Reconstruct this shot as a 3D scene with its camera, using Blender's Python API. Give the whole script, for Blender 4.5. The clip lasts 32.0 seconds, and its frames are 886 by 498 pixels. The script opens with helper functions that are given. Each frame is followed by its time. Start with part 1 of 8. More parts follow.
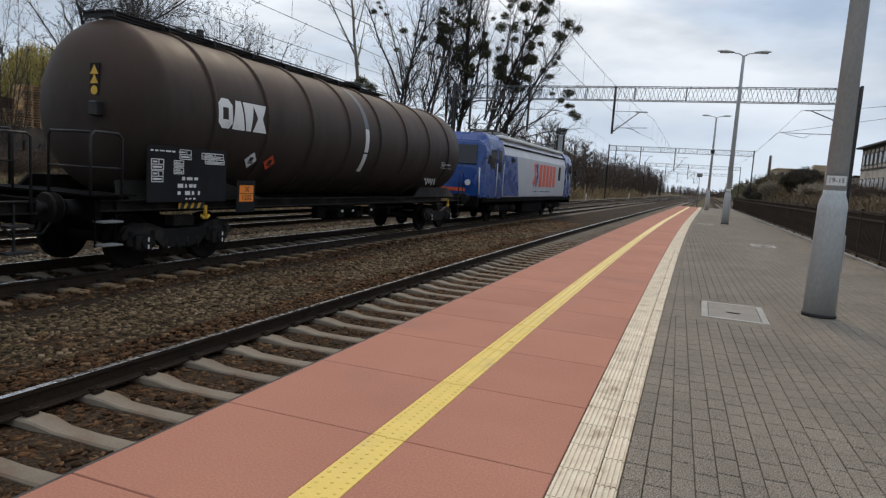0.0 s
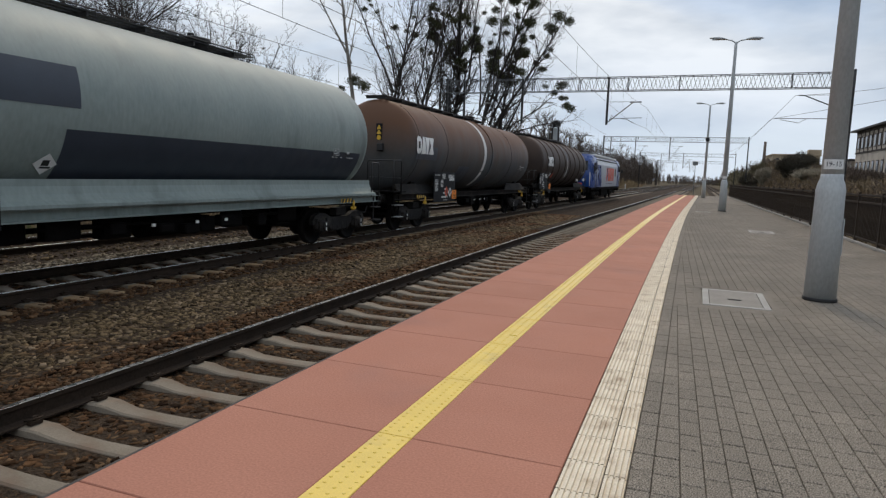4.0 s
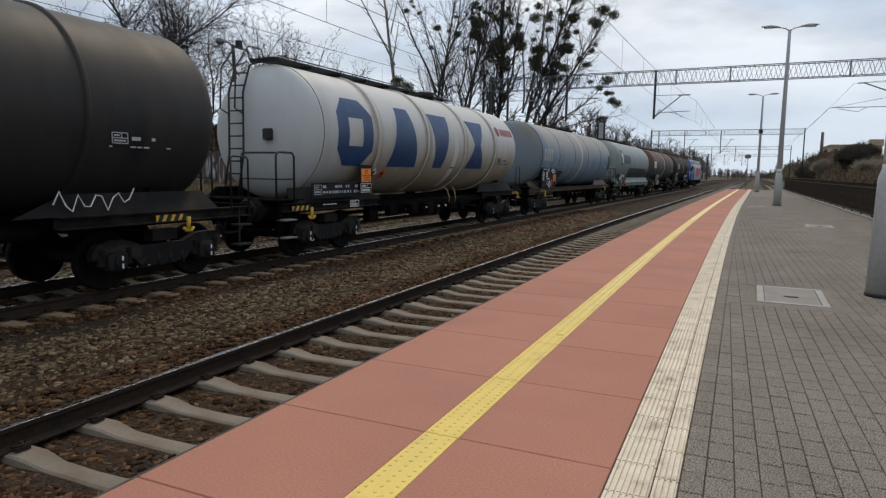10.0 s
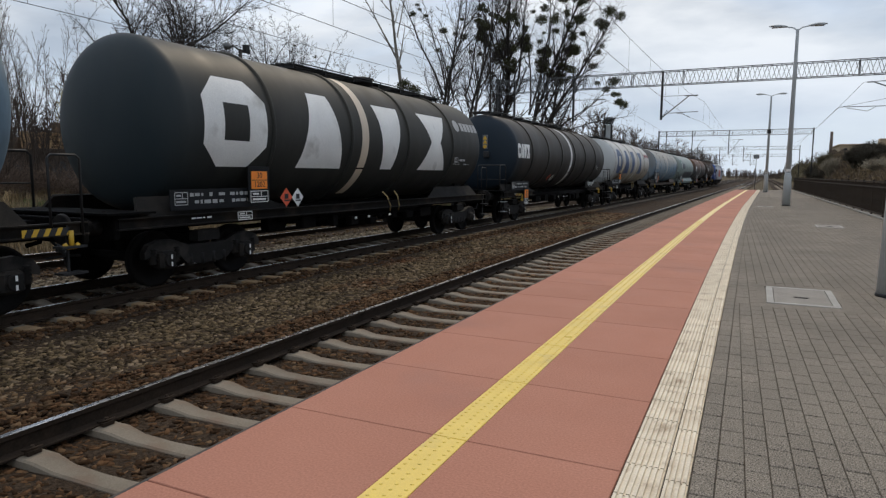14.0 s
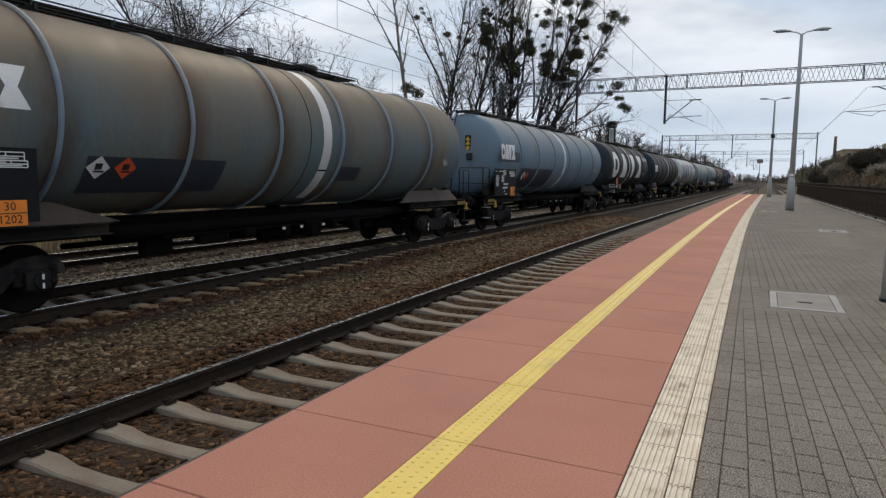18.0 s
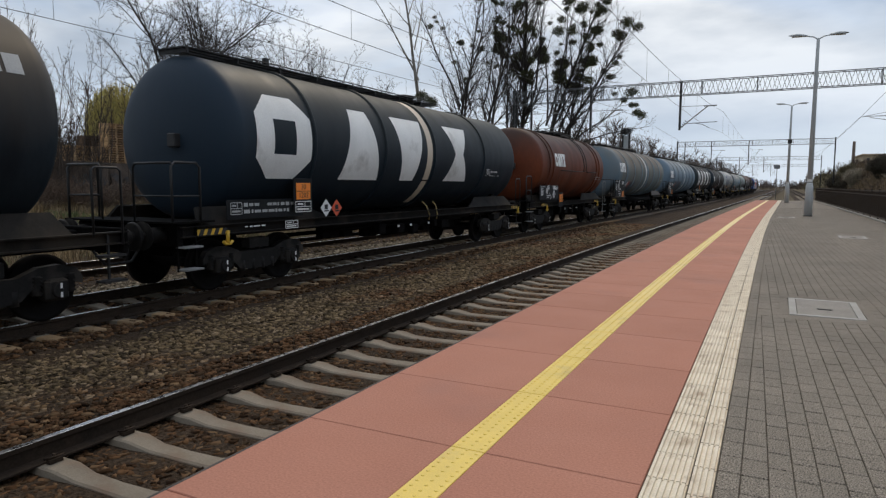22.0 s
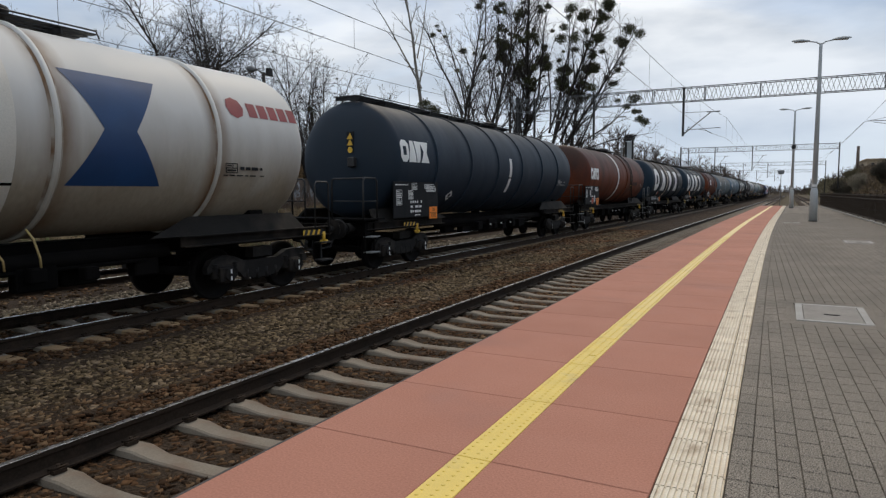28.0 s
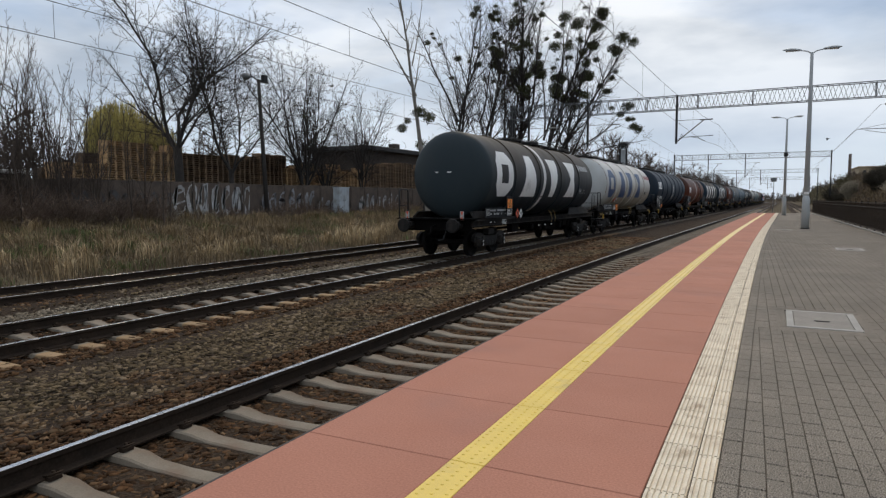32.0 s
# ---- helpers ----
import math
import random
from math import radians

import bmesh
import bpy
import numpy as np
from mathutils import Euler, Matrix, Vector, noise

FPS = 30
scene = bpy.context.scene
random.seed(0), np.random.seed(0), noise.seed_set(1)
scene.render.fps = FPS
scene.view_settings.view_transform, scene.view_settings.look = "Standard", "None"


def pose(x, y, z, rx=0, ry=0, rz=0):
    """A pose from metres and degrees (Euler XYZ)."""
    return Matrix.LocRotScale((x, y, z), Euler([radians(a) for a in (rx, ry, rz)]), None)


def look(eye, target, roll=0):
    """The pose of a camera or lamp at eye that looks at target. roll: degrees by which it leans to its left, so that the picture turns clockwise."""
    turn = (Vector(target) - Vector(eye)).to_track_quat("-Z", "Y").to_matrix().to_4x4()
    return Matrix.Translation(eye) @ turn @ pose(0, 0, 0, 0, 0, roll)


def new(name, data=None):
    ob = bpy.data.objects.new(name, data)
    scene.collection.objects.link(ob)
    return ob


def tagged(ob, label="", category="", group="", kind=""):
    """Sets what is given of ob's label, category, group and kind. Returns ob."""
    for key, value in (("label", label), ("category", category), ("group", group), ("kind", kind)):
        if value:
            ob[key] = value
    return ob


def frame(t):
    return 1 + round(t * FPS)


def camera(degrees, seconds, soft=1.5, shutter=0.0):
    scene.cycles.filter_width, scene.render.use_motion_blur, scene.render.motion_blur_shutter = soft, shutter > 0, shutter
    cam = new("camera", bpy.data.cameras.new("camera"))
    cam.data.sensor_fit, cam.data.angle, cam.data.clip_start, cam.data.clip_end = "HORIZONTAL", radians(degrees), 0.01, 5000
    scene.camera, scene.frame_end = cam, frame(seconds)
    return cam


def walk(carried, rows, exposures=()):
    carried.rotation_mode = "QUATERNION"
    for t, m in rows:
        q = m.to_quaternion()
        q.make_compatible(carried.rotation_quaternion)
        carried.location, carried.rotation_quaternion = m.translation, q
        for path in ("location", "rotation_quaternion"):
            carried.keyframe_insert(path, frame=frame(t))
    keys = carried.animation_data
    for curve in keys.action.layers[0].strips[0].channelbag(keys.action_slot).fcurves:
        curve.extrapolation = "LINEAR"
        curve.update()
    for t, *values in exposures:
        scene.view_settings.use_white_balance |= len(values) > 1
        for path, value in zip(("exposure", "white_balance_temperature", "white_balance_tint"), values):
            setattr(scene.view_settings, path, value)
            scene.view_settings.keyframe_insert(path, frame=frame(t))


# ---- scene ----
from functools import lru_cache

# the line of the railway: straight, a gentle right-hand arc, straight again
BEND, BEND_END = 1210.0, 36.0
RAIL = -0.558                      # rail head below the platform
TRACK_A, TRACK_B, TRACK_C = -3.97, -9.58, -13.94


def W(x, s, z=0.0):
    """Place at lateral offset x, s metres along the line."""
    a = min(max(s, 0.0), BEND_END) / BEND
    e, b = max(s - BEND_END, 0.0), min(s, 0.0)
    return Vector((BEND - (BEND - x) * math.cos(a) + e * math.sin(a), (BEND - x) * math.sin(a) + e * math.cos(a) + b, z))


def heading(s):
    return -math.degrees(min(max(s, 0.0), BEND_END) / BEND)


def at(x, s, z=0.0, rz=0.0):
    p = W(x, s, z)
    return pose(p.x, p.y, p.z, 0, 0, heading(s) + rz)


def run(t):
    """Metres that the train has gone at t seconds."""
    u = t / 16
    return 113.1989 * u - 11.5610 * u ** 2 + 17.6813 * u ** 3 - 4.0270 * u ** 4


# ---- camera ----
cam = camera(68.92, 32.0, 1.3)
PATH = [
    (0, 0.002, 0.022, 1.325, 20.419, 6.377, 3.778),
    (0.5, -0.004, 0.025, 1.322, 20.215, 6.405, 3.492),
    (1, -0.005, 0.019, 1.326, 20.098, 6.497, 3.232),
    (1.5, -0.008, 0.021, 1.323, 19.980, 6.515, 3.006),
    (2, -0.011, 0.027, 1.322, 19.989, 6.498, 2.784),
    (2.5, -0.013, 0.021, 1.324, 19.914, 6.565, 2.619),
    (3, -0.018, 0.021, 1.323, 19.972, 6.634, 2.413),
    (3.5, -0.018, 0.031, 1.319, 20.029, 6.702, 2.175),
    (5.5, -0.011, 0.022, 1.320, 21.435, 6.674, 1.443),
    (6, -0.010, 0.019, 1.319, 22.087, 6.711, 1.289),
    (6.5, -0.006, 0.012, 1.321, 22.675, 6.736, 1.245),
    (7, -0.002, 0.014, 1.320, 22.986, 6.796, 1.169),
    (7.5, -0.012, 0.017, 1.318, 23.169, 6.845, 1.157),
    (8, -0.014, 0.021, 1.320, 23.251, 6.886, 1.081),
    (8.5, -0.010, 0.021, 1.322, 23.586, 6.869, 0.942),
    (9, -0.010, 0.029, 1.320, 24.063, 6.863, 0.829),
    (9.5, -0.012, 0.031, 1.323, 24.191, 6.873, 0.849),
    (10, -0.011, 0.034, 1.321, 24.276, 6.860, 0.768),
    (10.5, -0.010, 0.031, 1.320, 24.411, 6.836, 0.712),
    (11, -0.012, 0.022, 1.322, 24.462, 6.807, 0.674),
    (11.5, -0.015, 0.021, 1.322, 24.551, 6.783, 0.647),
    (12, -0.017, 0.023, 1.320, 24.605, 6.763, 0.614),
    (12.5, -0.015, 0.024, 1.321, 24.699, 6.749, 0.533),
    (13, -0.014, 0.029, 1.322, 24.756, 6.697, 0.499),
    (13.5, -0.014, 0.034, 1.320, 24.820, 6.700, 0.468),
    (14, -0.011, 0.035, 1.322, 24.940, 6.655, 0.376),
    (14.5, -0.014, 0.037, 1.320, 24.929, 6.648, 0.370),
    (16.5, -0.014, 0.042, 1.320, 24.938, 6.608, 0.485),
    (17, -0.016, 0.038, 1.319, 25.036, 6.573, 0.524),
    (17.5, -0.014, 0.034, 1.322, 25.080, 6.466, 0.549),
    (18, -0.015, 0.032, 1.320, 25.184, 6.362, 0.591),
    (18.5, -0.010, 0.028, 1.321, 25.311, 6.248, 0.518),
    (19, -0.005, 0.019, 1.323, 25.660, 6.166, 0.459),
    (19.5, -0.005, 0.015, 1.322, 25.867, 6.013, 0.423),
    (20, -0.008, 0.023, 1.322, 25.945, 5.939, 0.377),
    (20.5, -0.011, 0.026, 1.321, 26.241, 5.904, 0.298),
    (21, -0.009, 0.025, 1.322, 26.343, 5.824, 0.257),
    (21.5, -0.016, 0.033, 1.319, 26.404, 5.760, 0.245),
    (22, -0.017, 0.035, 1.319, 26.461, 5.685, 0.240),
    (22.5, -0.012, 0.031, 1.320, 26.443, 5.608, 0.209),
    (23, -0.013, 0.028, 1.320, 26.465, 5.540, 0.156),
    (23.5, -0.016, 0.032, 1.319, 26.505, 5.482, 0.132),
    (24, -0.018, 0.040, 1.318, 26.543, 5.444, 0.088),
    (24.5, -0.018, 0.037, 1.319, 26.560, 5.382, 0.035),
    (25, -0.017, 0.034, 1.320, 26.624, 5.313, -0.001),
    (25.5, -0.011, 0.035, 1.321, 26.718, 5.300, -0.018),
    (27.5, -0.019, 0.048, 1.317, 26.757, 5.078, -0.140),
    (28, -0.024, 0.049, 1.314, 26.814, 4.993, -0.178),
    (28.5, -0.022, 0.041, 1.317, 26.916, 4.905, -0.214),
    (29, -0.018, 0.020, 1.319, 26.933, 4.600, -0.290),
    (29.5, -0.008, 0.018, 1.321, 26.878, 4.370, -0.223),
    (30, -0.018, 0.027, 1.321, 26.809, 4.399, -0.162),
    (30.5, -0.025, 0.024, 1.321, 26.609, 4.316, -0.080),
    (31, -0.018, 0.004, 1.319, 26.532, 4.293, -0.033),
    (31.5, -0.008, -0.003, 1.319, 26.524, 4.355, -0.050),
    (32, 0.001, 0.003, 1.321, 26.341, 4.392, -0.107),
]
walk(cam, [(t, pose(x, y, z, 90 - dip, 0, pan) @ pose(0, 0, 0, 0, 0, roll)) for t, x, y, z, pan, dip, roll in PATH],
     exposures=[(0, -0.06), (32, -0.11)])

# ---- light ----
SUN_TURN, SUN_HIGH = radians(-14), radians(50)      # compass turn from +y towards +x, height
world = bpy.data.worlds.new("sky")
scene.world = world
world.use_nodes = True
nt = world.node_tree
nt.nodes.clear()
wo, bg, sky = nt.nodes.new("ShaderNodeOutputWorld"), nt.nodes.new("ShaderNodeBackground"), nt.nodes.new("ShaderNodeTexSky")
sky.sky_type, sky.sun_disc, sky.sun_elevation, sky.sun_rotation = "NISHITA", False, SUN_HIGH, SUN_TURN
sky.air_density, sky.dust_density, sky.ozone_density = 1.0, 1.0, 2.0
bg.inputs["Strength"].default_value = 0.121
tc, mp = nt.nodes.new("ShaderNodeTexCoord"), nt.nodes.new("ShaderNodeMapping")
mp.inputs["Scale"].default_value = (1.0, 1.0, 3.2)
n1, n2 = nt.nodes.new("ShaderNodeTexNoise"), nt.nodes.new("ShaderNodeTexNoise")
for n, sc, de in ((n1, 1.7, 6.0), (n2, 3.1, 7.0)):
    n.inputs["Scale"].default_value, n.inputs["Detail"].default_value = sc, de
    nt.links.new(mp.outputs[0], n.inputs["Vector"])
n1.inputs["Distortion"].default_value = 0.6
r1, r2 = nt.nodes.new("ShaderNodeValToRGB"), nt.nodes.new("ShaderNodeValToRGB")
r1.color_ramp.elements[0].position, r1.color_ramp.elements[1].position = 0.33, 0.58
r2.color_ramp.elements[0].position, r2.color_ramp.elements[1].position = 0.34, 0.62
r2.color_ramp.elements[0].color, r2.color_ramp.elements[1].color = (3.35, 3.95, 4.8, 1), (8.2, 8.5, 8.85, 1)
mx = nt.nodes.new("ShaderNodeMixRGB")
nt.links.new(tc.outputs["Generated"], mp.inputs["Vector"])
nt.links.new(n1.outputs["Fac"], r1.inputs[0])
nt.links.new(n2.outputs["Fac"], r2.inputs[0])
nt.links.new(r1.outputs[0], mx.inputs[0])
nt.links.new(sky.outputs[0], mx.inputs[1])
nt.links.new(r2.outputs[0], mx.inputs[2])
# an overcast dome is brighter overhead
sz, hi = nt.nodes.new("ShaderNodeSeparateXYZ"), nt.nodes.new("ShaderNodeMapRange")
nt.links.new(tc.outputs["Generated"], sz.inputs[0])
nt.links.new(sz.outputs[2], hi.inputs[0])
for i, q in enumerate((0.2, 1.0, 0.97, 1.5)):
    hi.inputs[i + 1].default_value = q
dome = nt.nodes.new("ShaderNodeMixRGB")
dome.blend_type = "MULTIPLY"
dome.inputs[0].default_value = 1.0
nt.links.new(mx.outputs[0], dome.inputs[1])
nt.links.new(hi.outputs[0], dome.inputs[2])
# the haze along the horizon is a cool pale blue
lowz, cool = nt.nodes.new("ShaderNodeMapRange"), nt.nodes.new("ShaderNodeMixRGB")
nt.links.new(sz.outputs[2], lowz.inputs[0])
for i, q in enumerate((0.03, 0.24, 0.8, 0.0)):
    lowz.inputs[i + 1].default_value = q
nt.links.new(lowz.outputs[0], cool.inputs[0])
nt.links.new(dome.outputs[0], cool.inputs[1])
cool.inputs[2].default_value = (5.85, 6.75, 7.95, 1)
nt.links.new(cool.outputs[0], bg.inputs["Color"])
nt.links.new(bg.outputs[0], wo.inputs["Surface"])

sun = new("sun", bpy.data.lights.new("sun", "SUN"))
sun.data.energy, sun.data.angle, sun.data.color = 1.15, radians(14), (1.0, 0.83, 0.6)
sun.matrix_world = look((0, 0, 0), (-math.sin(SUN_TURN) * math.cos(SUN_HIGH), -math.cos(SUN_TURN) * math.cos(SUN_HIGH), -math.sin(SUN_HIGH)))


# ---- materials ----
def surf(name, a, b, rough=0.7, metal=0.0, scale=3.0, fine=60.0, grain=0.25, bump=0.15, dirt=None, dirt_scale=0.8, dirt_at=(0.5, 0.7),
         vary=0.0, spec=0.5, stretch=(1, 1, 1), top=None, top_at=(2.7, 4.0), island=0.0, bump_size=0.01, odd=None, bands=(), band_col=None, band_w=0.35, tail=None):
    """A worn surface: two colours in large clouds, a fine grain, dirt in patches, and a tone for the upper side from
    one height to another: dust, and on the white shells painted sky light.
    """
    m = bpy.data.materials.new(name)
    m.use_nodes = True
    t = m.node_tree
    N, L = t.nodes.new, t.links.new
    bs = t.nodes["Principled BSDF"]
    bs.inputs["Roughness"].default_value, bs.inputs["Metallic"].default_value, bs.inputs["Specular IOR Level"].default_value = rough, metal, spec
    co, ma = N("ShaderNodeTexCoord"), N("ShaderNodeMapping")
    ma.inputs["Scale"].default_value = stretch
    L(co.outputs["Object"], ma.inputs[0])

    def noise_at(sc, de=5.0):
        n = N("ShaderNodeTexNoise")
        n.inputs["Scale"].default_value, n.inputs["Detail"].default_value = sc, de
        L(ma.outputs[0], n.inputs["Vector"])
        return n.outputs["Fac"]

    def mix(fac, one, two, kind="MIX"):
        x = N("ShaderNodeMixRGB")
        x.blend_type = kind
        for i, v in enumerate((fac, one, two)):
            if isinstance(v, (int, float)):
                x.inputs[i].default_value = v
            elif isinstance(v, tuple):
                x.inputs[i].default_value = (*v, 1)
            else:
                L(v, x.inputs[i])
        return x.outputs[0]

    def span(v, lo, hi, to=(0.0, 1.0)):
        r = N("ShaderNodeMapRange")
        L(v, r.inputs[0])
        for i, q in enumerate((lo, hi, *to)):
            r.inputs[i + 1].default_value = q
        return r.outputs[0]

    col = mix(span(noise_at(scale), 0.3, 0.7), a, b)
    fine_n = noise_at(fine, 3.0)
    if grain:
        col = mix(1.0, col, span(fine_n, 0.25, 0.75, (1 - grain, 1 + grain)), "MULTIPLY")
    if dirt:
        col = mix(span(noise_at(dirt_scale, 8.0), *dirt_at), col, dirt)
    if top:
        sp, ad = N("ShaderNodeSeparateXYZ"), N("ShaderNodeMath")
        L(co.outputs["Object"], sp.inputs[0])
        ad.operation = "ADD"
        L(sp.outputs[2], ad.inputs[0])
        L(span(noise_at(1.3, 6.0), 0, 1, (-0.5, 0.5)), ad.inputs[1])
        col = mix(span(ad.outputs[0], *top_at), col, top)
    if bands:
        # grime that gathers beside the rings along the shell
        sy = N("ShaderNodeSeparateXYZ")
        L(co.outputs["Object"], sy.inputs[0])
        near = None
        for y in bands:
            d1, d2 = N("ShaderNodeMath"), N("ShaderNodeMath")
            d1.operation, d2.operation = "SUBTRACT", "ABSOLUTE"
            L(sy.outputs[1], d1.inputs[0])
            d1.inputs[1].default_value = y
            L(d1.outputs[0], d2.inputs[0])
            if near is None:
                near = d2.outputs[0]
            else:
                lo = N("ShaderNodeMath")
                lo.operation = "MINIMUM"
                L(near, lo.inputs[0])
                L(d2.outputs[0], lo.inputs[1])
                near = lo.outputs[0]
        pw = N("ShaderNodeMath")
        pw.operation = "MULTIPLY"
        L(span(near, 0.0, band_w, (1.0, 0.0)), pw.inputs[0])
        L(span(noise_at(1.1, 6.0), 0.35, 0.6, (0.3, 1.0)), pw.inputs[1])
        col = mix(pw.outputs[0], col, band_col)
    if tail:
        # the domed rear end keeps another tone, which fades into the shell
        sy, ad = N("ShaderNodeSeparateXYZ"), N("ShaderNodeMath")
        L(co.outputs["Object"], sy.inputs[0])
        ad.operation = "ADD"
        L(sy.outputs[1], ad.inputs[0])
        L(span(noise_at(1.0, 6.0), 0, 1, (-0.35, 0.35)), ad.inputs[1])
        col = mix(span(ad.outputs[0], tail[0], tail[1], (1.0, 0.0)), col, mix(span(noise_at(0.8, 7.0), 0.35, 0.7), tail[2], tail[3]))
    if vary:
        ob = N("ShaderNodeObjectInfo")
        col = mix(1.0, col, span(ob.outputs["Random"], 0, 1, (1 - vary, 1 + vary)), "MULTIPLY")
    if island:
        ge = N("ShaderNodeNewGeometry")
        if odd:
            times, wrap = N("ShaderNodeMath"), N("ShaderNodeMath")
            times.operation, wrap.operation = "MULTIPLY", "FRACT"
            times.inputs[1].default_value = 17.0
            L(ge.outputs["Random Per Island"], times.inputs[0])
            L(times.outputs[0], wrap.inputs[0])
            col = mix(span(wrap.outputs[0], 0.6, 1.0), col, odd)
        col = mix(1.0, col, span(ge.outputs["Random Per Island"], 0, 1, (1 - island, 1 + island)), "MULTIPLY")
    L(col, bs.inputs["Base Color"])
    L(span(noise_at(scale * 2.3), 0.2, 0.8, (max(rough - 0.1, 0.02), min(rough + 0.1, 1.0))), bs.inputs["Roughness"])
    if bump:
        bu = N("ShaderNodeBump")
        bu.inputs["Strength"].default_value, bu.inputs["Distance"].default_value = bump, bump_size
        L(fine_n, bu.inputs["Height"])
        L(bu.outputs[0], bs.inputs["Normal"])
    return m


# ---- mesh tools ----
def box(bm, c, size, m=None):
    """A box about c, turned by m about its centre if given."""
    x, y, z = (v / 2 for v in size)
    vs = [Vector((sx * x, sy * y, sz * z)) for sx in (-1, 1) for sy in (-1, 1) for sz in (-1, 1)]
    vs = [bm.verts.new((m @ v if m else v) + Vector(c)) for v in vs]
    for f in ((0, 1, 3, 2), (4, 6, 7, 5), (0, 4, 5, 1), (2, 3, 7, 6), (0, 2, 6, 4), (1, 5, 7, 3)):
        bm.faces.new([vs[i] for i in f])
    return bm


def soft_box(bm, c, size, r=0.01):
    """A box with its upright and level edges cut back by r."""
    x, y, z = (v / 2 for v in size)
    rings = []
    for h, q in ((-z, r), (-z + r, 0), (z - r, 0), (z, r)):
        pts = [(-x + q + r, -y + q), (x - q - r, -y + q), (x - q, -y + q + r), (x - q, y - q - r), (x - q - r, y - q), (-x + q + r, y - q), (-x + q, y - q - r), (-x + q, -y + q + r)]
        rings.append([bm.verts.new((c[0] + u, c[1] + v, c[2] + h)) for u, v in pts])
    for lo, hi in zip(rings, rings[1:]):
        for i in range(8):
            bm.faces.new((lo[i], lo[(i + 1) % 8], hi[(i + 1) % 8], hi[i]))
    bm.faces.new(rings[0][::-1])
    bm.faces.new(rings[-1])
    return bm


def rod(bm, p0, p1, r0, r1=None, seg=8, caps=True):
    """A round bar from p0 to p1."""
    r1 = r0 if r1 is None else r1
    p0, p1 = Vector(p0), Vector(p1)
    d = (p1 - p0).normalized()
    u = d.orthogonal().normalized()
    v = d.cross(u)
    ends = []
    for p, r in ((p0, r0), (p1, r1)):
        ends.append([bm.verts.new(p + (u * math.cos(k) + v * math.sin(k)) * r) for k in (2 * math.pi * i / seg for i in range(seg))])
    for i in range(seg):
        bm.faces.new((ends[0][i], ends[0][(i + 1) % seg], ends[1][(i + 1) % seg], ends[1][i])).smooth = seg > 5
    if caps:
        bm.faces.new(ends[0][::-1])
        bm.faces.new(ends[1])
    return bm


def bar(bm, pts, r, seg=6):
    """A bent round bar through pts."""
    pts = [Vector(p) for p in pts]
    rings, u = [], None
    for i, p in enumerate(pts):
        d = (pts[min(i + 1, len(pts) - 1)] - pts[max(i - 1, 0)]).normalized()
        u = d.orthogonal().normalized() if u is None else (u - d * u.dot(d)).normalized()
        v = d.cross(u)
        rings.append([bm.verts.new(p + (u * math.cos(k) + v * math.sin(k)) * r) for k in (2 * math.pi * j / seg for j in range(seg))])
    for a, b in zip(rings, rings[1:]):
        for j in range(seg):
            bm.faces.new((a[j], a[(j + 1) % seg], b[(j + 1) % seg], b[j])).smooth = seg > 4
    bm.faces.new(rings[0][::-1])
    bm.faces.new(rings[-1])
    return bm


def lathe(bm, prof, axis="z", seg=48, centre=(0, 0, 0), cap=True):
    """Turns the profile of (radius, height) about an axis."""
    rows = []
    for r, h in prof:
        ring = []
        for i in range(seg):
            k = 2 * math.pi * i / seg
            a, b = r * math.cos(k), r * math.sin(k)
            p = {"z": (a, b, h), "y": (a, h, b), "x": (h, a, b)}[axis]
            ring.append(bm.verts.new(Vector(p) + Vector(centre)))
        rows.append(ring)
    for lo, hi in zip(rows, rows[1:]):
        for i in range(seg):
            bm.faces.new((lo[i], lo[(i + 1) % seg], hi[(i + 1) % seg], hi[i])).smooth = True
    if cap:
        for ring in (rows[0], rows[-1]):
            bm.faces.new(ring)
    bmesh.ops.recalc_face_normals(bm, faces=bm.faces[:])
    return bm


def prism(bm, pts, x0, x1, axis="x"):
    """A flat outline, drawn in (y, z) for axis x, (x, z) for axis y, (x, y) for axis z, given thickness."""
    def put(u, v, w):
        return {"x": (w, u, v), "y": (u, w, v), "z": (u, v, w)}[axis]
    a = [bm.verts.new(put(u, v, x0)) for u, v in pts]
    b = [bm.verts.new(put(u, v, x1)) for u, v in pts]
    n = len(pts)
    fs = [bm.faces.new(a[::-1]), bm.faces.new(b)]
    for i in range(n):
        fs.append(bm.faces.new((a[i], a[(i + 1) % n], b[(i + 1) % n], b[i])))
    bmesh.ops.recalc_face_normals(bm, faces=fs)
    return bm


def mesh_of(bm, name="mesh"):
    me = bpy.data.meshes.new(name)
    bm.to_mesh(me)
    bm.free()
    return me


def raw(name, verts, faces, smooth=False):
    me = bpy.data.meshes.new(name)
    me.from_pydata([tuple(map(float, v)) for v in verts], [], faces)
    if smooth:
        me.polygons.foreach_set("use_smooth", [True] * len(me.polygons))
    me.update()
    return me


def part(name, shape, material, parent, label="", m=None, kind=""):
    """Links a bmesh or a mesh as one object under a thing or a part."""
    me = mesh_of(shape, name) if isinstance(shape, bmesh.types.BMesh) else shape
    if material and not me.materials:
        me.materials.append(material)
    ob = new(name, me)
    ob.parent = parent
    if m is not None:
        ob.matrix_basis = m
    return tagged(ob, label=label, kind=kind)


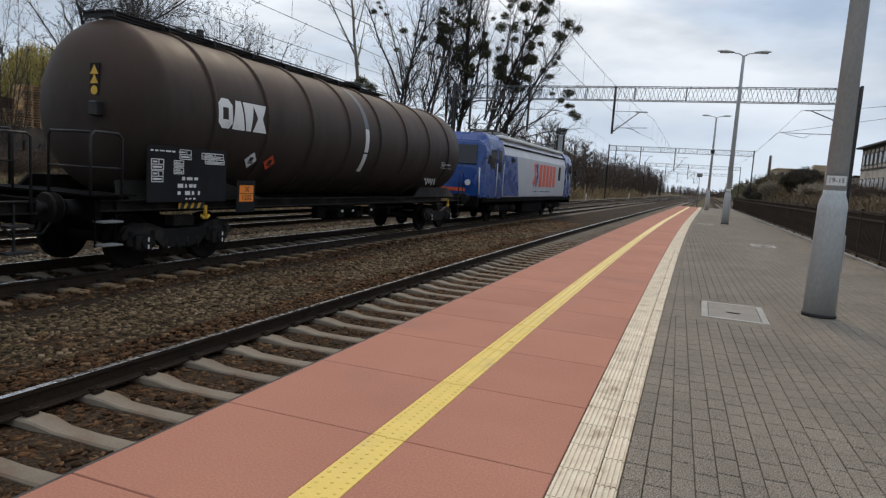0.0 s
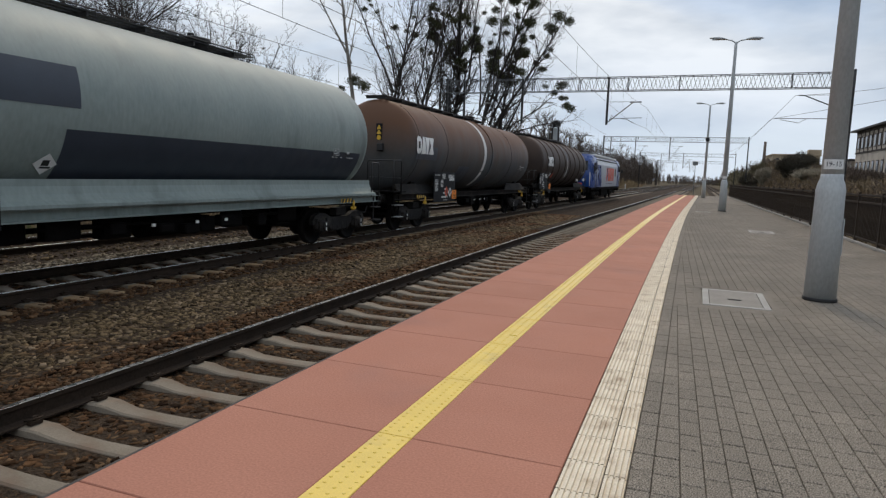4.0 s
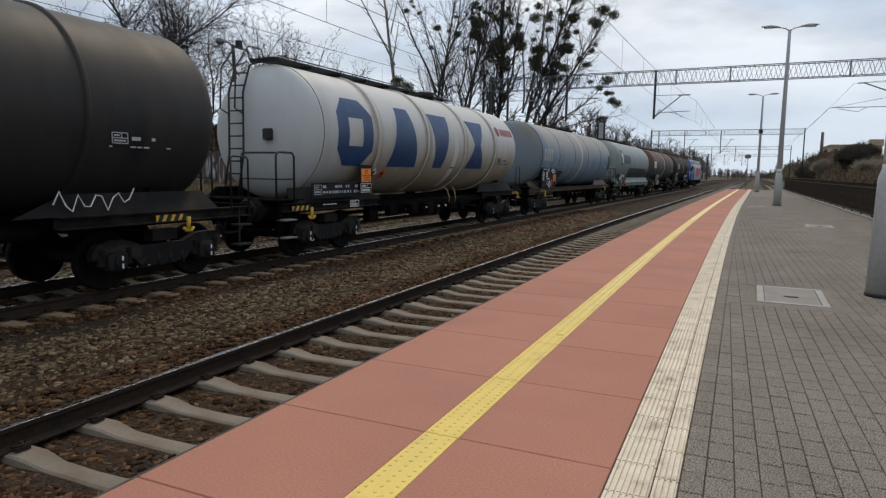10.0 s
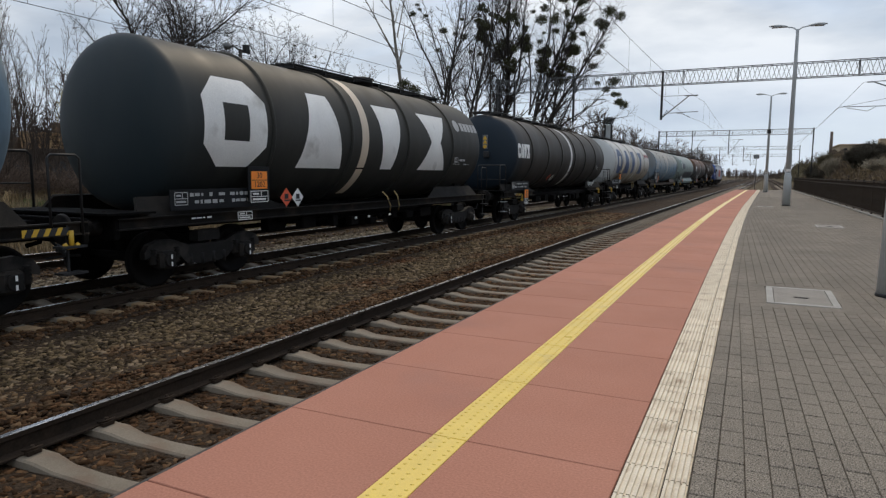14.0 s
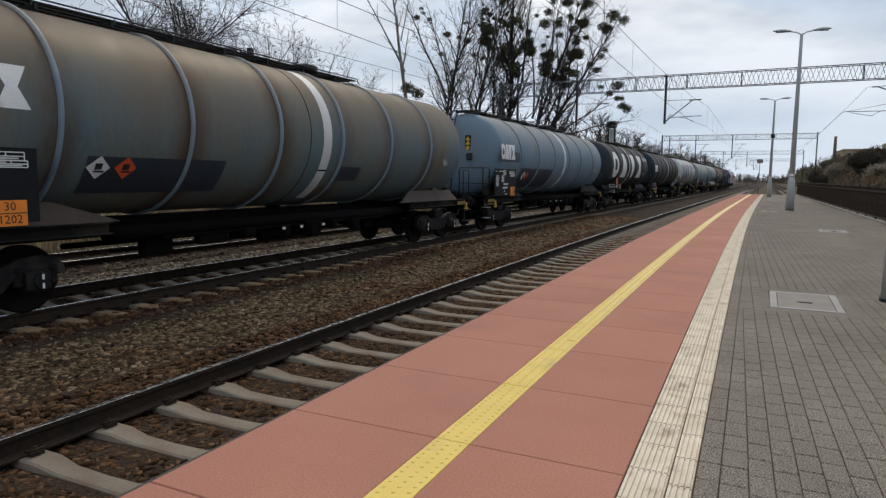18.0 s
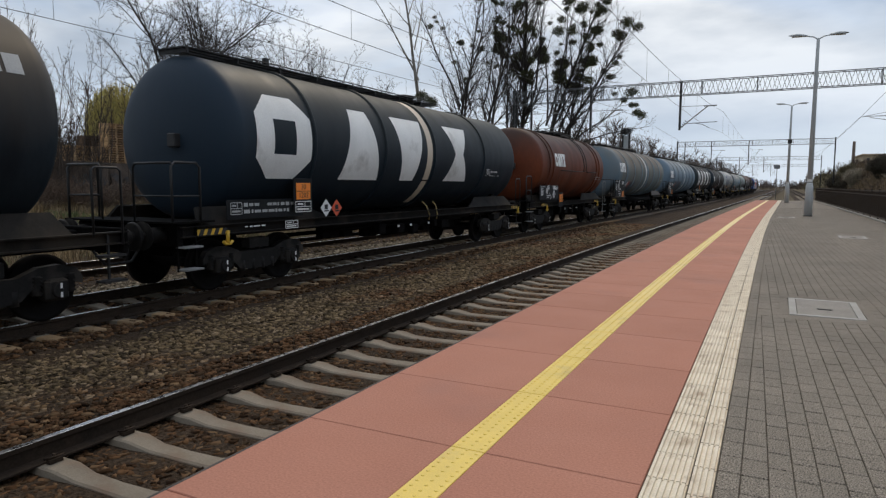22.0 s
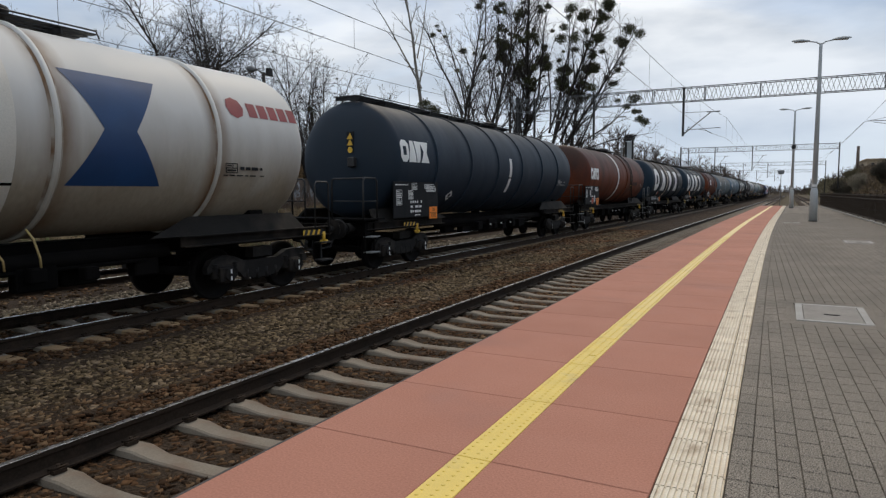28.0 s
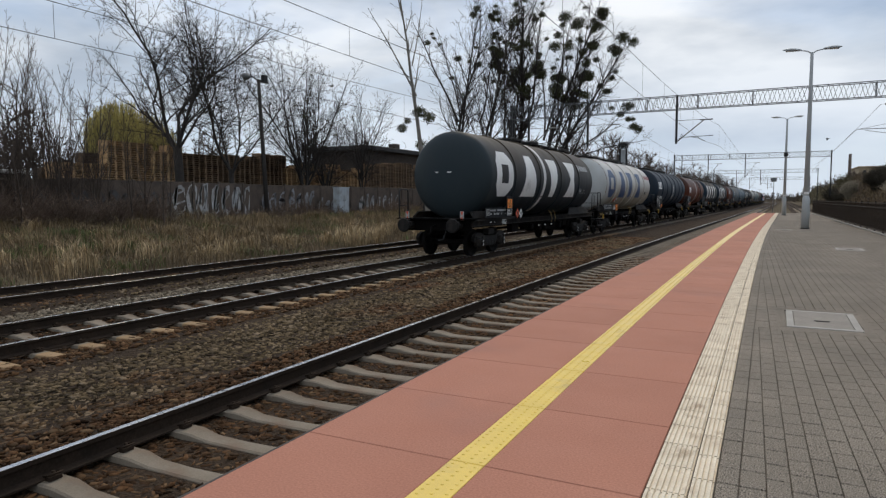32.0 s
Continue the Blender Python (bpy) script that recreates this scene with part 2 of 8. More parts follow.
def thing(name, label, category, m=None, group="", kind="", shape=None, material=None):
    """A top-level thing: an Empty at its base, or a mesh."""
    me = None
    if shape is not None:
        me = mesh_of(shape, name) if isinstance(shape, bmesh.types.BMesh) else shape
        if material and not me.materials:
            me.materials.append(material)
    ob = new(name, me)
    if m is not None:
        ob.matrix_basis = m
    return tagged(ob, label, category, group, kind)


def B():
    return bmesh.new()


def letters(text, size, depth=0.002):
    """A flat text as a mesh in the x-y plane, centred."""
    cu = bpy.data.curves.new("text", "FONT")
    cu.body, cu.size, cu.align_x, cu.align_y, cu.extrude, cu.resolution_u = text, size, "CENTER", "CENTER", depth, 2
    ob = new("text", cu)
    me = bpy.data.meshes.new_from_object(ob.evaluated_get(bpy.context.evaluated_depsgraph_get()))
    bpy.data.objects.remove(ob)
    return me


def sweep(prof, s_list, closed=True, x0=0.0):
    """A cross-section of (x, z) drawn along the line at the stations s_list."""
    vs, fs, n = [], [], len(prof)
    for s in s_list:
        for x, z in prof:
            vs.append(W(x0 + x, s, z))
    for i in range(len(s_list) - 1):
        for j in range(n if closed else n - 1):
            a, b = i * n + j, i * n + (j + 1) % n
            fs.append((a, b, b + n, a + n))
    if closed:
        fs.append(tuple(range(n))[::-1])
        fs.append(tuple(range((len(s_list) - 1) * n, len(s_list) * n)))
    return raw("sweep", vs, fs)


def stations(a, b, step):
    n = max(1, round((b - a) / step))
    return [a + (b - a) * i / n for i in range(n + 1)]



CONCRETE = surf("sleeper_concrete", (0.225, 0.19, 0.142), (0.16, 0.128, 0.092), 0.9, scale=2.5, fine=90, grain=0.2, bump=0.3, dirt=(0.17, 0.10, 0.06), dirt_scale=2.2, dirt_at=(0.52, 0.75), vary=0.12)
# bed darker than its stones: the shade in their gaps is put in by colour
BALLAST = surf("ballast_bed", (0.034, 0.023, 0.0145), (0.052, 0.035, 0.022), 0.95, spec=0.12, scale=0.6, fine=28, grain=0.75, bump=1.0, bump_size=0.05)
STONE = surf("ballast_stone", (0.114, 0.083, 0.047), (0.077, 0.055, 0.03), 0.95, spec=0.12, scale=0.45, fine=40, grain=0.25, bump=0.2, island=0.75, odd=(0.15, 0.112, 0.074), dirt=(0.085, 0.038, 0.017), dirt_scale=0.5, dirt_at=(0.48, 0.66))
CONCRETE_B = surf("stained_sleeper", (0.34, 0.225, 0.115), (0.22, 0.14, 0.07), 0.9, scale=2.5, fine=90, grain=0.2, bump=0.3, dirt=(0.12, 0.065, 0.033), dirt_scale=2.2, dirt_at=(0.5, 0.72), vary=0.12)
STONE_GREY = surf("grey_ballast_stone", (0.17, 0.14, 0.1), (0.11, 0.09, 0.064), 0.95, spec=0.12, scale=0.45, fine=40, grain=0.25, bump=0.2, island=0.6, odd=(0.24, 0.2, 0.15))
STONE_RUST = surf("rusty_ballast_stone", (0.082, 0.043, 0.02), (0.052, 0.027, 0.013), 0.95, spec=0.12, scale=0.45, fine=40, grain=0.25, bump=0.2, island=0.75, odd=(0.11, 0.07, 0.038))
NOSING = surf("dark_nosing", (0.07, 0.062, 0.055), (0.045, 0.04, 0.036), 0.9, scale=2, fine=70, grain=0.25, bump=0.3)
RAIL_SIDE = surf("rail_rust", (0.04, 0.027, 0.018), (0.025, 0.018, 0.013), 0.85, spec=0.15, scale=4, fine=50, grain=0.3, bump=0.2)
RAIL_TOP = surf("rail_polished", (0.62, 0.61, 0.6), (0.5, 0.49, 0.48), 0.27, metal=1.0, scale=6, fine=90, grain=0.1, bump=0.03)
PINK = surf("pink_concrete", (0.42, 0.192, 0.131), (0.38, 0.171, 0.117), 0.85, scale=1.1, fine=85, grain=0.16, bump=0.3, vary=0.05, dirt=(0.3, 0.16, 0.13), dirt_scale=0.7, dirt_at=(0.58, 0.85), spec=0.2)
YELLOW = surf("yellow_tactile", (0.8, 0.57, 0.1), (0.72, 0.51, 0.09), 0.34, scale=4, fine=120, grain=0.08, bump=0.1, dirt=(0.42, 0.3, 0.12), dirt_scale=3.0, dirt_at=(0.6, 0.85))
CREAM = surf("cream_tactile", (0.75, 0.67, 0.53), (0.62, 0.53, 0.4), 0.85, scale=5, fine=110, grain=0.12, bump=0.15, vary=0.04, island=0.03, dirt=(0.34, 0.24, 0.15), dirt_scale=7, dirt_at=(0.56, 0.78), spec=0.35)
PAVER = surf("grey_paver", (0.228, 0.197, 0.158), (0.166, 0.144, 0.117), 0.92, scale=0.9, fine=150, grain=1.2, bump=0.45, vary=0.05, island=0.06, bump_size=0.004, spec=0.15)
SAND = surf("joint_sand", (0.15, 0.128, 0.1), (0.11, 0.094, 0.076), 0.95, scale=3, fine=90, grain=0.3, bump=0.2, spec=0.15)
EDGE = surf("edge_concrete", (0.2, 0.19, 0.18), (0.13, 0.12, 0.11), 0.9, scale=2, fine=70, grain=0.25, bump=0.3, spec=0.2)
SOIL = surf("dry_soil", (0.115, 0.09, 0.056), (0.075, 0.062, 0.038), 0.95, scale=0.25, fine=9, grain=0.5, bump=0.8, bump_size=0.06, spec=0.1)
STEEL_GREY = surf("grey_paint", (0.46, 0.485, 0.485), (0.39, 0.41, 0.41), 0.55, scale=2.2, fine=45, grain=0.12, bump=0.06, dirt=(0.33, 0.33, 0.315), dirt_scale=1.6, dirt_at=(0.55, 0.85), stretch=(1, 1, 0.4))
GIRDER = surf("girder_grey", (0.1, 0.105, 0.108), (0.075, 0.078, 0.08), 0.7, scale=2, fine=60, grain=0.2, bump=0.05)
GALV = surf("galvanised_steel", (0.2, 0.205, 0.205), (0.14, 0.145, 0.145), 0.6, metal=0.3, scale=3, fine=60, grain=0.15, bump=0.05)
DARK_STEEL = surf("dark_steel", (0.017, 0.016, 0.0155), (0.011, 0.0105, 0.0105), 0.6, scale=3, fine=50, grain=0.3, bump=0.1)
BLACK = surf("black_rubber", (0.012, 0.012, 0.012), (0.02, 0.02, 0.019), 0.7, scale=5, grain=0.2, bump=0.05)
FENCE = surf("fence_brown", (0.042, 0.03, 0.02), (0.025, 0.018, 0.013), 0.8, scale=2, fine=60, grain=0.3, bump=0.1, spec=0.2)
WHITE = surf("white_paint", (0.74, 0.74, 0.72), (0.66, 0.66, 0.63), 0.6, scale=5, fine=70, grain=0.08, bump=0.03)

TILE_BED = surf("tile_bed_dirt", (0.06, 0.048, 0.035), (0.04, 0.032, 0.024), 0.95, scale=3, fine=90, grain=0.3, bump=0.1)
DARK_JOINT = surf("dark_joint", (0.085, 0.043, 0.033), (0.06, 0.032, 0.025), 0.95, scale=3, fine=90, grain=0.3, bump=0.1)

# ---- ground ----
def ground_height(x, s):
    if x < -15.9:
        u = min(1.0, (-15.9 - x) / 14.0)
        h = -0.78 + 0.85 * u * u * (3 - 2 * u) + 0.12 * noise.noise((x * 0.35, s * 0.22, 0))
        return h + (0.0 if x > -60 else 0.3)
    toe = 6.2
    if x > toe:
        u = min(1.0, (x - toe) / 5.5)
        return -0.85 + (3.3 + 3.3 * min(1.0, max(0.0, (s - 80) / 50)) * max(0.0, min(1.0, (34 - x) / 8))) * u * u * (3 - 2 * u) * (0.75 + 0.3 * noise.noise((x * 0.05, s * 0.035, 4))) + 0.25 * noise.noise((x * 0.3, s * 0.2, 1)) * u
    return -0.85


def build_ground():
    xs = sorted(set([-2500, -1200, -600, -300, -150, -90] + [-60 + 1.4 * i for i in range(32)] + [-15.9, -15, -6, 0, 4, 6.2] + [6.9 + 0.9 * i for i in range(29)] + [40, 60, 90, 150, 300, 600, 1200, 2500]))
    ss = [-1500, -600, -250, -100, -40, -15, -5] + [1.6 * i for i in range(0, 60)] + [100 + 8 * i for i in range(30)] + [380, 480, 700, 1100, 1800, 3200]
    vs = [W(x, s, ground_height(x, s)) for s in ss for x in xs]
    n = len(xs)
    fs = [(j * n + i, j * n + i + 1, (j + 1) * n + i + 1, (j + 1) * n + i) for j in range(len(ss) - 1) for i in range(n - 1)]
    thing("ground", "dry grassy soil banks beside the railway", "ground", kind="structure", shape=raw("ground", vs, fs, True), material=SOIL)


build_ground()

# ballast: one bed under the three tracks, its surface dips between them
def bed():
    t = RAIL - 0.2
    d = t - 0.028
    prof = [(-15.95, -0.87), (-15.6, t + 0.035), (-12.5, t + 0.035), (-12.2, t - 0.02), (-11.75, t - 0.06), (-11.25, t - 0.03), (-10.9, d), (-8.7, d), (-8.45, t - 0.012), (-8.1, t + 0.012), (-7.7, t - 0.012), (-7.2, t - 0.03), (-5.9, t - 0.02), (-5.45, t + 0.04), (-4.87, t + 0.036), (-4.82, d), (-2.44, d), (-2.44, -0.9), (-15.95, -0.9)]
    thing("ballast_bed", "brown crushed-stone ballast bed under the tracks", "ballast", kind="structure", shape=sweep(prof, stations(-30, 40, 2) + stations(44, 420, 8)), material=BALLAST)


bed()


# ---- tracks ----
def rail_profile():
    h = [(0.036, 0.0), (0.036, -0.034), (0.0085, -0.05), (0.0085, -0.14), (0.075, -0.158), (0.075, -0.172)]
    return h


def build_track(xc, name, label):
    tr = thing(name, label, "railway track", kind="structure")
    half = rail_profile()
    body = [(x, z - 0.001) for x, z in half] + [(-x, z - 0.001) for x, z in half[::-1]]
    ss = stations(-30, 40, 2) + stations(44, 420, 8)
    for side in (-0.7535, 0.7535):
        rail = part("rail", sweep([(x, RAIL + z) for x, z in body], ss, x0=xc + side), RAIL_SIDE, tr)
        part("rail_head", sweep([(-0.027, RAIL + 0.0), (-0.034, RAIL - 0.006), (0.034, RAIL - 0.006), (0.027, RAIL + 0.0)], ss, x0=xc + side), RAIL_TOP, rail, "polished running surface")
    return tr


def sleeper_mesh():
    # long concrete block, lower and narrower in the middle
    vs, fs = [], []
    for y, top, w in ((-1.3, -0.02, 0.10), (-1.29, 0.0, 0.10), (-0.95, 0.0, 0.10), (-0.52, 0.0, 0.10), (-0.32, -0.035, 0.085), (0.0, -0.04, 0.08), (0.32, -0.035, 0.085), (0.52, 0.0, 0.10), (0.95, 0.0, 0.10), (1.29, 0.0, 0.10), (1.3, -0.02, 0.10)):
        for u, z in ((-w - 0.03, -0.14), (-w - 0.006, top - 0.012), (-w + 0.012, top), (w - 0.012, top), (w + 0.006, top - 0.012), (w + 0.03, -0.14)):
            vs.append((y, u, z))
    for i in range(10):
        for j in range(5):
            a = i * 6 + j
            fs.append((a, a + 1, a + 7, a + 6))
    fs.append(tuple(range(6)))
    fs.append(tuple(range(60, 66))[::-1])
    return raw("sleeper", vs, fs)


def clip_mesh():
    bm = B()
    for sx in (-1, 1):
        box(bm, (sx * 0.105, 0, 0.015), (0.05, 0.1, 0.03))
        rod(bm, (sx * 0.1, 0, 0.02), (sx * 0.1, 0, 0.065), 0.016, 0.014, 6)
        bar(bm, [(sx * 0.06, -0.05, 0.03), (sx * 0.13, -0.055, 0.05), (sx * 0.13, 0.055, 0.05), (sx * 0.06, 0.05, 0.03)], 0.009, 5)
    return mesh_of(bm, "rail_clip")


def build_sleepers(tr, xc, first, near_end, far_end, ends=None):
    me, cl = sleeper_mesh(), clip_mesh()
    me.materials.append(CONCRETE)
    if ends:
        me.materials.append(ends)
        for k, p in enumerate(me.polygons):
            p.material_index = 1 if k < 10 or 40 <= k < 52 else 0
    cl.materials.append(RAIL_SIDE)
    top = RAIL - 0.172 + 0.002
    s, i = first, 0
    vs, fs = [], []
    base = [v.co.copy() for v in me.vertices]
    faces = [tuple(p.vertices) for p in me.polygons]
    while s < far_end:
        if s < near_end:
            p = part("sleeper", me, CONCRETE, tr, m=at(xc + random.uniform(-0.012, 0.012), s, top, random.uniform(-0.4, 0.4)))
            if -2 < s < 16:
                for sx in (-0.7535, 0.7535):
                    part("rail_clip", cl, RAIL_SIDE, p, m=pose(sx, 0, 0.003))
        else:
            mm = at(xc, s, top)
            k = len(vs)
            vs += [mm @ v for v in base]
            fs += [tuple(a + k for a in f) for f in faces]
        s += 0.6
    part("sleepers_beyond", raw("sleepers_beyond", vs, fs), CONCRETE, tr, "concrete sleepers farther along", kind="stuff")


track_a = build_track(TRACK_A, "railway_track", "concrete-sleeper track along the platform edge in brown ballast")
build_sleepers(track_a, TRACK_A, -14.55, 40, 150)
track_b = build_track(TRACK_B, "railway_track", "concrete-sleeper middle track that carries the tank train")
build_sleepers(track_b, TRACK_B, -9.76, 40, 120, CONCRETE_B)
track_c = build_track(TRACK_C, "railway_track", "weedy outer track beside the grass bank")
build_sleepers(track_c, TRACK_C, -9.5, 24, 60)


# ---- platform ----
PL, YL, YR, WL, WM, WR, PR = -2.288, -1.388, -1.204, -0.444, -0.255, -0.164, 4.02
PEND, PSTART = 68.0, -14.0
PLAT = stations(PSTART, 36, 2) + stations(38, PEND, 3)
platform = thing("platform", "long railway platform with pink edge slabs and grey pavers", "platform", kind="structure")
part("platform_body", sweep([(PL + 0.03, -0.86), (PL + 0.03, -0.12), (PL + 0.2, -0.075), (PR, -0.075), (PR, -0.86)], PLAT), EDGE, platform, "grey concrete platform wall and bed")
part("edge_strip", sweep([(PL - 0.022, -0.13), (PL - 0.022, -0.012), (PL - 0.012, -0.002), (PL + 0.004, -0.002), (PL + 0.004, -0.13)], PLAT), NOSING, platform, "dark grey concrete nosing along the edge")
part("joint_bed", sweep([(WL - 0.02, -0.074), (WL - 0.02, -0.014), (PR - 0.002, -0.014), (PR - 0.002, -0.074)], PLAT), SAND, platform, "sandy joint filling")
part("slab_bed", sweep([(PL + 0.006, -0.074), (PL + 0.006, -0.022), (WL - 0.021, -0.022), (WL - 0.021, -0.074)], PLAT), DARK_JOINT, platform, "dark joint filling under the slabs")


part("tile_bed", sweep([(WL + 0.001, -0.0138), (WL + 0.001, -0.0105), (WR - 0.001, -0.0105), (WR - 0.001, -0.0138)], PLAT), TILE_BED, platform, "dark dirt between the guiding tiles")


def slab_at(x0, x1, s0, s1, z0, z1, r=0.006):
    """A slab between two offsets and two stations, its top edges cut."""
    q = [(x0, s0), (x1, s0), (x1, s1), (x0, s1)]
    k = [(x0 + r, s0 + r), (x1 - r, s0 + r), (x1 - r, s1 - r), (x0 + r, s1 - r)]
    vs = [W(x, s, z0) for x, s in q] + [W(x, s, z1 - r) for x, s in q] + [W(x, s, z1) for x, s in k]
    fs = [(8, 9, 10, 11)]
    for a in (0, 4):
        for i in range(4):
            j = (i + 1) % 4
            fs.append((a + i, a + j, a + 4 + j, a + 4 + i))
    return vs, fs


def build_slabs():
    s = 2.88 - 17 * 0.98
    while s < PEND - 0.5:
        gap = 0.003 if s < 7 else 0.0016
        a, b = s + gap, s + 0.98 - gap
        part("slab", raw("slab", *slab_at(PL + 0.005, YL - 0.001, a, b, -0.021, 0.0, 0.004)), PINK, platform)
        part("slab", raw("slab", *slab_at(YR + 0.001, WL - 0.008, a, b, -0.021, 0.0, 0.004)), PINK, platform)
        strip = part("yellow_strip", raw("yellow_strip", *slab_at(YL, YR, a, b, -0.021, 0.001, 0.003)), YELLOW, platform, "yellow warning strip with raised studs")
        if 1.5 < s < 20:
            bm = B()
            for i in range(18):
                for j in range(3):
                    c = W(YL + 0.03 + 0.062 * j, a + 0.03 + i * 0.0535 + (0.027 if j % 2 else 0), 0.0)
                    lo = [bm.verts.new(c + Vector((0.011 * math.cos(k * 1.0472), 0.011 * math.sin(k * 1.0472), 0.0005))) for k in range(6)]
                    hi = [bm.verts.new(c + Vector((0.007 * math.cos(k * 1.0472), 0.007 * math.sin(k * 1.0472), 0.0045))) for k in range(6)]
                    for k in range(6):
                        bm.faces.new((lo[k], lo[(k + 1) % 6], hi[(k + 1) % 6], hi[k]))
                    bm.faces.new(hi)
            part("studs", bm, YELLOW, strip)
        s += 0.98


build_slabs()


def cream_tile(x0, x1, s0, s1, ribs):
    """A guiding tile with ribs along the platform."""
    vs, fs = [], []
    w = (x1 - x0) / ribs
    prof = [(x0, -0.013), (x0 + 0.001, 0.002)]
    for i in range(ribs):
        a = x0 + i * w
        prof += [(a + w * 0.55, 0.003), (a + w * 0.64, -0.006), (a + w * 0.9, -0.006), (a + w - 0.001, 0.002)]
    prof += [(x1, -0.013)]
    n = len(prof)
    for s in (s0, s1):
        vs += [W(x, s, z) for x, z in prof]
    fs = [(i, i + 1, n + i + 1, n + i) for i in range(n - 1)] + [tuple(range(n))[::-1], tuple(range(n, 2 * n))]
    return vs, fs


def build_cream():
    far_v, far_f = [], []
    for x0, x1, ribs, pitch, off in ((WL, WM - 0.012, 7, 0.312, 0.19), (WM - 0.007, WR, 4, 0.312, 0.09)):
        s = -10 + off
        while s < PEND - 0.3:
            v, f = cream_tile(x0, x1, s + 0.004 + random.uniform(0, 0.004), s + pitch - 0.005, ribs)
            if 1.8 < s < 44:
                part("cream_tile", raw("cream_tile", v, f), CREAM, platform)
            else:
                k = len(far_v)
                far_v += v
                far_f += [tuple(a + k for a in q) for q in f]
            s += pitch
    part("cream_tiles_beyond", raw("cream_tiles_beyond", far_v, far_f), CREAM, platform, "cream guiding tiles farther along", kind="stuff")


build_cream()


# ---- lamps on the platform ----
def build_lamp(p, turn, sign):
    lamp = thing("street_lamp", "tall grey two-armed platform lamp on a thick sleeve base", "street lamp", pose(*p, 0, 0, turn), group="platform lamps")
    bm = B()
    lathe(bm, [(0.182, 0.0), (0.182, 0.035), (0.172, 0.04)], seg=20)
    part("foot", bm, BLACK, lamp, "black foot ring")
    bm = B()
    lathe(bm, [(0.17, 0.04), (0.15, 1.22), (0.152, 1.28), (0.138, 1.35), (0.117, 1.41), (0.115, 1.46)], seg=24)
    part("sleeve", bm, STEEL_GREY, lamp)
    bm = B()
    lathe(bm, [(0.115, 1.46), (0.062, 7.62), (0.05, 7.66)], seg=20)
    part("pole", bm, STEEL_GREY, lamp)
    bm = B()
    box(bm, (0.158, 0, 0.75), (0.012, 0.1, 0.42))
    part("hatch", bm, STEEL_GREY, lamp)
    for sx in (-1, 1):
        bm = B()
        bar(bm, [(0, 0, 7.6), (sx * 0.18, 0, 7.72), (sx * 0.5, 0, 7.78)], 0.026, 8)
        part("arm", bm, STEEL_GREY, lamp)
        bm = B()
        pts = []
        for k in range(7):
            u = k / 6
            w, h = 0.15 * math.sin(math.pi * (0.18 + 0.74 * u)), 0.095 * math.sin(math.pi * (0.15 + 0.75 * u))
            pts.append([bm.verts.new((sx * (0.42 + 0.72 * u), w * a, 7.77 + 0.05 * u + h * b)) for a, b in ((-1, -0.2), (-0.8, 0.6), (0, 1), (0.8, 0.6), (1, -0.2), (0, -0.45))])
        for a, b in zip(pts, pts[1:]):
            for i in range(6):
                bm.faces.new((a[i], a[(i + 1) % 6], b[(i + 1) % 6], b[i])).smooth = True
        bm.faces.new(pts[0])
        bm.faces.new(pts[-1])
        bmesh.ops.recalc_face_normals(bm, faces=bm.faces[:])
        head = part("lamp_head", bm, STEEL_GREY, lamp, "flat pale grey lamp head")
        bm = B()
        soft_box(bm, (sx * 0.85, 0, 7.762), (0.36, 0.17, 0.03), 0.012)
        part("diffuser", bm, FROST, head, "pale glass cover")
    bm = B()
    vs = []
    for k in range(9):
        a = radians(-52 + 13 * k)
        vs.append((0.1235 * math.sin(a), -0.1235 * math.cos(a)))
    grid = [[bm.verts.new((x, y, z)) for x, y in vs] for z in (1.515, 1.625)]
    for i in range(8):
        bm.faces.new((grid[0][i], grid[0][i + 1], grid[1][i + 1], grid[1][i]))
    plate = part("number_plate_sign", bm, WHITE, lamp, "white sign with black figures", m=pose(0, 0, 0, 0, 0, -12))
    if sign:
        me = letters("19-15", 0.075, 0.001)
        for v in me.vertices:
            a = v.co.x / 0.126
            v.co = Vector((0.1255 * math.sin(a), -0.1255 * math.cos(a), 1.57 + v.co.y)) * 1.0
        part("sign_lettering", me, BLACK, plate, "black figures")
    return lamp


FROST = surf("frosted_cover", (0.6, 0.62, 0.62), (0.5, 0.52, 0.52), 0.3, scale=4, grain=0.05, bump=0.02)
build_lamp((1.55, 8.52, 0), 4, True)
build_lamp((1.69, 32.75, 0), 8, False)
far_lamp = build_lamp((1.50, 58.7, 0), 3, False)
part("loudspeaker", soft_box(B(), (0, 0, 4.85), (0.3, 0.3, 0.34), 0.05), DARK_STEEL, far_lamp, "dark loudspeaker clamped to the pole")


# ---- manholes ----
IRON = surf("cast_cover", (0.25, 0.225, 0.19), (0.2, 0.18, 0.155), 0.8, scale=3, fine=80, grain=0.2, bump=0.25)
FRAME_C = surf("light_concrete", (0.37, 0.35, 0.315), (0.3, 0.285, 0.255), 0.85, scale=4, fine=90, grain=0.15, bump=0.2)


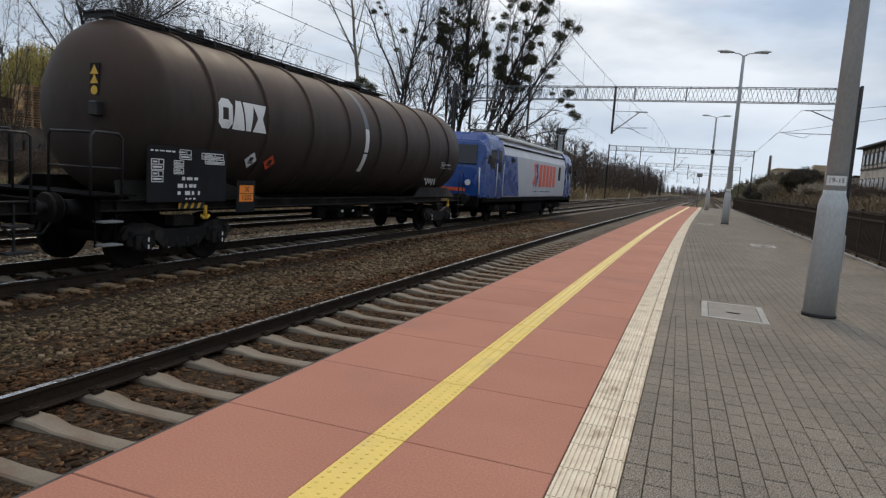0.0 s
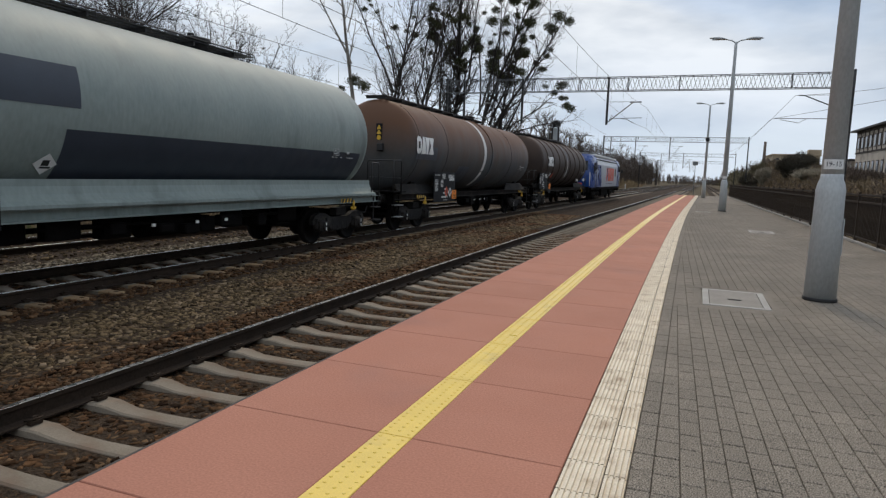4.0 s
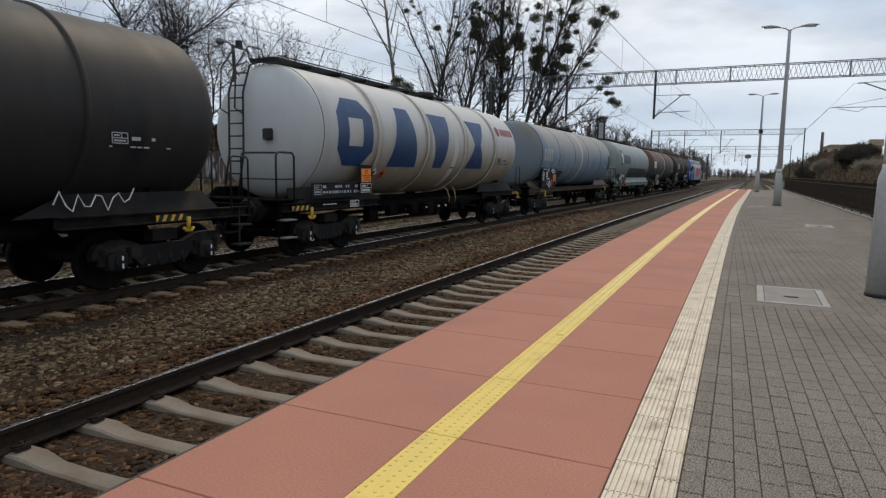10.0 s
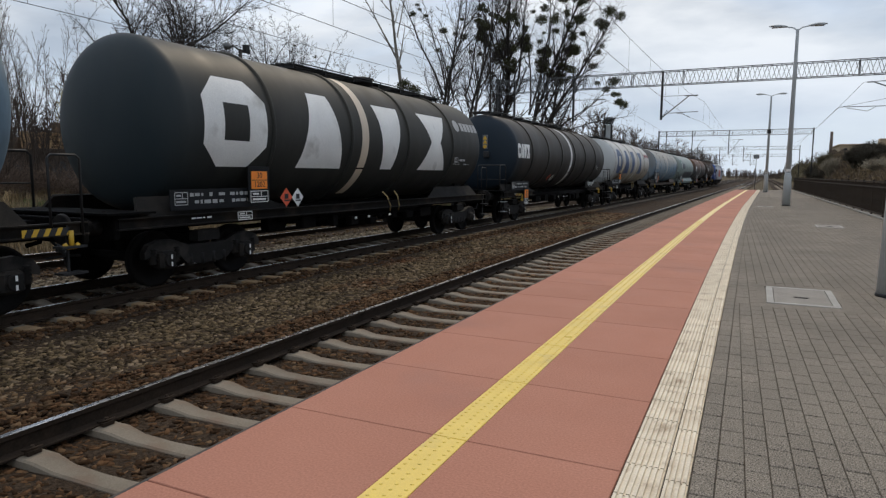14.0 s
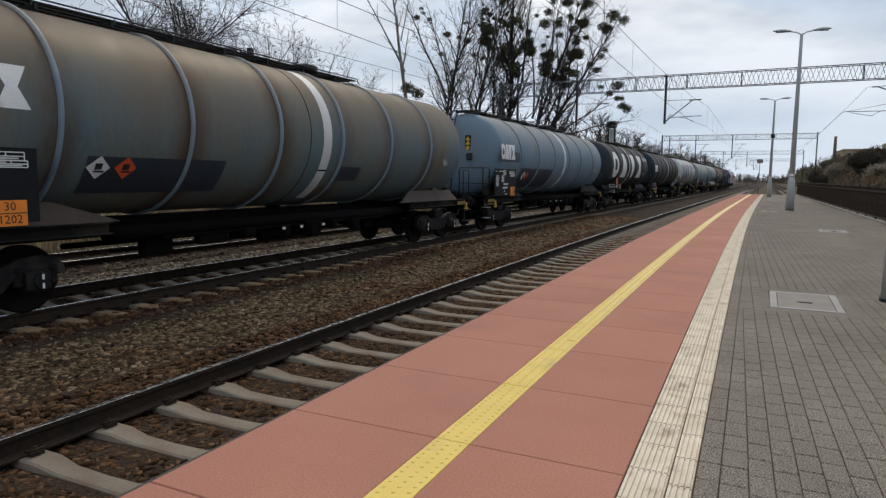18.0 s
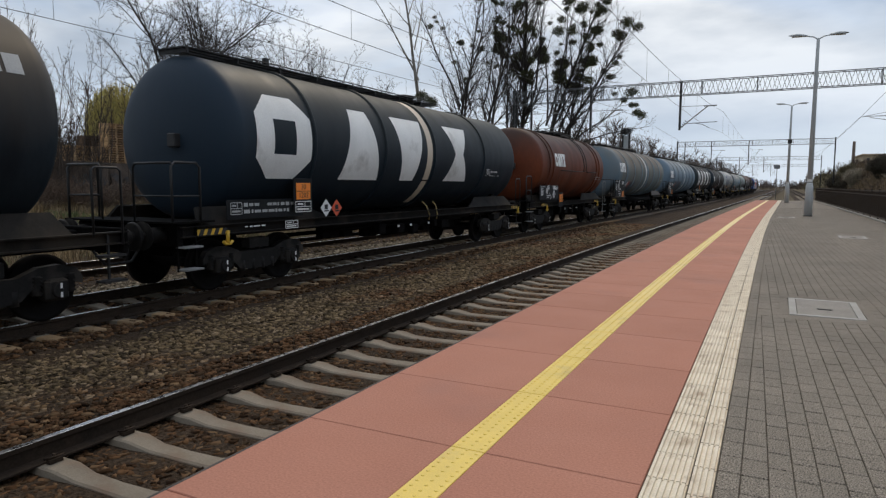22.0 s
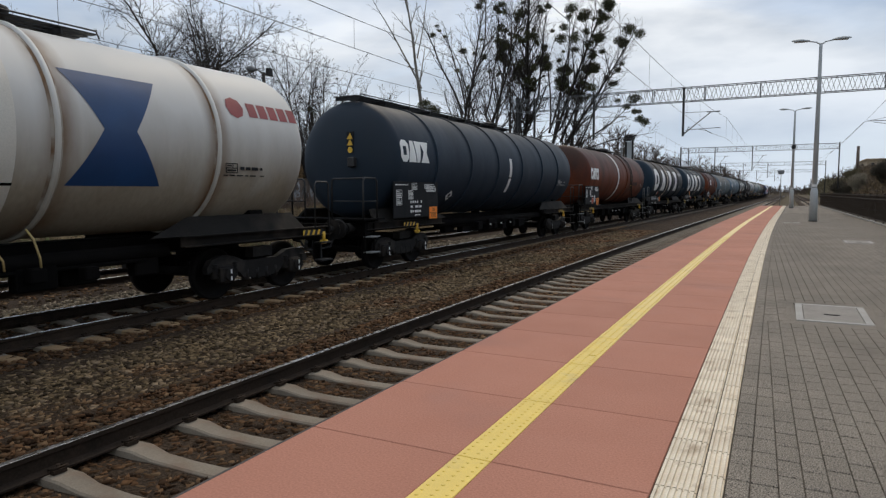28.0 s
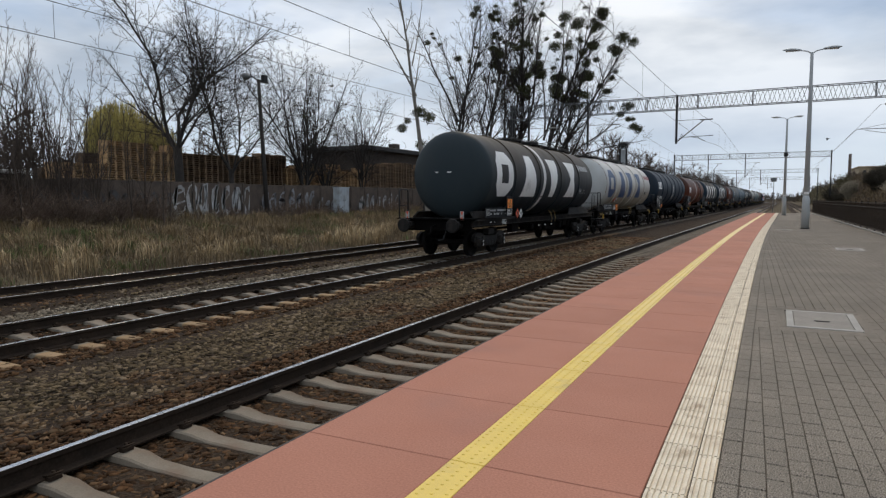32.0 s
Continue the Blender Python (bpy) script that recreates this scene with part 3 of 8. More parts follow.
def build_manhole(x, y, w, l, turn):
    h = thing("manhole_cover", "square concrete manhole cover in a pale frame, set in pavers", "manhole", pose(x, y, 0.0, 0, 0, turn), group="manhole covers")
    t = 0.07
    for c, s in (((0, -l / 2 + t / 2, 0), (w, t, 0.014)), ((0, l / 2 - t / 2, 0), (w, t, 0.014)), ((-w / 2 + t / 2, 0, 0), (t, l - 2 * t, 0.014)), ((w / 2 - t / 2, 0, 0), (t, l - 2 * t, 0.014))):
        part("frame_bar", soft_box(B(), c, s, 0.003), FRAME_C, h, "pale frame bar")
    cover = part("cover", soft_box(B(), (0, 0, -0.001), (w - 2 * t - 0.012, l - 2 * t - 0.012, 0.012), 0.003), IRON, h, "grey cover plate")
    bm = B()
    bar(bm, [(-0.07, -0.1, 0.006), (-0.05, -0.13, 0.009), (0.05, -0.13, 0.009), (0.07, -0.1, 0.006)], 0.007, 5)
    part("lift_handle", bm, DARK_STEEL, cover)


build_manhole(0.61, 8.06, 0.68, 1.12, -1.0)
build_manhole(2.06, 19.8, 0.62, 0.9, -1.0)
build_manhole(0.82, 31.0, 0.6, 0.8, -1.0)


# ---- fence along the back of the platform ----
def build_fence():
    fence = thing("fence", "dark brown steel bar fence along the platform's back edge", "fence")
    xf, y0, y1 = 3.92, -12.0, 67.0
    pitch = 2.0
    n = int((y1 - y0) / pitch)
    post = mesh_of(soft_box(B(), (0, 0, 0.61), (0.06, 0.06, 1.22), 0.006), "post")
    plate = mesh_of(soft_box(B(), (0, 0, 0.006), (0.16, 0.16, 0.012), 0.003), "base_plate")
    railm = mesh_of(soft_box(B(), (0, pitch / 2, 0), (0.04, pitch - 0.06, 0.05), 0.005), "fence_rail")
    bars = B()
    for i in range(17):
        box(bars, (0, 0.13 + i * 0.109, 0.62), (0.022, 0.022, 0.98))
    bars = mesh_of(bars, "bar_panel")
    single = mesh_of(box(B(), (0, 0, 0.62), (0.022, 0.022, 0.98)), "fence_bar")
    kerb = mesh_of(soft_box(B(), (0, pitch / 2, 0.0), (0.05, pitch - 0.02, 0.06), 0.006), "fence_kerb")
    rest, rest_f, far = [], [], 0
    for i in range(n):
        y = y0 + i * pitch
        p = part("post", post, FENCE, fence, m=pose(xf, y, 0))
        part("base_plate", plate, DARK_STEEL, p)
        for z in (1.15, 0.98, 0.14):
            part("fence_rail", railm, FENCE, fence, m=pose(xf, y, z))
        part("fence_kerb", kerb, FRAME_C, fence, "pale kerb below the bars", m=pose(xf - 0.02, y, 0.03))
        if 12 < y < 32:
            for j in range(17):
                part("fence_bar", single, FENCE, fence, m=pose(xf, y + 0.13 + j * 0.109, 0))
        else:
            rest += [Vector((xf, y, 0)) + v.co for v in bars.vertices]
            rest_f += [tuple(a + len(bars.vertices) * far for a in p.vertices) for p in bars.polygons]
            far += 1

    part("fence_bars_beyond", raw("fence_bars_beyond", rest, rest_f), FENCE, fence, "fence bars farther along", kind="stuff")


build_fence()


# ---- catenary ----
def lattice(bm, x0, x1, z, depth, wide, panels, y=0.0):
    """A four-chord lattice girder across the tracks."""
    for yy in (y - wide / 2, y + wide / 2):
        for zz in (z, z + depth):
            box(bm, ((x0 + x1) / 2, yy, zz), (x1 - x0, 0.045, 0.045))
        w = (x1 - x0) / panels
        for i in range(panels):
            a, b = x0 + i * w, x0 + (i + 1) * w
            p, q = (z, z + depth) if yy < y else (z + depth, z)
            rod(bm, (a, yy, p), ((a + b) / 2, yy, q), 0.016, seg=4, caps=False)
            rod(bm, ((a + b) / 2, yy, q), (b, yy, p), 0.016, seg=4, caps=False)
        for k in range(0, panels + 1, max(1, panels // 8)):
            rod(bm, (x0 + k * w, yy, z), (x0 + k * w, yy, z + depth), 0.03, seg=4, caps=False)
    return bm


def build_gantry(s, xl, xr, z0, detail=True):
    g = thing("catenary_gantry", "grey lattice steel gantry that carries the overhead wires", "gantry", at(0, s, 0), group="catenary gantries")
    part("girder", lattice(B(), xl, xr, z0, 0.85, 0.55, 48 if detail else 24), GIRDER, g)
    for x in (xl, xr):
        b = -0.95
        bm = B()
        for sy in (-0.22, 0.22):
            box(bm, (x, sy, (z0 + 1.0 + b) / 2), (0.16, 0.06, z0 + 1.0 - b))
        k = b + 0.3
        while k < z0 + 0.6:
            rod(bm, (x, -0.22, k), (x, 0.22, k + 0.35), 0.02, seg=4, caps=False)
            k += 0.4
        part("mast", bm, DARK_STEEL, g, "dark lattice mast")
    for x in (TRACK_A - 1.95, TRACK_B - 2.1, TRACK_C - 2.0):
        bm = B()
        box(bm, (x, 0, (z0 + 0.85 + 4.85) / 2), (0.13, 0.13, z0 + 0.85 - 4.85))
        part("drop_post", bm, DARK_STEEL, g, "dark hanging post")
        bm = B()
        bar(bm, [(x, 0, 4.95), (x + 1.65, 0, z0 - 0.72)], 0.035, 6)
        bar(bm, [(x + 1.4, 0, z0 - 0.72), (x + 2.15, 0, z0 - 0.72)], 0.04, 6)
        bar(bm, [(x, 0, z0 - 0.7), (x + 1.5, 0, z0 - 0.7)], 0.016, 5)
        bar(bm, [(x + 0.35, 0, 5.25), (x + 2.2, 0, 5.3)], 0.022, 5)
        bar(bm, [(x + 0.9, 0, 5.25), (x + 1.3, 0, 5.18), (x + 1.75, 0, 4.95)], 0.018, 5)
        arm = part("cantilever_arm", bm, GALV, g)
        bm = B()
        for k in range(4):
            rod(bm, (x + 0.12 + 0.07 * k, 0, 5.05 + 0.11 * k), (x + 0.15 + 0.07 * k, 0, 5.09 + 0.11 * k), 0.07, seg=8)
        part("insulator", bm, DARK_STEEL, arm)
    if s < 100:
        bm = B()
        bar(bm, [(xr, 0, z0 - 1.45), (xr - 2.4, 0, z0 - 0.42), (xr - 2.7, 0, z0 - 0.42)], 0.035, 6)
        bar(bm, [(xr, 0, z0 - 0.42), (xr - 2.4, 0, z0 - 0.4)], 0.014, 5)
        bar(bm, [(xr, 0, 5.24), (xr - 3.9, 0, 5.27)], 0.022, 5)
        bar(bm, [(xr - 2.2, 0, 5.24), (xr - 2.6, 0, 5.0), (xr - 3.6, 0, 5.2)], 0.016, 5)
        part("cantilever_arm", bm, GALV, g)
    return g


GZ = 7.02
for s, xl, xr in ((44.0, -17.2, 7.85), (119.5, -17.2, 6.4), (188.0, -17.2, 7.0), (255.0, -17.2, 7.0)):
    build_gantry(s, xl, xr, GZ if s < 100 else 8.0, s < 150)
# a mast on the far side carries the wires of another line
WIRE = surf("wire_copper", (0.05, 0.05, 0.05), (0.035, 0.035, 0.036), 0.6, metal=0.3, scale=3, grain=0.1, bump=0)


def build_wires(x, name, zc, zm, sag):
    w = thing(name, "dark overhead contact wire with its carrier and droppers", "overhead wire", group="overhead wires")
    stops = [-26.0, 44.0, 119.5, 188.0, 255.0]
    cw, mw, dr = B(), B(), B()
    all_top, all_low = [], []
    for a, b in zip(stops, stops[1:]):
        zz = 0.32
        ss = stations(a, b, 5)
        top = [W(x + (zz if i % 2 else -zz) * 0 + 0.25 * math.cos(math.pi * (s - a) / (b - a)), s, zm - sag * math.sin(math.pi * (s - a) / (b - a))) for i, s in enumerate(ss)]
        low = [W(x + 0.25 * math.cos(math.pi * (s - a) / (b - a)), s, zc) for s in ss]
        all_top += top if not all_top else top[1:]
        all_low += low if not all_low else low[1:]
        for p, q in list(zip(top, low))[1:-1]:
            if q.y < 120:
                part("dropper", rod(B(), p, q, 0.005, seg=4, caps=False), WIRE, w)
            else:
                rod(dr, p, q, 0.005, seg=4, caps=False)
    bar(mw, all_top, 0.009, 5)
    bar(cw, all_low, 0.008, 5)
    part("carrier_wire", mw, WIRE, w)
    part("contact_wire", cw, WIRE, w)
    part("far_dropper", dr, WIRE, w, "thin droppers farther along", kind="stuff")


build_wires(TRACK_A - 0.1, "overhead_wire", 5.0, 6.5, 0.5)
build_wires(TRACK_B - 0.1, "overhead_wire", 5.0, 6.4, 0.68)
build_wires(TRACK_C, "overhead_wire", 4.82, 6.35, 0.75)


def side_line():
    # wires of the track behind the fence swing out to a mast
    w = thing("overhead_wire", "dark overhead wires that swing out past the fence", "overhead wire", group="overhead wires")
    for name, a, b in (("contact_wire", (4.6, 44, 5.25), (13.0, 23.5, 5.4)), ("carrier_wire", (5.75, 44, 6.62), (13.2, 23.5, 6.5)), ("contact_wire", (4.6, 44, 5.25), (6.3, 119, 5.2)), ("carrier_wire", (5.75, 44, 6.62), (6.4, 119, 6.4))):
        bm = B()
        n = 12
        pts = [Vector(a).lerp(Vector(b), i / n) - Vector((0, 0, (0.6 if name[1] == "a" else 0.0) * math.sin(math.pi * i / n))) for i in range(n + 1)]
        bar(bm, pts, 0.010, 5)
        part(name, bm, WIRE, w)
    tr = thing("railway_track", "track that joins beyond the platform's end", "railway track", kind="structure")
    for side in (-0.7535, 0.7535):
        bm = B()
        a, b = Vector((5.0 + side, 60, RAIL - 0.085)), Vector((12.2 + side, 420, RAIL - 0.085))
        box(bm, (a + b) / 2, (0.07, (b - a).length, 0.17), Matrix.Rotation(-math.atan2(b.x - a.x, b.y - a.y), 4, "Z"))
        part("rail", bm, RAIL_SIDE, tr)
    vs, fs, me = [], [], sleeper_mesh()
    for i in range(160):
        y = 61 + i * 0.6
        k = len(vs)
        vs += [v.co + Vector((5.0 + (y - 60) * 0.02, y, RAIL - 0.17)) for v in me.vertices]
        fs += [tuple(a + k for a in p.vertices) for p in me.polygons]
    part("sleepers_beyond", raw("sleepers_beyond", vs, fs), CONCRETE, tr, "concrete sleepers", kind="stuff")
    bed2 = [(2.9, 60), (6.9, 60), (14.2, 420), (10.2, 420)]
    bm = B()
    prism(bm, bed2, -0.9, RAIL - 0.24, "z")
    part("ballast", bm, BALLAST, tr)


side_line()


# ---- signal ----
def build_signal(x, s):
    """Two dark uprights, a pale slab that stands for the sky seen between them, and a nest of twigs on top."""
    rnd = random.Random(59)
    g = thing("railway_signal", "tall dark-framed signal mast with a nest of twigs on top", "signal", at(x, s, 0))
    for sx in (-0.29, 0.29):
        part("upright", soft_box(B(), (sx, 0, 2.45), (0.15, 0.16, 6.7), 0.02), DARK_STEEL, g, "dark steel upright")
    part("panel", soft_box(B(), (0, 0.02, 4.6), (0.42, 0.06, 2.3), 0.01), STEEL_GREY, g, "pale slab in place of the sky between the uprights")
    for k in range(6):
        part("crossbar", rod(B(), (-0.27, -0.06, 0.4 + k * 0.55), (0.27, -0.06, 0.4 + k * 0.55), 0.025, seg=6), GALV, g)
    part("side_post", rod(B(), (-0.68, 0.1, -0.9), (-0.68, 0.1, 5.7), 0.06, seg=8), GALV, g)
    part("service_platform", box(B(), (0, -0.25, 3.3), (1.0, 0.6, 0.05)), GALV, g)
    bm = B()
    for k in range(260):
        a, u, r = rnd.uniform(0, 6.283), rnd.uniform(-1, 1), rnd.uniform(0.2, 0.5)
        c = Vector((r * math.cos(a), r * math.sin(a) * 0.8, 6.1 + 0.36 * u * (1 - 0.5 * r)))
        d = Vector((rnd.uniform(-1, 1), rnd.uniform(-1, 1), rnd.uniform(-0.5, 0.6))) * 0.2
        rod(bm, c - d, c + d, 0.02, 0.008, 3, caps=False)
    part("nest", bm, BLACK, g, "dark nest of twigs", kind="stuff")


build_signal(-12.6, 59.0)


# ---- small posts far along the line ----
def build_sign(x, s, h, w):
    p = thing("track_sign", "small grey rectangular sign on a thin post", "sign", at(x, s, -0.8))
    part("post", rod(B(), (0, 0, 0), (0, 0, h - 0.1), 0.045, seg=8), GALV, p)
    bd = part("sign_board", soft_box(B(), (0, -0.08, h - w / 2), (w, 0.05, w * 0.7), 0.02), GIRDER, p)
    part("sign_face", soft_box(B(), (0, -0.112, h - w / 2), (w * 0.72, 0.01, w * 0.4), 0.004), GALV, bd, "paler grey face")


build_sign(1.32 - 2.74, 110, 5.4, 0.8)


def build_post(x, s):
    part("post", lathe(B(), [(0.09, 0), (0.09, 0.95), (0.05, 1.0)], "z", 10), WHITE, thing("marker_post", "short white marker post beside the outer track", "post", at(x, s, -0.75), group="marker posts"))


for x, s in ((-16.4, 96.0), (-16.4, 150.0)):
    build_post(x, s)


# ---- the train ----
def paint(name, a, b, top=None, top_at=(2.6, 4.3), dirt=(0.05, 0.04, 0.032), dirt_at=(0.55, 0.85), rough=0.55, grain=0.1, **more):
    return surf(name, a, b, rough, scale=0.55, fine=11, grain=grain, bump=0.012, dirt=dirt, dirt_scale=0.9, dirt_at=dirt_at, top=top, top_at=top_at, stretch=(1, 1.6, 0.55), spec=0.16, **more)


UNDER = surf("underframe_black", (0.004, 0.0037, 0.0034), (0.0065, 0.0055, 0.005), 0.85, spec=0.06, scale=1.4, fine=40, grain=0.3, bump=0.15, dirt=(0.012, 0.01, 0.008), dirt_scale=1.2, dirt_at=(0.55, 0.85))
SILL = surf("dusty_sill", (0.014, 0.012, 0.01), (0.01, 0.0085, 0.0075), 0.8, spec=0.15, scale=1.4, fine=40, grain=0.3, bump=0.1, dirt=(0.055, 0.042, 0.03), dirt_scale=1.2, dirt_at=(0.5, 0.75))
SADDLE_GREY = surf("cradle_grey", (0.017, 0.0155, 0.0135), (0.012, 0.011, 0.01), 0.8, spec=0.15, scale=1.4, fine=40, grain=0.3, bump=0.1, dirt=(0.04, 0.032, 0.025), dirt_scale=1.2, dirt_at=(0.5, 0.75))
STEP = surf("step_grey", (0.27, 0.27, 0.26), (0.19, 0.19, 0.185), 0.8, spec=0.2, scale=3, fine=60, grain=0.2, bump=0.1)
LETTER_DIM = surf("letter_grey", (0.4, 0.4, 0.385), (0.32, 0.32, 0.31), 0.6, scale=1.5, fine=40, grain=0.1, bump=0.02)
HOSE = surf("hose_yellow", (0.5, 0.36, 0.14), (0.36, 0.26, 0.11), 0.6, scale=5, grain=0.1, bump=0.02)
# the pale patches imitate grey highlights on springs and axleboxes
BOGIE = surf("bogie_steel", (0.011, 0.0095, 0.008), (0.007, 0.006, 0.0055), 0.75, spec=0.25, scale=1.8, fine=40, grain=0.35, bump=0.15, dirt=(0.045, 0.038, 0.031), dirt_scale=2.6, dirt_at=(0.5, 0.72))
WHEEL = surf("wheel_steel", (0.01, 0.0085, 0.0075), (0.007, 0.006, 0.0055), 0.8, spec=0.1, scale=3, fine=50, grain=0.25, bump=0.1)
ORANGE = surf("orange_plate", (0.95, 0.27, 0.02), (0.88, 0.24, 0.02), 0.5, scale=5, grain=0.05, bump=0.02)
LETTER_WHITE = surf("letter_white", (0.8, 0.79, 0.75), (0.68, 0.67, 0.63), 0.5, scale=1.2, fine=40, grain=0.08, bump=0.02, dirt=(0.33, 0.31, 0.27), dirt_scale=1.5, dirt_at=(0.58, 0.8))
LETTER_BLUE = surf("letter_blue", (0.009, 0.052, 0.15), (0.007, 0.038, 0.11), 0.45, scale=1.5, grain=0.06, bump=0.02)
LETTER_RED = surf("letter_red", (0.27, 0.04, 0.034), (0.2, 0.032, 0.03), 0.5, scale=2, grain=0.06, bump=0.02)
PALE_BAND = surf("pale_band", (0.62, 0.58, 0.5), (0.54, 0.5, 0.42), 0.5, scale=1.2, grain=0.08, bump=0.02)
CREAM_BAND = surf("cream_band", (0.6, 0.5, 0.38), (0.52, 0.43, 0.32), 0.5, scale=1.2, grain=0.08, bump=0.02)
FADED_BAND = surf("faded_band", (0.12, 0.135, 0.15), (0.085, 0.1, 0.115), 0.6, scale=1.5, grain=0.15, bump=0.02)
WHITE_BAND = surf("white_band", (0.66, 0.65, 0.62), (0.56, 0.55, 0.52), 0.5, scale=1.5, grain=0.08, bump=0.02)
PANEL_BLACK = surf("panel_black", (0.008, 0.0085, 0.0095), (0.012, 0.0125, 0.0135), 0.7, spec=0.2, scale=2, grain=0.1, bump=0.02)
PANEL_BLUE = surf("panel_slate", (0.03, 0.04, 0.055), (0.024, 0.032, 0.045), 0.5, scale=1.5, grain=0.1, bump=0.02)
HOOK_YELLOW = surf("hook_yellow", (0.7, 0.42, 0.03), (0.55, 0.33, 0.03), 0.5, scale=5, grain=0.08, bump=0.02)
RED = surf("diamond_red", (0.7, 0.1, 0.03), (0.6, 0.08, 0.03), 0.5, scale=4, grain=0.05, bump=0.02)

R, ZC = 1.47, 2.70                # tank radius, its axis above the rails
meshes = {}


def shared(key, maker):
    if key not in meshes:
        meshes[key] = mesh_of(maker(), key) if callable(maker) else maker
    return meshes[key]


def wrap(outline, y0, ang0, r=R + 0.006, step=0.12, flip=False):
    """A flat polygon (u along the wagon, v up the shell) laid on the near side of the tank; the polygon is split into thin level bands."""
    bm = B()
    vmin, vmax = min(v for _, v in outline), max(v for _, v in outline)
    levels = sorted(set([v for _, v in outline] + [vmin + (vmax - vmin) * i / max(2, round((vmax - vmin) / step)) for i in range(max(2, round((vmax - vmin) / step)) + 1)]))

    def cuts(v):
        xs = []
        n = len(outline)
        for i in range(n):
            (u0, v0), (u1, v1) = outline[i], outline[(i + 1) % n]
            if (v0 <= v < v1) or (v1 <= v < v0):
                xs.append(u0 + (u1 - u0) * (v - v0) / (v1 - v0))
        return sorted(xs)

    def put(u, v):
        a = ang0 + v / R
        return bm.verts.new((r * math.cos(a), y0 + u, ZC + r * math.sin(a)))
    for lo, hi in zip(levels, levels[1:]):
        e = (hi - lo) * 1e-4
        for i, (c0, c1) in enumerate(zip(cuts(lo + e)[::2], cuts(lo + e)[1::2])):
            d = list(zip(cuts(hi - e)[::2], cuts(hi - e)[1::2]))
            if i >= len(d):
                continue
            d0, d1 = d[i]
            bm.faces.new((put(c0, lo), put(c1, lo), put(d1, hi), put(d0, hi))).smooth = True
    bmesh.ops.remove_doubles(bm, verts=bm.verts[:], dist=0.004)
    return bm


def block_shapes(kind, w, h):
    """Plain shapes that stand for a large painted brand name."""
    k = 0.26 * w
    if kind == 0:      # eight-cornered plate with a window
        return [(0, k), (k, 0), (w - k, 0), (w, k), (w, h - k), (w - k, h), (k, h), (0, h - k), (0, 0.501 * h), (0.3 * w, 0.501 * h), (0.3 * w, 0.7 * h), (0.7 * w, 0.7 * h), (0.7 * w, 0.3 * h), (0.3 * w, 0.3 * h), (0.3 * w, 0.499 * h), (0, 0.499 * h)]
    if kind == 1:      # wedge, narrow above
        return [(0, 0), (w, 0), (0.72 * w, h), (0.28 * w, h)]
    if kind == 2:      # wedge, narrow below
        return [(0.28 * w, 0), (0.72 * w, 0), (w, h), (0, h)]
    return [(0, 0), (w, 0), (0.67 * w, 0.5 * h), (w, h), (0, h), (0.33 * w, 0.5 * h)]      # waisted plate


def tank_mesh(length, r=R, dish=0.52):
    prof, h = [], length / 2
    for k in range(0, 13):
        a = math.pi / 2 * k / 12
        prof.append((max(0.02, r * math.sin(a) ** 0.8), -h + dish * (1 - math.cos(a) ** 0.95)))
    prof += [(r, -h + dish + (length - 2 * dish) * i / 6) for i in range(1, 6)]
    prof += [(q, -z) for q, z in prof[12::-1]]
    return lathe(B(), prof, "y", 56, (0, 0, ZC))


def ring_mesh(y, w=0.07, t=0.045, r=R):
    return lathe(B(), [(r - 0.01, y - w / 2), (r + t * 0.8, y - w / 2 + 0.005), (r + t, y - w / 4), (r + t, y + w / 4), (r + t * 0.8, y + w / 2 - 0.005), (r - 0.01, y + w / 2)], "y", 56, (0, 0, ZC), cap=False)


def band_mesh(y, w, a0, a1, r=R + 0.005):
    bm = B()
    n = 22
    rows = [[bm.verts.new((r * math.cos(a), y + s, ZC + r * math.sin(a))) for s in (-w / 2, w / 2)] for a in (radians(a0 + (a1 - a0) * i / n) for i in range(n + 1))]
    for p, q in zip(rows, rows[1:]):
        bm.faces.new((p[0], p[1], q[1], q[0])).smooth = True
    return bm


def wheelset_mesh():
    bm = B()
    for sx in (-1, 1):
        x = sx * 0.7535
        lathe(bm, [(0.12, x - 0.09), (0.12, x - 0.05), (0.2, x - 0.03), (0.38, x - 0.02), (0.4, x - 0.065), (0.455, x - 0.065), (0.462, x + 0.065), (0.4, x + 0.065), (0.38, x + 0.02), (0.2, x + 0.03), (0.12, x + 0.06)] if sx > 0 else
              [(0.12, x - 0.06), (0.2, x - 0.03), (0.38, x - 0.02), (0.4, x - 0.065), (0.462, x - 0.065), (0.455, x + 0.065), (0.4, x + 0.065), (0.38, x + 0.02), (0.2, x + 0.03), (0.12, x + 0.09)], "x", 28)
    rod(bm, (-0.98, 0, 0), (0.98, 0, 0), 0.085, seg=12)
    return bm


def bogie_side_mesh():
    bm = B()
    pts = [(-1.3, 0.6), (-1.22, 0.72), (-1.0, 0.79), (-0.7, 0.77), (-0.42, 0.66), (0.42, 0.66), (0.7, 0.77), (1.0, 0.79), (1.22, 0.72), (1.3, 0.6), (1.3, 0.5), (1.1, 0.56), (0.66, 0.55), (0.46, 0.36), (0.2, 0.32), (-0.2, 0.32), (-0.46, 0.36), (-0.66, 0.55), (-1.1, 0.56), (-1.3, 0.5)]
    prism(bm, pts, -0.06, 0.06)
    for y in (-0.45, -0.2, 0.05, 0.3):
        rod(bm, (0.0, y + 0.08, 0.3), (0.0, y + 0.08, 0.5), 0.075, seg=8)
    box(bm, (0, 0, 0.8), (0.2, 0.5, 0.18))
    return bm


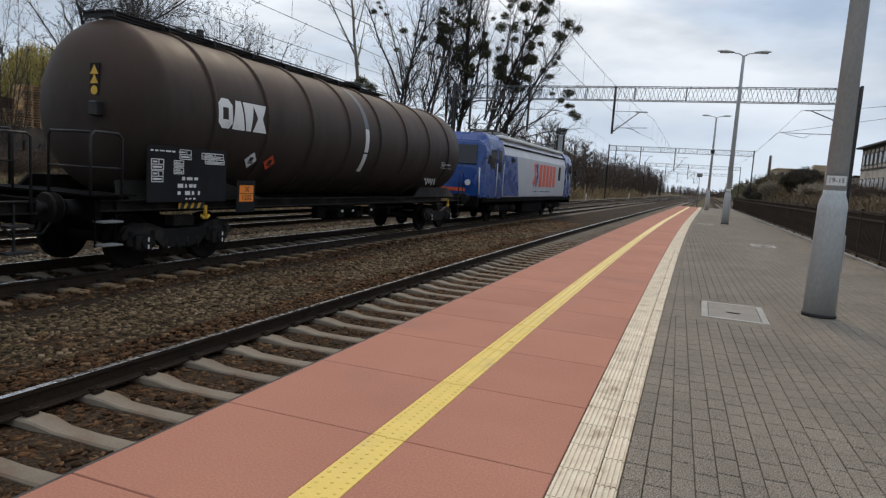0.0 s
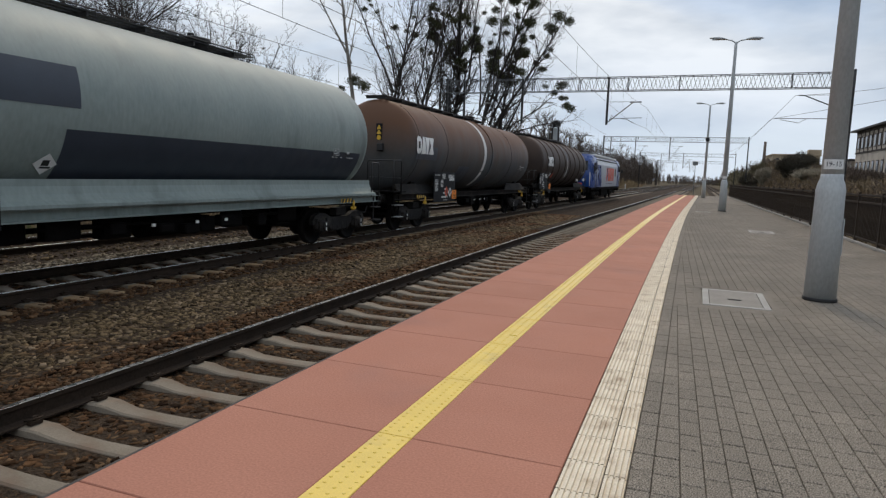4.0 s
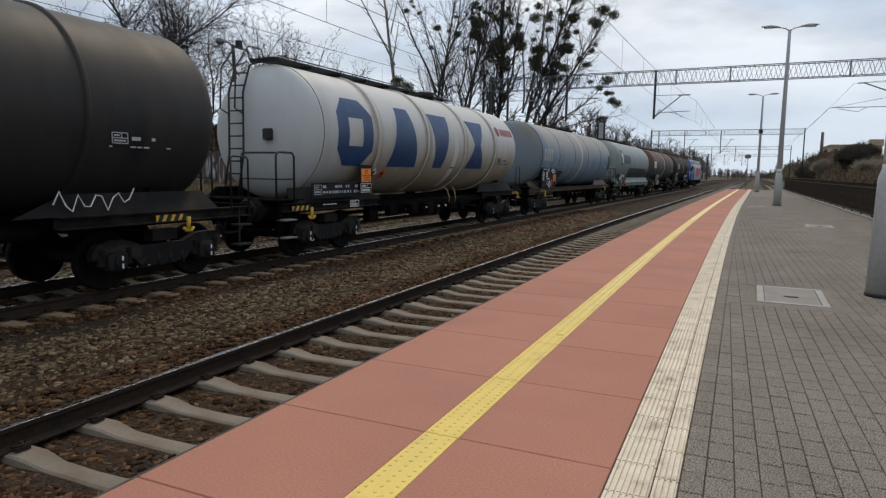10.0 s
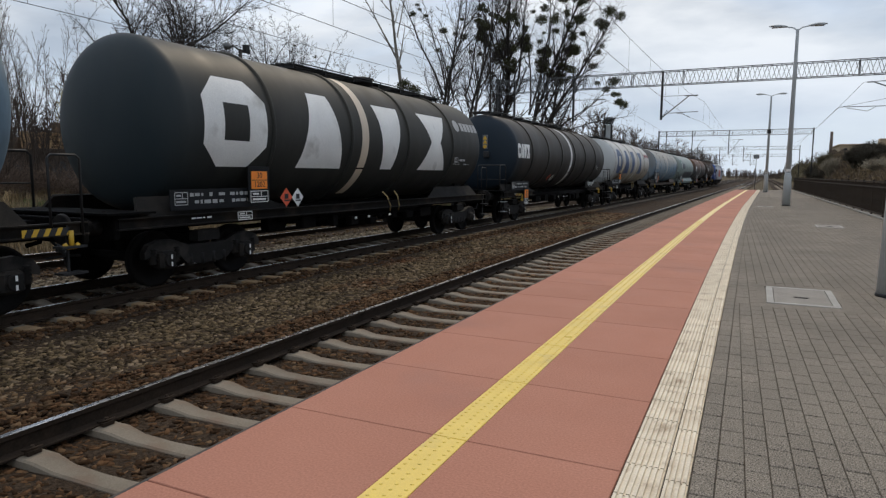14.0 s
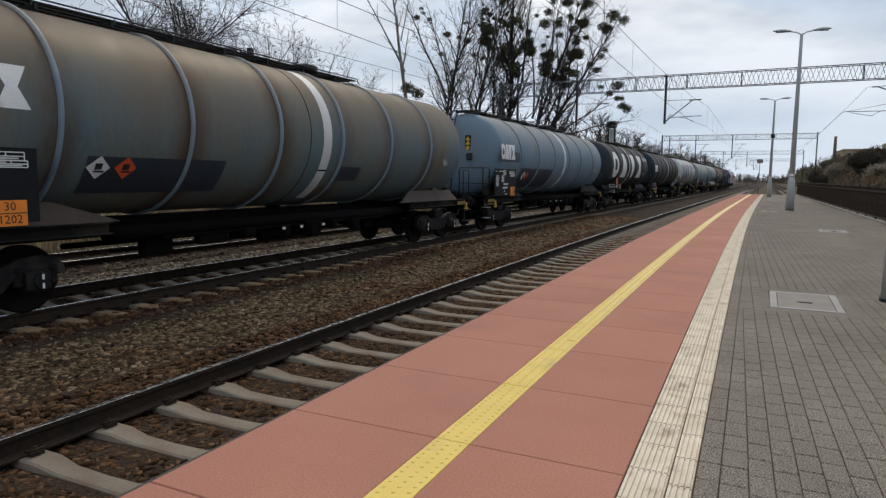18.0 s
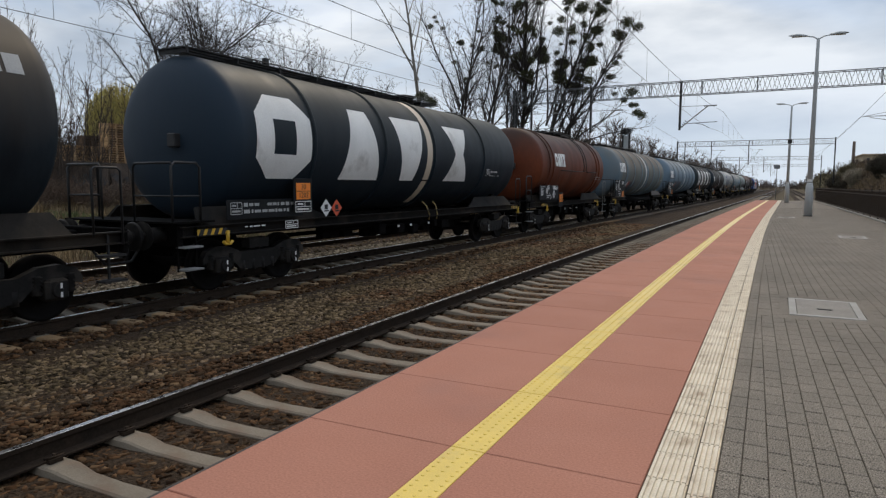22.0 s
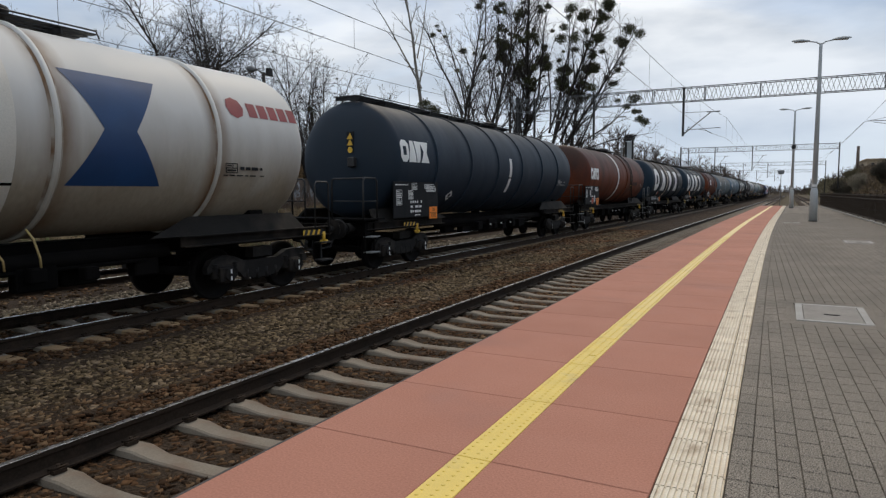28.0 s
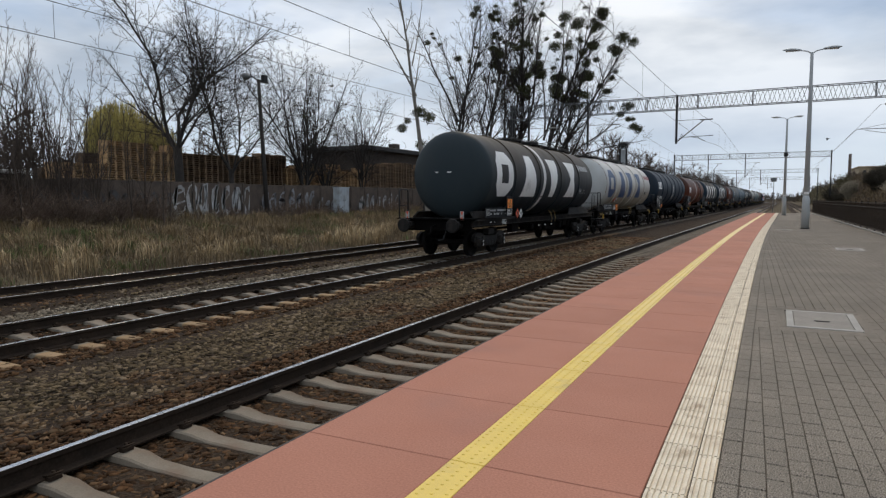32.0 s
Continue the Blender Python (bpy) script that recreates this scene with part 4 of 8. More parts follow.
def axlebox_mesh():
    bm = B()
    soft_box(bm, (0, 0, 0), (0.24, 0.32, 0.3), 0.04)
    rod(bm, (0.1, 0, 0), (0.17, 0, 0), 0.11, 0.1, 14)
    return bm


def spring_mesh():
    prof = []
    for k in range(5):
        prof += [(0.05, -0.12 + k * 0.055), (0.078, -0.1 + k * 0.055)]
    return lathe(B(), prof + [(0.05, 0.14)], "z", 10)


def buffer_mesh():
    bm = B()
    rod(bm, (0, 0, 0), (0, 0.3, 0), 0.13, 0.12, 14)
    rod(bm, (0, 0.3, 0), (0, 0.56, 0), 0.085, 0.085, 14)
    rod(bm, (0, 0.56, 0), (0, 0.6, 0), 0.23, 0.21, 20)
    soft_box(bm, (0, 0.0, 0), (0.34, 0.04, 0.34), 0.01)
    return bm


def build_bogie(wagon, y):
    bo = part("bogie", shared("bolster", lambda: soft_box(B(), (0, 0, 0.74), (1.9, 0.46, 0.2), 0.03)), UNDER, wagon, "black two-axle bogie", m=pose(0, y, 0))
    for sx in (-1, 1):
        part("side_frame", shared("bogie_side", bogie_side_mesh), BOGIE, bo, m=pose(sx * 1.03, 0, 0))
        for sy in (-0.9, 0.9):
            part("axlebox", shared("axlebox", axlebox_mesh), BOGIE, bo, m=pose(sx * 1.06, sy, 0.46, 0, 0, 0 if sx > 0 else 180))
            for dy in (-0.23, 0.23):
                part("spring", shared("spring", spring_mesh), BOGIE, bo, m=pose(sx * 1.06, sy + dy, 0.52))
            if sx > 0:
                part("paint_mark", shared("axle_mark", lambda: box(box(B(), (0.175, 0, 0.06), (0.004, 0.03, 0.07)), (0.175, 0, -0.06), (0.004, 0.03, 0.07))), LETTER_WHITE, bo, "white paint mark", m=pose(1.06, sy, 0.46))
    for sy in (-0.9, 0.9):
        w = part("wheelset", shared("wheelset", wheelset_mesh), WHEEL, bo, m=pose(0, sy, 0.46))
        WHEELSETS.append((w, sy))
    return bo


WHEELSETS = []
STREAK = surf("rust_streak", (0.2, 0.11, 0.05), (0.1, 0.055, 0.026), 0.8, scale=2, fine=30, grain=0.3, bump=0.05, dirt=(0.36, 0.32, 0.26), dirt_scale=1.6, dirt_at=(0.45, 0.6))
FIG_30, FIG_1202 = letters("30", 0.15, 0.001), letters("1202", 0.15, 0.001)
FACE_X = Matrix(((0, 0, 1, 0), (1, 0, 0, 0), (0, 1, 0, 0), (0, 0, 0, 1)))    # a text turned to face the platform


def hazard_plate(parent, x, y, z):
    pl = part("hazard_plate", soft_box(B(), (x, y, z), (0.012, 0.42, 0.32), 0.003), ORANGE, parent, "orange hazard plate with black figures")
    part("plate_border", box(B(), (x + 0.0075, y, z), (0.003, 0.41, 0.012)), BLACK, pl)
    for me, dz in ((FIG_30, 0.08), (FIG_1202, -0.08)):
        part("plate_lettering", me, BLACK, pl, m=Matrix.Translation((x + 0.008, y, z + dz)) @ FACE_X)


def hazard_diamond(parent, m, red):
    d = part("hazard_label", box(B(), (0, 0, 0), (0.006, 0.26, 0.26), Matrix.Rotation(radians(45), 4, "X")), RED if red else WHITE, parent, "red diamond label" if red else "white diamond label", m=m)
    part("symbol", box(box(B(), (0.004, 0, 0.02), (0.003, 0.11, 0.1)), (0.004, 0.02, -0.06), (0.003, 0.16, 0.03)), BLACK, d)


def text_bars(parent, x, y, z, w, h, rows, seed, mat=None):
    """Small lettering that cannot be read, as bars and frames."""
    rnd = random.Random(seed)
    bm = B()
    for i in range(rows):
        yy, zz, bh = y - w / 2, z + h / 2 - (i + 0.5) * h / rows, 0.5 * h / rows
        while yy < y + w / 2 - 0.05:
            bw = rnd.uniform(0.04, 0.16)
            if rnd.random() < 0.8:
                box(bm, (x, yy + bw / 2, zz), (0.003, min(bw, y + w / 2 - yy), bh * rnd.uniform(0.8, 1.1)))
            yy += bw + rnd.uniform(0.02, 0.05)
    return part("small_lettering", bm, mat or LETTER_WHITE, parent, "small white lettering")


def frame_marks(parent, x, y, z, w, h, mat=None):
    bm = B()
    t = 0.014
    for c, s in (((0, h / 2), (w, t)), ((0, -h / 2), (w, t)), ((-w / 2, 0), (t, h)), ((w / 2, 0), (t, h)), ((0, 0), (w, t)), ((w * 0.1, h * 0.25), (t, h / 2)), ((-w * 0.15, -h * 0.25), (w * 0.5, h * 0.18)), ((w * 0.22, -h * 0.25), (w * 0.3, h * 0.16)), ((-w * 0.2, h * 0.25), (w * 0.35, h * 0.16))):
        box(bm, (x, y + c[0], z + c[1]), (0.003, s[0], s[1]))
    return part("table_marking", bm, mat or LETTER_WHITE, parent, "white framed marking")


def tank_wagon(label, rear, front, shell, rings=(), ring_mat=None, stripe=None, stripe_mat=None, big=None, small=None, maker=False, plate=None, plate_z=1.05,
               panel=None, diamonds=(), rail_top=True, ladder=True, cradle=None, patches=(), lift=True, lift_out=False, stripe_span=None, seed=1, seams=()):
    """A four-axle tank wagon. rear and front are the tank's ends along the train."""
    length = front - rear
    mid = (front + rear) / 2
    rnd = random.Random(seed)
    wg = thing("tank_wagon", label, "tank wagon", group="tank wagons of the train")
    TRAIN.append((wg, mid))
    hl = length / 2
    over = hl + 0.72                                   # headstock
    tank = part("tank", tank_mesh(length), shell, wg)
    for y in rings:
        if shell.name in ("dirty_white", "light_dirty"):
            for dy, wd in ((-0.062, 0.05), (0.055, 0.035)):
                part("rust_streak", band_mesh(y + dy, wd, -75, 62, R + 0.003), STREAK, tank, "rust-brown streak beside the ring")
        part("ring", ring_mesh(y), ring_mat or shell, tank)
    for y in seams:
        part("weld_seam", ring_mesh(y, 0.014, 0.005) if seed in (5, 15) else ring_mesh(y, 0.022, 0.007), STREAK if seed in (5, 15) else SILL, tank, "thin dark weld seam")
    if stripe is not None:
        if stripe_span:
            part("stripe", band_mesh(stripe, 0.2, *stripe_span), stripe_mat, tank, "short white painted mark")
            if seed == 1:
                part("faded_stripe", band_mesh(stripe, 0.2, stripe_span[1], 62), FADED_BAND, tank, "faded blue-grey part of the band")
        else:
            part("stripe", band_mesh(stripe, 0.29, -62, 70), stripe_mat, tank, "pale painted band")
        part("stripe_gap", band_mesh(stripe, 0.3, *((-14, -12.5) if stripe_span else (-29.5, -28)), R + 0.007), UNDER, tank, "dark break in the band")
    if big:
        y0, mat, h, ws = big
        for k, (yy, w) in enumerate(zip(y0, ws)):
            part("emblem_block", wrap(block_shapes(k, w, h), yy, -h * 0.47 / R), mat, tank, "large painted block shape")
    if small is not None:
        y, turn, mat = small
        for k, (dy, w) in enumerate(((-0.71, 0.38), (-0.33, 0.36), (-0.02, 0.32), (0.27, 0.43))):
            part("emblem_block", wrap(block_shapes(k, w, 0.54), y + dy, radians(turn) - 0.27 / R), mat, tank, "small painted block shape")
    if maker is not False:
        y, mat = maker
        part("emblem_dot", wrap([(0.2 + 0.2 * math.cos(k * 0.7854), 0.2 * math.sin(k * 0.7854)) for k in range(8)], y, 0.44), mat, tank, "small round painted mark")
        for k in range(5):
            part("emblem_block", wrap([(0, 0), (0.21, 0), (0.21, 0.27), (0, 0.27)], y + 0.5 + 0.26 * k, 0.44 - 0.1), mat, tank, "small painted block")
    for (y0, y1, v0, v1, mat) in patches:
        part("paint_patch", wrap([(y0, v0), (y1, v0), (y1, v1), (y0, v1)], 0, 0, R + 0.004), mat, tank, "darker painted field")
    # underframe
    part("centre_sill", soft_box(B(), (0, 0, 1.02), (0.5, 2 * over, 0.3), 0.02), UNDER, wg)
    frameless = seed in (5, 6, 8, 9, 14, 15)
    spans = ((-over, -hl + 3.1), (hl - 3.1, over)) if frameless else ((-over, over),)
    for sx in (-1, 1):
        for y0, y1 in spans:
            bm = B()
            prism(bm, [(1.18, 1.01), (1.3, 1.01), (1.3, 1.03), (1.2, 1.03), (1.2, 1.17), (1.3, 1.17), (1.3, 1.19), (1.18, 1.19)], y0, y1, "y")
            if sx < 0:
                for v in bm.verts:
                    v.co.x = -v.co.x
                bmesh.ops.reverse_faces(bm, faces=bm.faces[:])
            part("side_sill", bm, cradle if cradle and not ring_mat else SILL, wg)
    for sy in (-1, 1):
        part("headstock", soft_box(B(), (0, sy * (over - 0.02), 1.05), (2.5, 0.1, 0.36), 0.015), UNDER, wg)
        for sx in (-1, 1):
            part("buffer", shared("buffer", buffer_mesh), BOGIE, wg, m=pose(sx * 0.875, sy * over, 1.06, 0, 0, 0 if sy > 0 else 180))
        bm = B()
        bar(bm, [(0, sy * (over + 0.02), 1.04), (0, sy * (over + 0.3), 1.0), (0, sy * (over + 0.34), 0.82), (0, sy * (over + 0.55), 0.78)], 0.035, 6)
        part("coupling_hook", bm, UNDER, wg)
        bm = B()
        bar(bm, [(0.38, sy * (over + 0.02), 0.9), (0.4, sy * (over + 0.25), 0.62), (0.36, sy * (over + 0.5), 0.6)], 0.022, 6)
        part("brake_hose", bm, BLACK, wg)
    by = over - 1.9
    for sy in (-1, 1):
        build_bogie(wg, sy * by)
        # saddles that hold the tank
        bm = B()
        prism(bm, [(-1.05, 1.18), (1.05, 1.18), (0.98, 1.56), (0.94, 1.56), (0.7, 1.4), (0.3, 1.27), (-0.3, 1.27), (-0.7, 1.4), (-0.94, 1.56), (-0.98, 1.56)], sy * by - 0.16, sy * by + 0.16, "y")
        part("saddle", bm, cradle or UNDER, wg, "flared saddle plate under the tank")
        for sx in (-1, 1):
            g = B()
            low = [(sx * 1.22, sy * by - 2.5, 1.19), (sx * 1.22, sy * by + 1.1, 1.19)] if sy > 0 else [(sx * 1.22, sy * by - 1.5, 1.19), (sx * 1.22, sy * by + 2.1, 1.19)]
            top = [(sx * 1.0, low[0][1] + (0.9 if sy > 0 else 0.15), 1.49), (sx * 1.0, low[1][1] - (0.15 if sy > 0 else 0.9), 1.49)]
            v = [g.verts.new(q) for q in (low[0], low[1], top[1], top[0])] + [g.verts.new((q[0] - sx * 0.05, q[1], q[2] - 0.02)) for q in (low[0], low[1], top[1], top[0])]
            for f in ((0, 1, 2, 3), (7, 6, 5, 4), (0, 4, 5, 1), (1, 5, 6, 2), (2, 6, 7, 3), (3, 7, 4, 0)):
                g.faces.new([v[i] for i in f])
            bmesh.ops.recalc_face_normals(g, faces=g.faces[:])
            part("gusset", g, cradle or SADDLE_GREY, wg, "sloping cradle plate under the tank")
        if lift:
            ly = sy * (hl + 0.1 if lift_out else by)
            bm = B()
            prism(bm, [(ly - 0.32, 1.03), (ly + 0.3, 1.03), (ly + 0.3, 1.13), (ly - 0.32, 1.13)], 1.302, 1.306, "x")
            lb = part("lift_mark", bm, HOOK_YELLOW, wg, "yellow and black lifting mark")
            for k in range(4):
                part("black_bar", prism(B(), [(ly - 0.3 + k * 0.16, 1.03), (ly - 0.21 + k * 0.16, 1.03), (ly - 0.16 + k * 0.16, 1.13), (ly - 0.25 + k * 0.16, 1.13)], 1.3061, 1.308, "x"), BLACK, lb)
            bm = B()
            bar(bm, [(1.3, ly + 0.34, 1.08), (1.3, ly + 0.34, 0.86)], 0.034, 6)
            bar(bm, [(1.3, ly + 0.24, 0.9), (1.3, ly + 0.28, 0.85), (1.3, ly + 0.4, 0.85), (1.3, ly + 0.44, 0.9)], 0.03, 6)
            part("jacking_hook", bm, HOOK_YELLOW, lb, "yellow hook")
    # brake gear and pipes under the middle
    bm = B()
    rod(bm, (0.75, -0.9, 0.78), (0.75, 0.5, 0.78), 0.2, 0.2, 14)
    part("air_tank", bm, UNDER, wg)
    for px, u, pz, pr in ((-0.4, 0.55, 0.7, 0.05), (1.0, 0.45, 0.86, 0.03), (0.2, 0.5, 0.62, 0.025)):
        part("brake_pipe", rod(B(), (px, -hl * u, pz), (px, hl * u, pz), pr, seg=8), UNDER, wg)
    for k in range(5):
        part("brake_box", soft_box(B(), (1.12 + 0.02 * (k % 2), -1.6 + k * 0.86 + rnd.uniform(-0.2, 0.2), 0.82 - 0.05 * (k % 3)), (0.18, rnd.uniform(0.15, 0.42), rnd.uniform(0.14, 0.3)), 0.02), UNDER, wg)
    # extra boxes, added to darken the bright gap beneath the tank
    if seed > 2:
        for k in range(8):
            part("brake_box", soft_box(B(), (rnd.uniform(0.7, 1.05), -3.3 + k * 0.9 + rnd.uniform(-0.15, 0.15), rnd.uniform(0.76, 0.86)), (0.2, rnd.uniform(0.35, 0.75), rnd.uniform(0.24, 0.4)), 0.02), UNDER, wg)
    for k in range(3):
        part("lever_plate", box(B(), (1.24, -0.9 + k * 0.75 + rnd.uniform(-0.2, 0.2), 0.84), (0.02, 0.07, 0.05)), LETTER_WHITE, wg, "small white lever plate")
    if big:
        for dy, q in ((0.75, -0.25), (1.2, -0.1)):
            hb = B()
            bar(hb, [(1.12, dy + q, 1.42), (1.2, dy + q * 0.6, 1.3), (1.22, dy, 1.05), (1.18, dy + 0.03, 0.92)], 0.016, 5)
            part("loading_hose", hb, HOSE, wg, "thin pale hose end")
    # pipes added to fill out the dark mass between the bogies
    if frameless or big:
        for px, pz, pr in ((0.95, 0.98, 0.11), (-0.7, 0.9, 0.13)):
            part("discharge_pipe", rod(B(), (px, -hl + 3.2, pz), (px, hl - 3.2, pz), pr, seg=10), UNDER, wg, "dark pipe added under the tank to fill the gap")
    # outlet hoses in the middle
    bm = B()
    rod(bm, (0.0, 0.4, 1.0), (0.0, 0.4, 1.35), 0.16, seg=12)
    rod(bm, (-1.15, 0.4, 0.86), (1.15, 0.4, 0.86), 0.08, seg=10)
    part("outlet_valve", bm, UNDER, wg)
    # steps, rails and end platform at the rear
    y = -over - 0.12
    bm = B()
    box(bm, (0, y + 0.33, 1.26), (2.7, 0.84, 0.03))
    part("end_platform", bm, UNDER, wg, "dark grating platform at the wagon's end")
    plain_end = seed in (4, 7, 16)
    for sx in ((-1,) if plain_end else (-1, 1)):
        hr = B()
        x = sx * 1.28
        bar(hr, [(x, y - 0.04, 1.25), (x, y - 0.04, 2.14), (x, y + 0.03, 2.21), (x, y + 0.45, 2.21), (x, y + 0.52, 2.14), (x, y + 0.52, 1.2)], 0.023, 7)
        bar(hr, [(x, y - 0.04, 1.68), (x, y + 0.52, 1.68)], 0.015, 5)
        part("end_railing", hr, GALV if seed == 12 else DARK_STEEL, wg, "bent steel tube railing")
    if seed != 10 and not plain_end:
        for sx in (-1, 1):
            hr = B()
            bar(hr, [(sx * 1.28, y - 0.04, 2.2), (sx * 0.45, y - 0.04, 2.2), (sx * 0.4, y - 0.04, 2.13), (sx * 0.4, y - 0.04, 1.27)], 0.021, 6)
            bar(hr, [(sx * 1.28, y - 0.04, 1.68), (sx * 0.4, y - 0.04, 1.68)], 0.014, 5)
            part("end_rail", hr, DARK_STEEL, wg, "bent steel tube rail across the end")
    for z in (() if plain_end else (0.5, 0.86)):
        part("footstep", shared("footstep", lambda: soft_box(B(), (0, 0, 0), (0.22, 0.38, 0.03), 0.006)), STEP, wg, "grey steel footstep", m=pose(1.3, y + 0.26, z))
    for sy in (() if plain_end else (0.08, 0.44)):
        part("step_bracket", shared("step_bracket", lambda: box(B(), (0, 0, 0), (0.03, 0.03, 0.75))), UNDER, wg, m=pose(1.24, y + sy, 0.84))
    bm = B()
    bar(bm, [(1.3, over - 0.1, 1.0), (1.3, over - 0.1, 2.05), (1.3, over - 0.16, 2.1), (1.3, over - 0.5, 2.1), (1.3, over - 0.55, 2.05), (1.3, over - 0.55, 1.15)], 0.018, 6)
    for z in (0.5, 0.86):
        box(bm, (1.3, over - 0.3, z), (0.2, 0.36, 0.03))
    box(bm, (1.24, over - 0.3, 0.8), (0.03, 0.03, 0.7))
    part("front_step", bm, STEP if seed in (10, 13) else DARK_STEEL, wg)
    if ladder:
        bm = B()
        for sx in (-0.62, -0.22):
            bar(bm, [(sx, -over + 0.4, 1.27), (sx, -hl - 0.12, 2.2), (sx, -hl - 0.1, 3.5), (sx, -hl + 0.12, 4.1), (sx, -hl + 0.5, 4.26)], 0.023, 6)
            bar(bm, [(sx, -hl - 0.1, 3.05), (sx, -hl - 0.36, 3.15), (sx, -hl - 0.3, 4.0), (sx, -hl + 0.1, 4.5), (sx, -hl + 0.5, 4.5), (sx, -hl + 0.62, 4.25)], 0.018, 6)
        for k in range(10):
            z = 1.5 + k * 0.27
            yy = -hl - 0.12 - max(0.0, (2.2 - z)) * 0.23 + max(0.0, z - 3.5) * 0.36
            rod(bm, (-0.62, yy, z), (-0.22, yy, z), 0.017, seg=6)
        part("end_ladder", bm, DARK_STEEL, wg)
    # small plates on the rear end
    if seed == 16:
        for x in (-1.05, 0.95):
            tb = part("tail_board", box(B(), (x, -over - 0.03, 1.36), (0.13, 0.02, 0.28)), LETTER_DIM, wg, "white and red tail board")
            for dz in (-0.06, 0.06):
                a = 0.07 if dz > 0 else -0.07
                part("red_triangle", prism(B(), [(x - 0.055, 1.36 + dz + a), (x, 1.36 + dz * 0.2), (x + 0.055, 1.36 + dz + a)][::1 if dz > 0 else -1], -over - 0.045, -over - 0.041, "y"), RED, tb, "red triangle")
        tx = text_bars(tank, 0, 0, 0, 0.6, 0.07, 1, 5)
        tx.matrix_basis = pose(-0.1, -hl - 0.012, 2.78, 0, 0, -90)
    if seed in (1, 2, 3, 6, 8, 9, 14):
        wp = part("warning_plate", box(B(), (0.3, -hl + 0.02, 3.1), (0.2, 0.03, 0.52)), PANEL_BLACK if seed % 3 else GALV, wg, "warning plate with yellow triangles")
        bm = B()
        for dz in (0.15, 0.0):
            prism(bm, [(0.21, 3.03 + dz), (0.39, 3.03 + dz), (0.3, 3.18 + dz)], -hl, -hl + 0.004, "y")
        rod(bm, (0.3, -hl, 2.92), (0.3, -hl + 0.004, 2.92), 0.075, seg=12)
        part("warning_mark", bm, HOOK_YELLOW, wp, "yellow triangles")
    if not plain_end:
        part("junction_box", soft_box(B(), (0.38, -hl - 0.03, 2.62), (0.2, 0.16, 0.24), 0.02), DARK_STEEL, wg)
    # walkway on top
    ztop = ZC + R
    y0, y1 = (-hl + 0.25, hl * 0.42) if rail_top != "mid" else (-1.6, 2.4) if not big else (-2.1, hl - 0.95)
    rail_h = 0.32 if seed in (2, 4) else 0.13
    bm = B()
    for x in (-0.3, -0.1, 0.1, 0.3):
        box(bm, (x, (y0 + y1) / 2, ztop + 0.095), (0.14, y1 - y0, 0.02))
    k = y0 + 0.1
    while k < y1:
        box(bm, (0, k, ztop + 0.045), (0.72, 0.04, 0.08))
        k += 1.2
    part("walkway", bm, DARK_STEEL, wg, "dark grating walkway on the tank's top")
    bm = B()
    for x in (0.42,):
        bar(bm, [(x, y0, ztop + 0.02), (x, y0 + 0.05, ztop + rail_h), (x, y1 - 0.05, ztop + rail_h), (x, y1, ztop + 0.02)], 0.014, 5)
        k = y0 + 1.1
        while k < y1 - 0.6:
            rod(bm, (x, k, ztop + 0.02), (x, k, ztop + rail_h), 0.012, seg=5)
            k += 1.3
    part("walkway_rail", bm, DARK_STEEL, wg)
    bm = B()
    lathe(bm, [(0.3, ztop - 0.05), (0.3, ztop + 0.16), (0.34, ztop + 0.17), (0.34, ztop + 0.22), (0.1, ztop + 0.27)], "z", 20, (0, hl * 0.2, 0))
    part("manlid", bm, DARK_STEEL, wg)
    # markings on the near side
    if panel:
        py, pz, pw, ph = panel
        pb = part("data_panel", soft_box(B(), (1.36, py, pz), (0.03, pw, ph), 0.005), PANEL_BLACK, wg, "black data panel with white markings")
        text_bars(pb, 1.377, py - 0.3 * pw, pz + 0.41 * ph, 0.34 * pw, 0.05, 1, seed + 20)
        for u, v, w, h in ((-0.06, 0.37, 0.26, 0.16), (-0.39, 0.17, 0.26, 0.17), (-0.39, -0.04, 0.24, 0.18), (-0.14, 0.2, 0.22, 0.1), (-0.14, 0.07, 0.22, 0.1), (0.3, 0.37, 0.56, 0.1), (0.33, 0.27, 0.5, 0.08)):
            if h * 2.2 < ph:
                frame_marks(pb, 1.377, py + u * pw, pz + v * ph, w, h)
        text_bars(pb, 1.377, py - 0.02 * pw, pz - 0.2 * ph, pw * 0.26, ph * 0.4, 3, seed)
        text_bars(pb, 1.377, py + 0.02 * pw, pz - 0.44 * ph, pw * 0.14, 0.06, 1, seed + 30)
    else:
        db = part("data_board", soft_box(B(), (1.325, -hl + 1.2, 1.43), (0.02, 2.0, 0.34), 0.005), PANEL_BLACK, wg, "dark data board with white lettering")
        text_bars(db, 1.337, -hl + 1.35, 1.45, 1.5, 0.24, 2, seed, LETTER_DIM)
        frame_marks(db, 1.337, -hl + 0.42, 1.45, 0.26, 0.2, LETTER_DIM)
        frame_marks(wg, 1.303, -hl + 1.9, 1.1, 0.36, 0.14)
        text_bars(wg, 1.303, -hl + 0.9, 1.12, 0.5, 0.05, 1, seed + 40)
    if plate is not None and panel and abs(plate - panel[0]) < panel[2] / 2 + 0.1:
        hazard_plate(pb, 1.386, plate, plate_z)
    elif plate is not None:
        back = part("plate_board", soft_box(B(), (1.385, plate, plate_z - 0.06), (0.02, 0.56, 0.62), 0.005), PANEL_BLACK, wg, "black board behind the hazard plate")
        hazard_plate(back, 1.402, plate, plate_z)
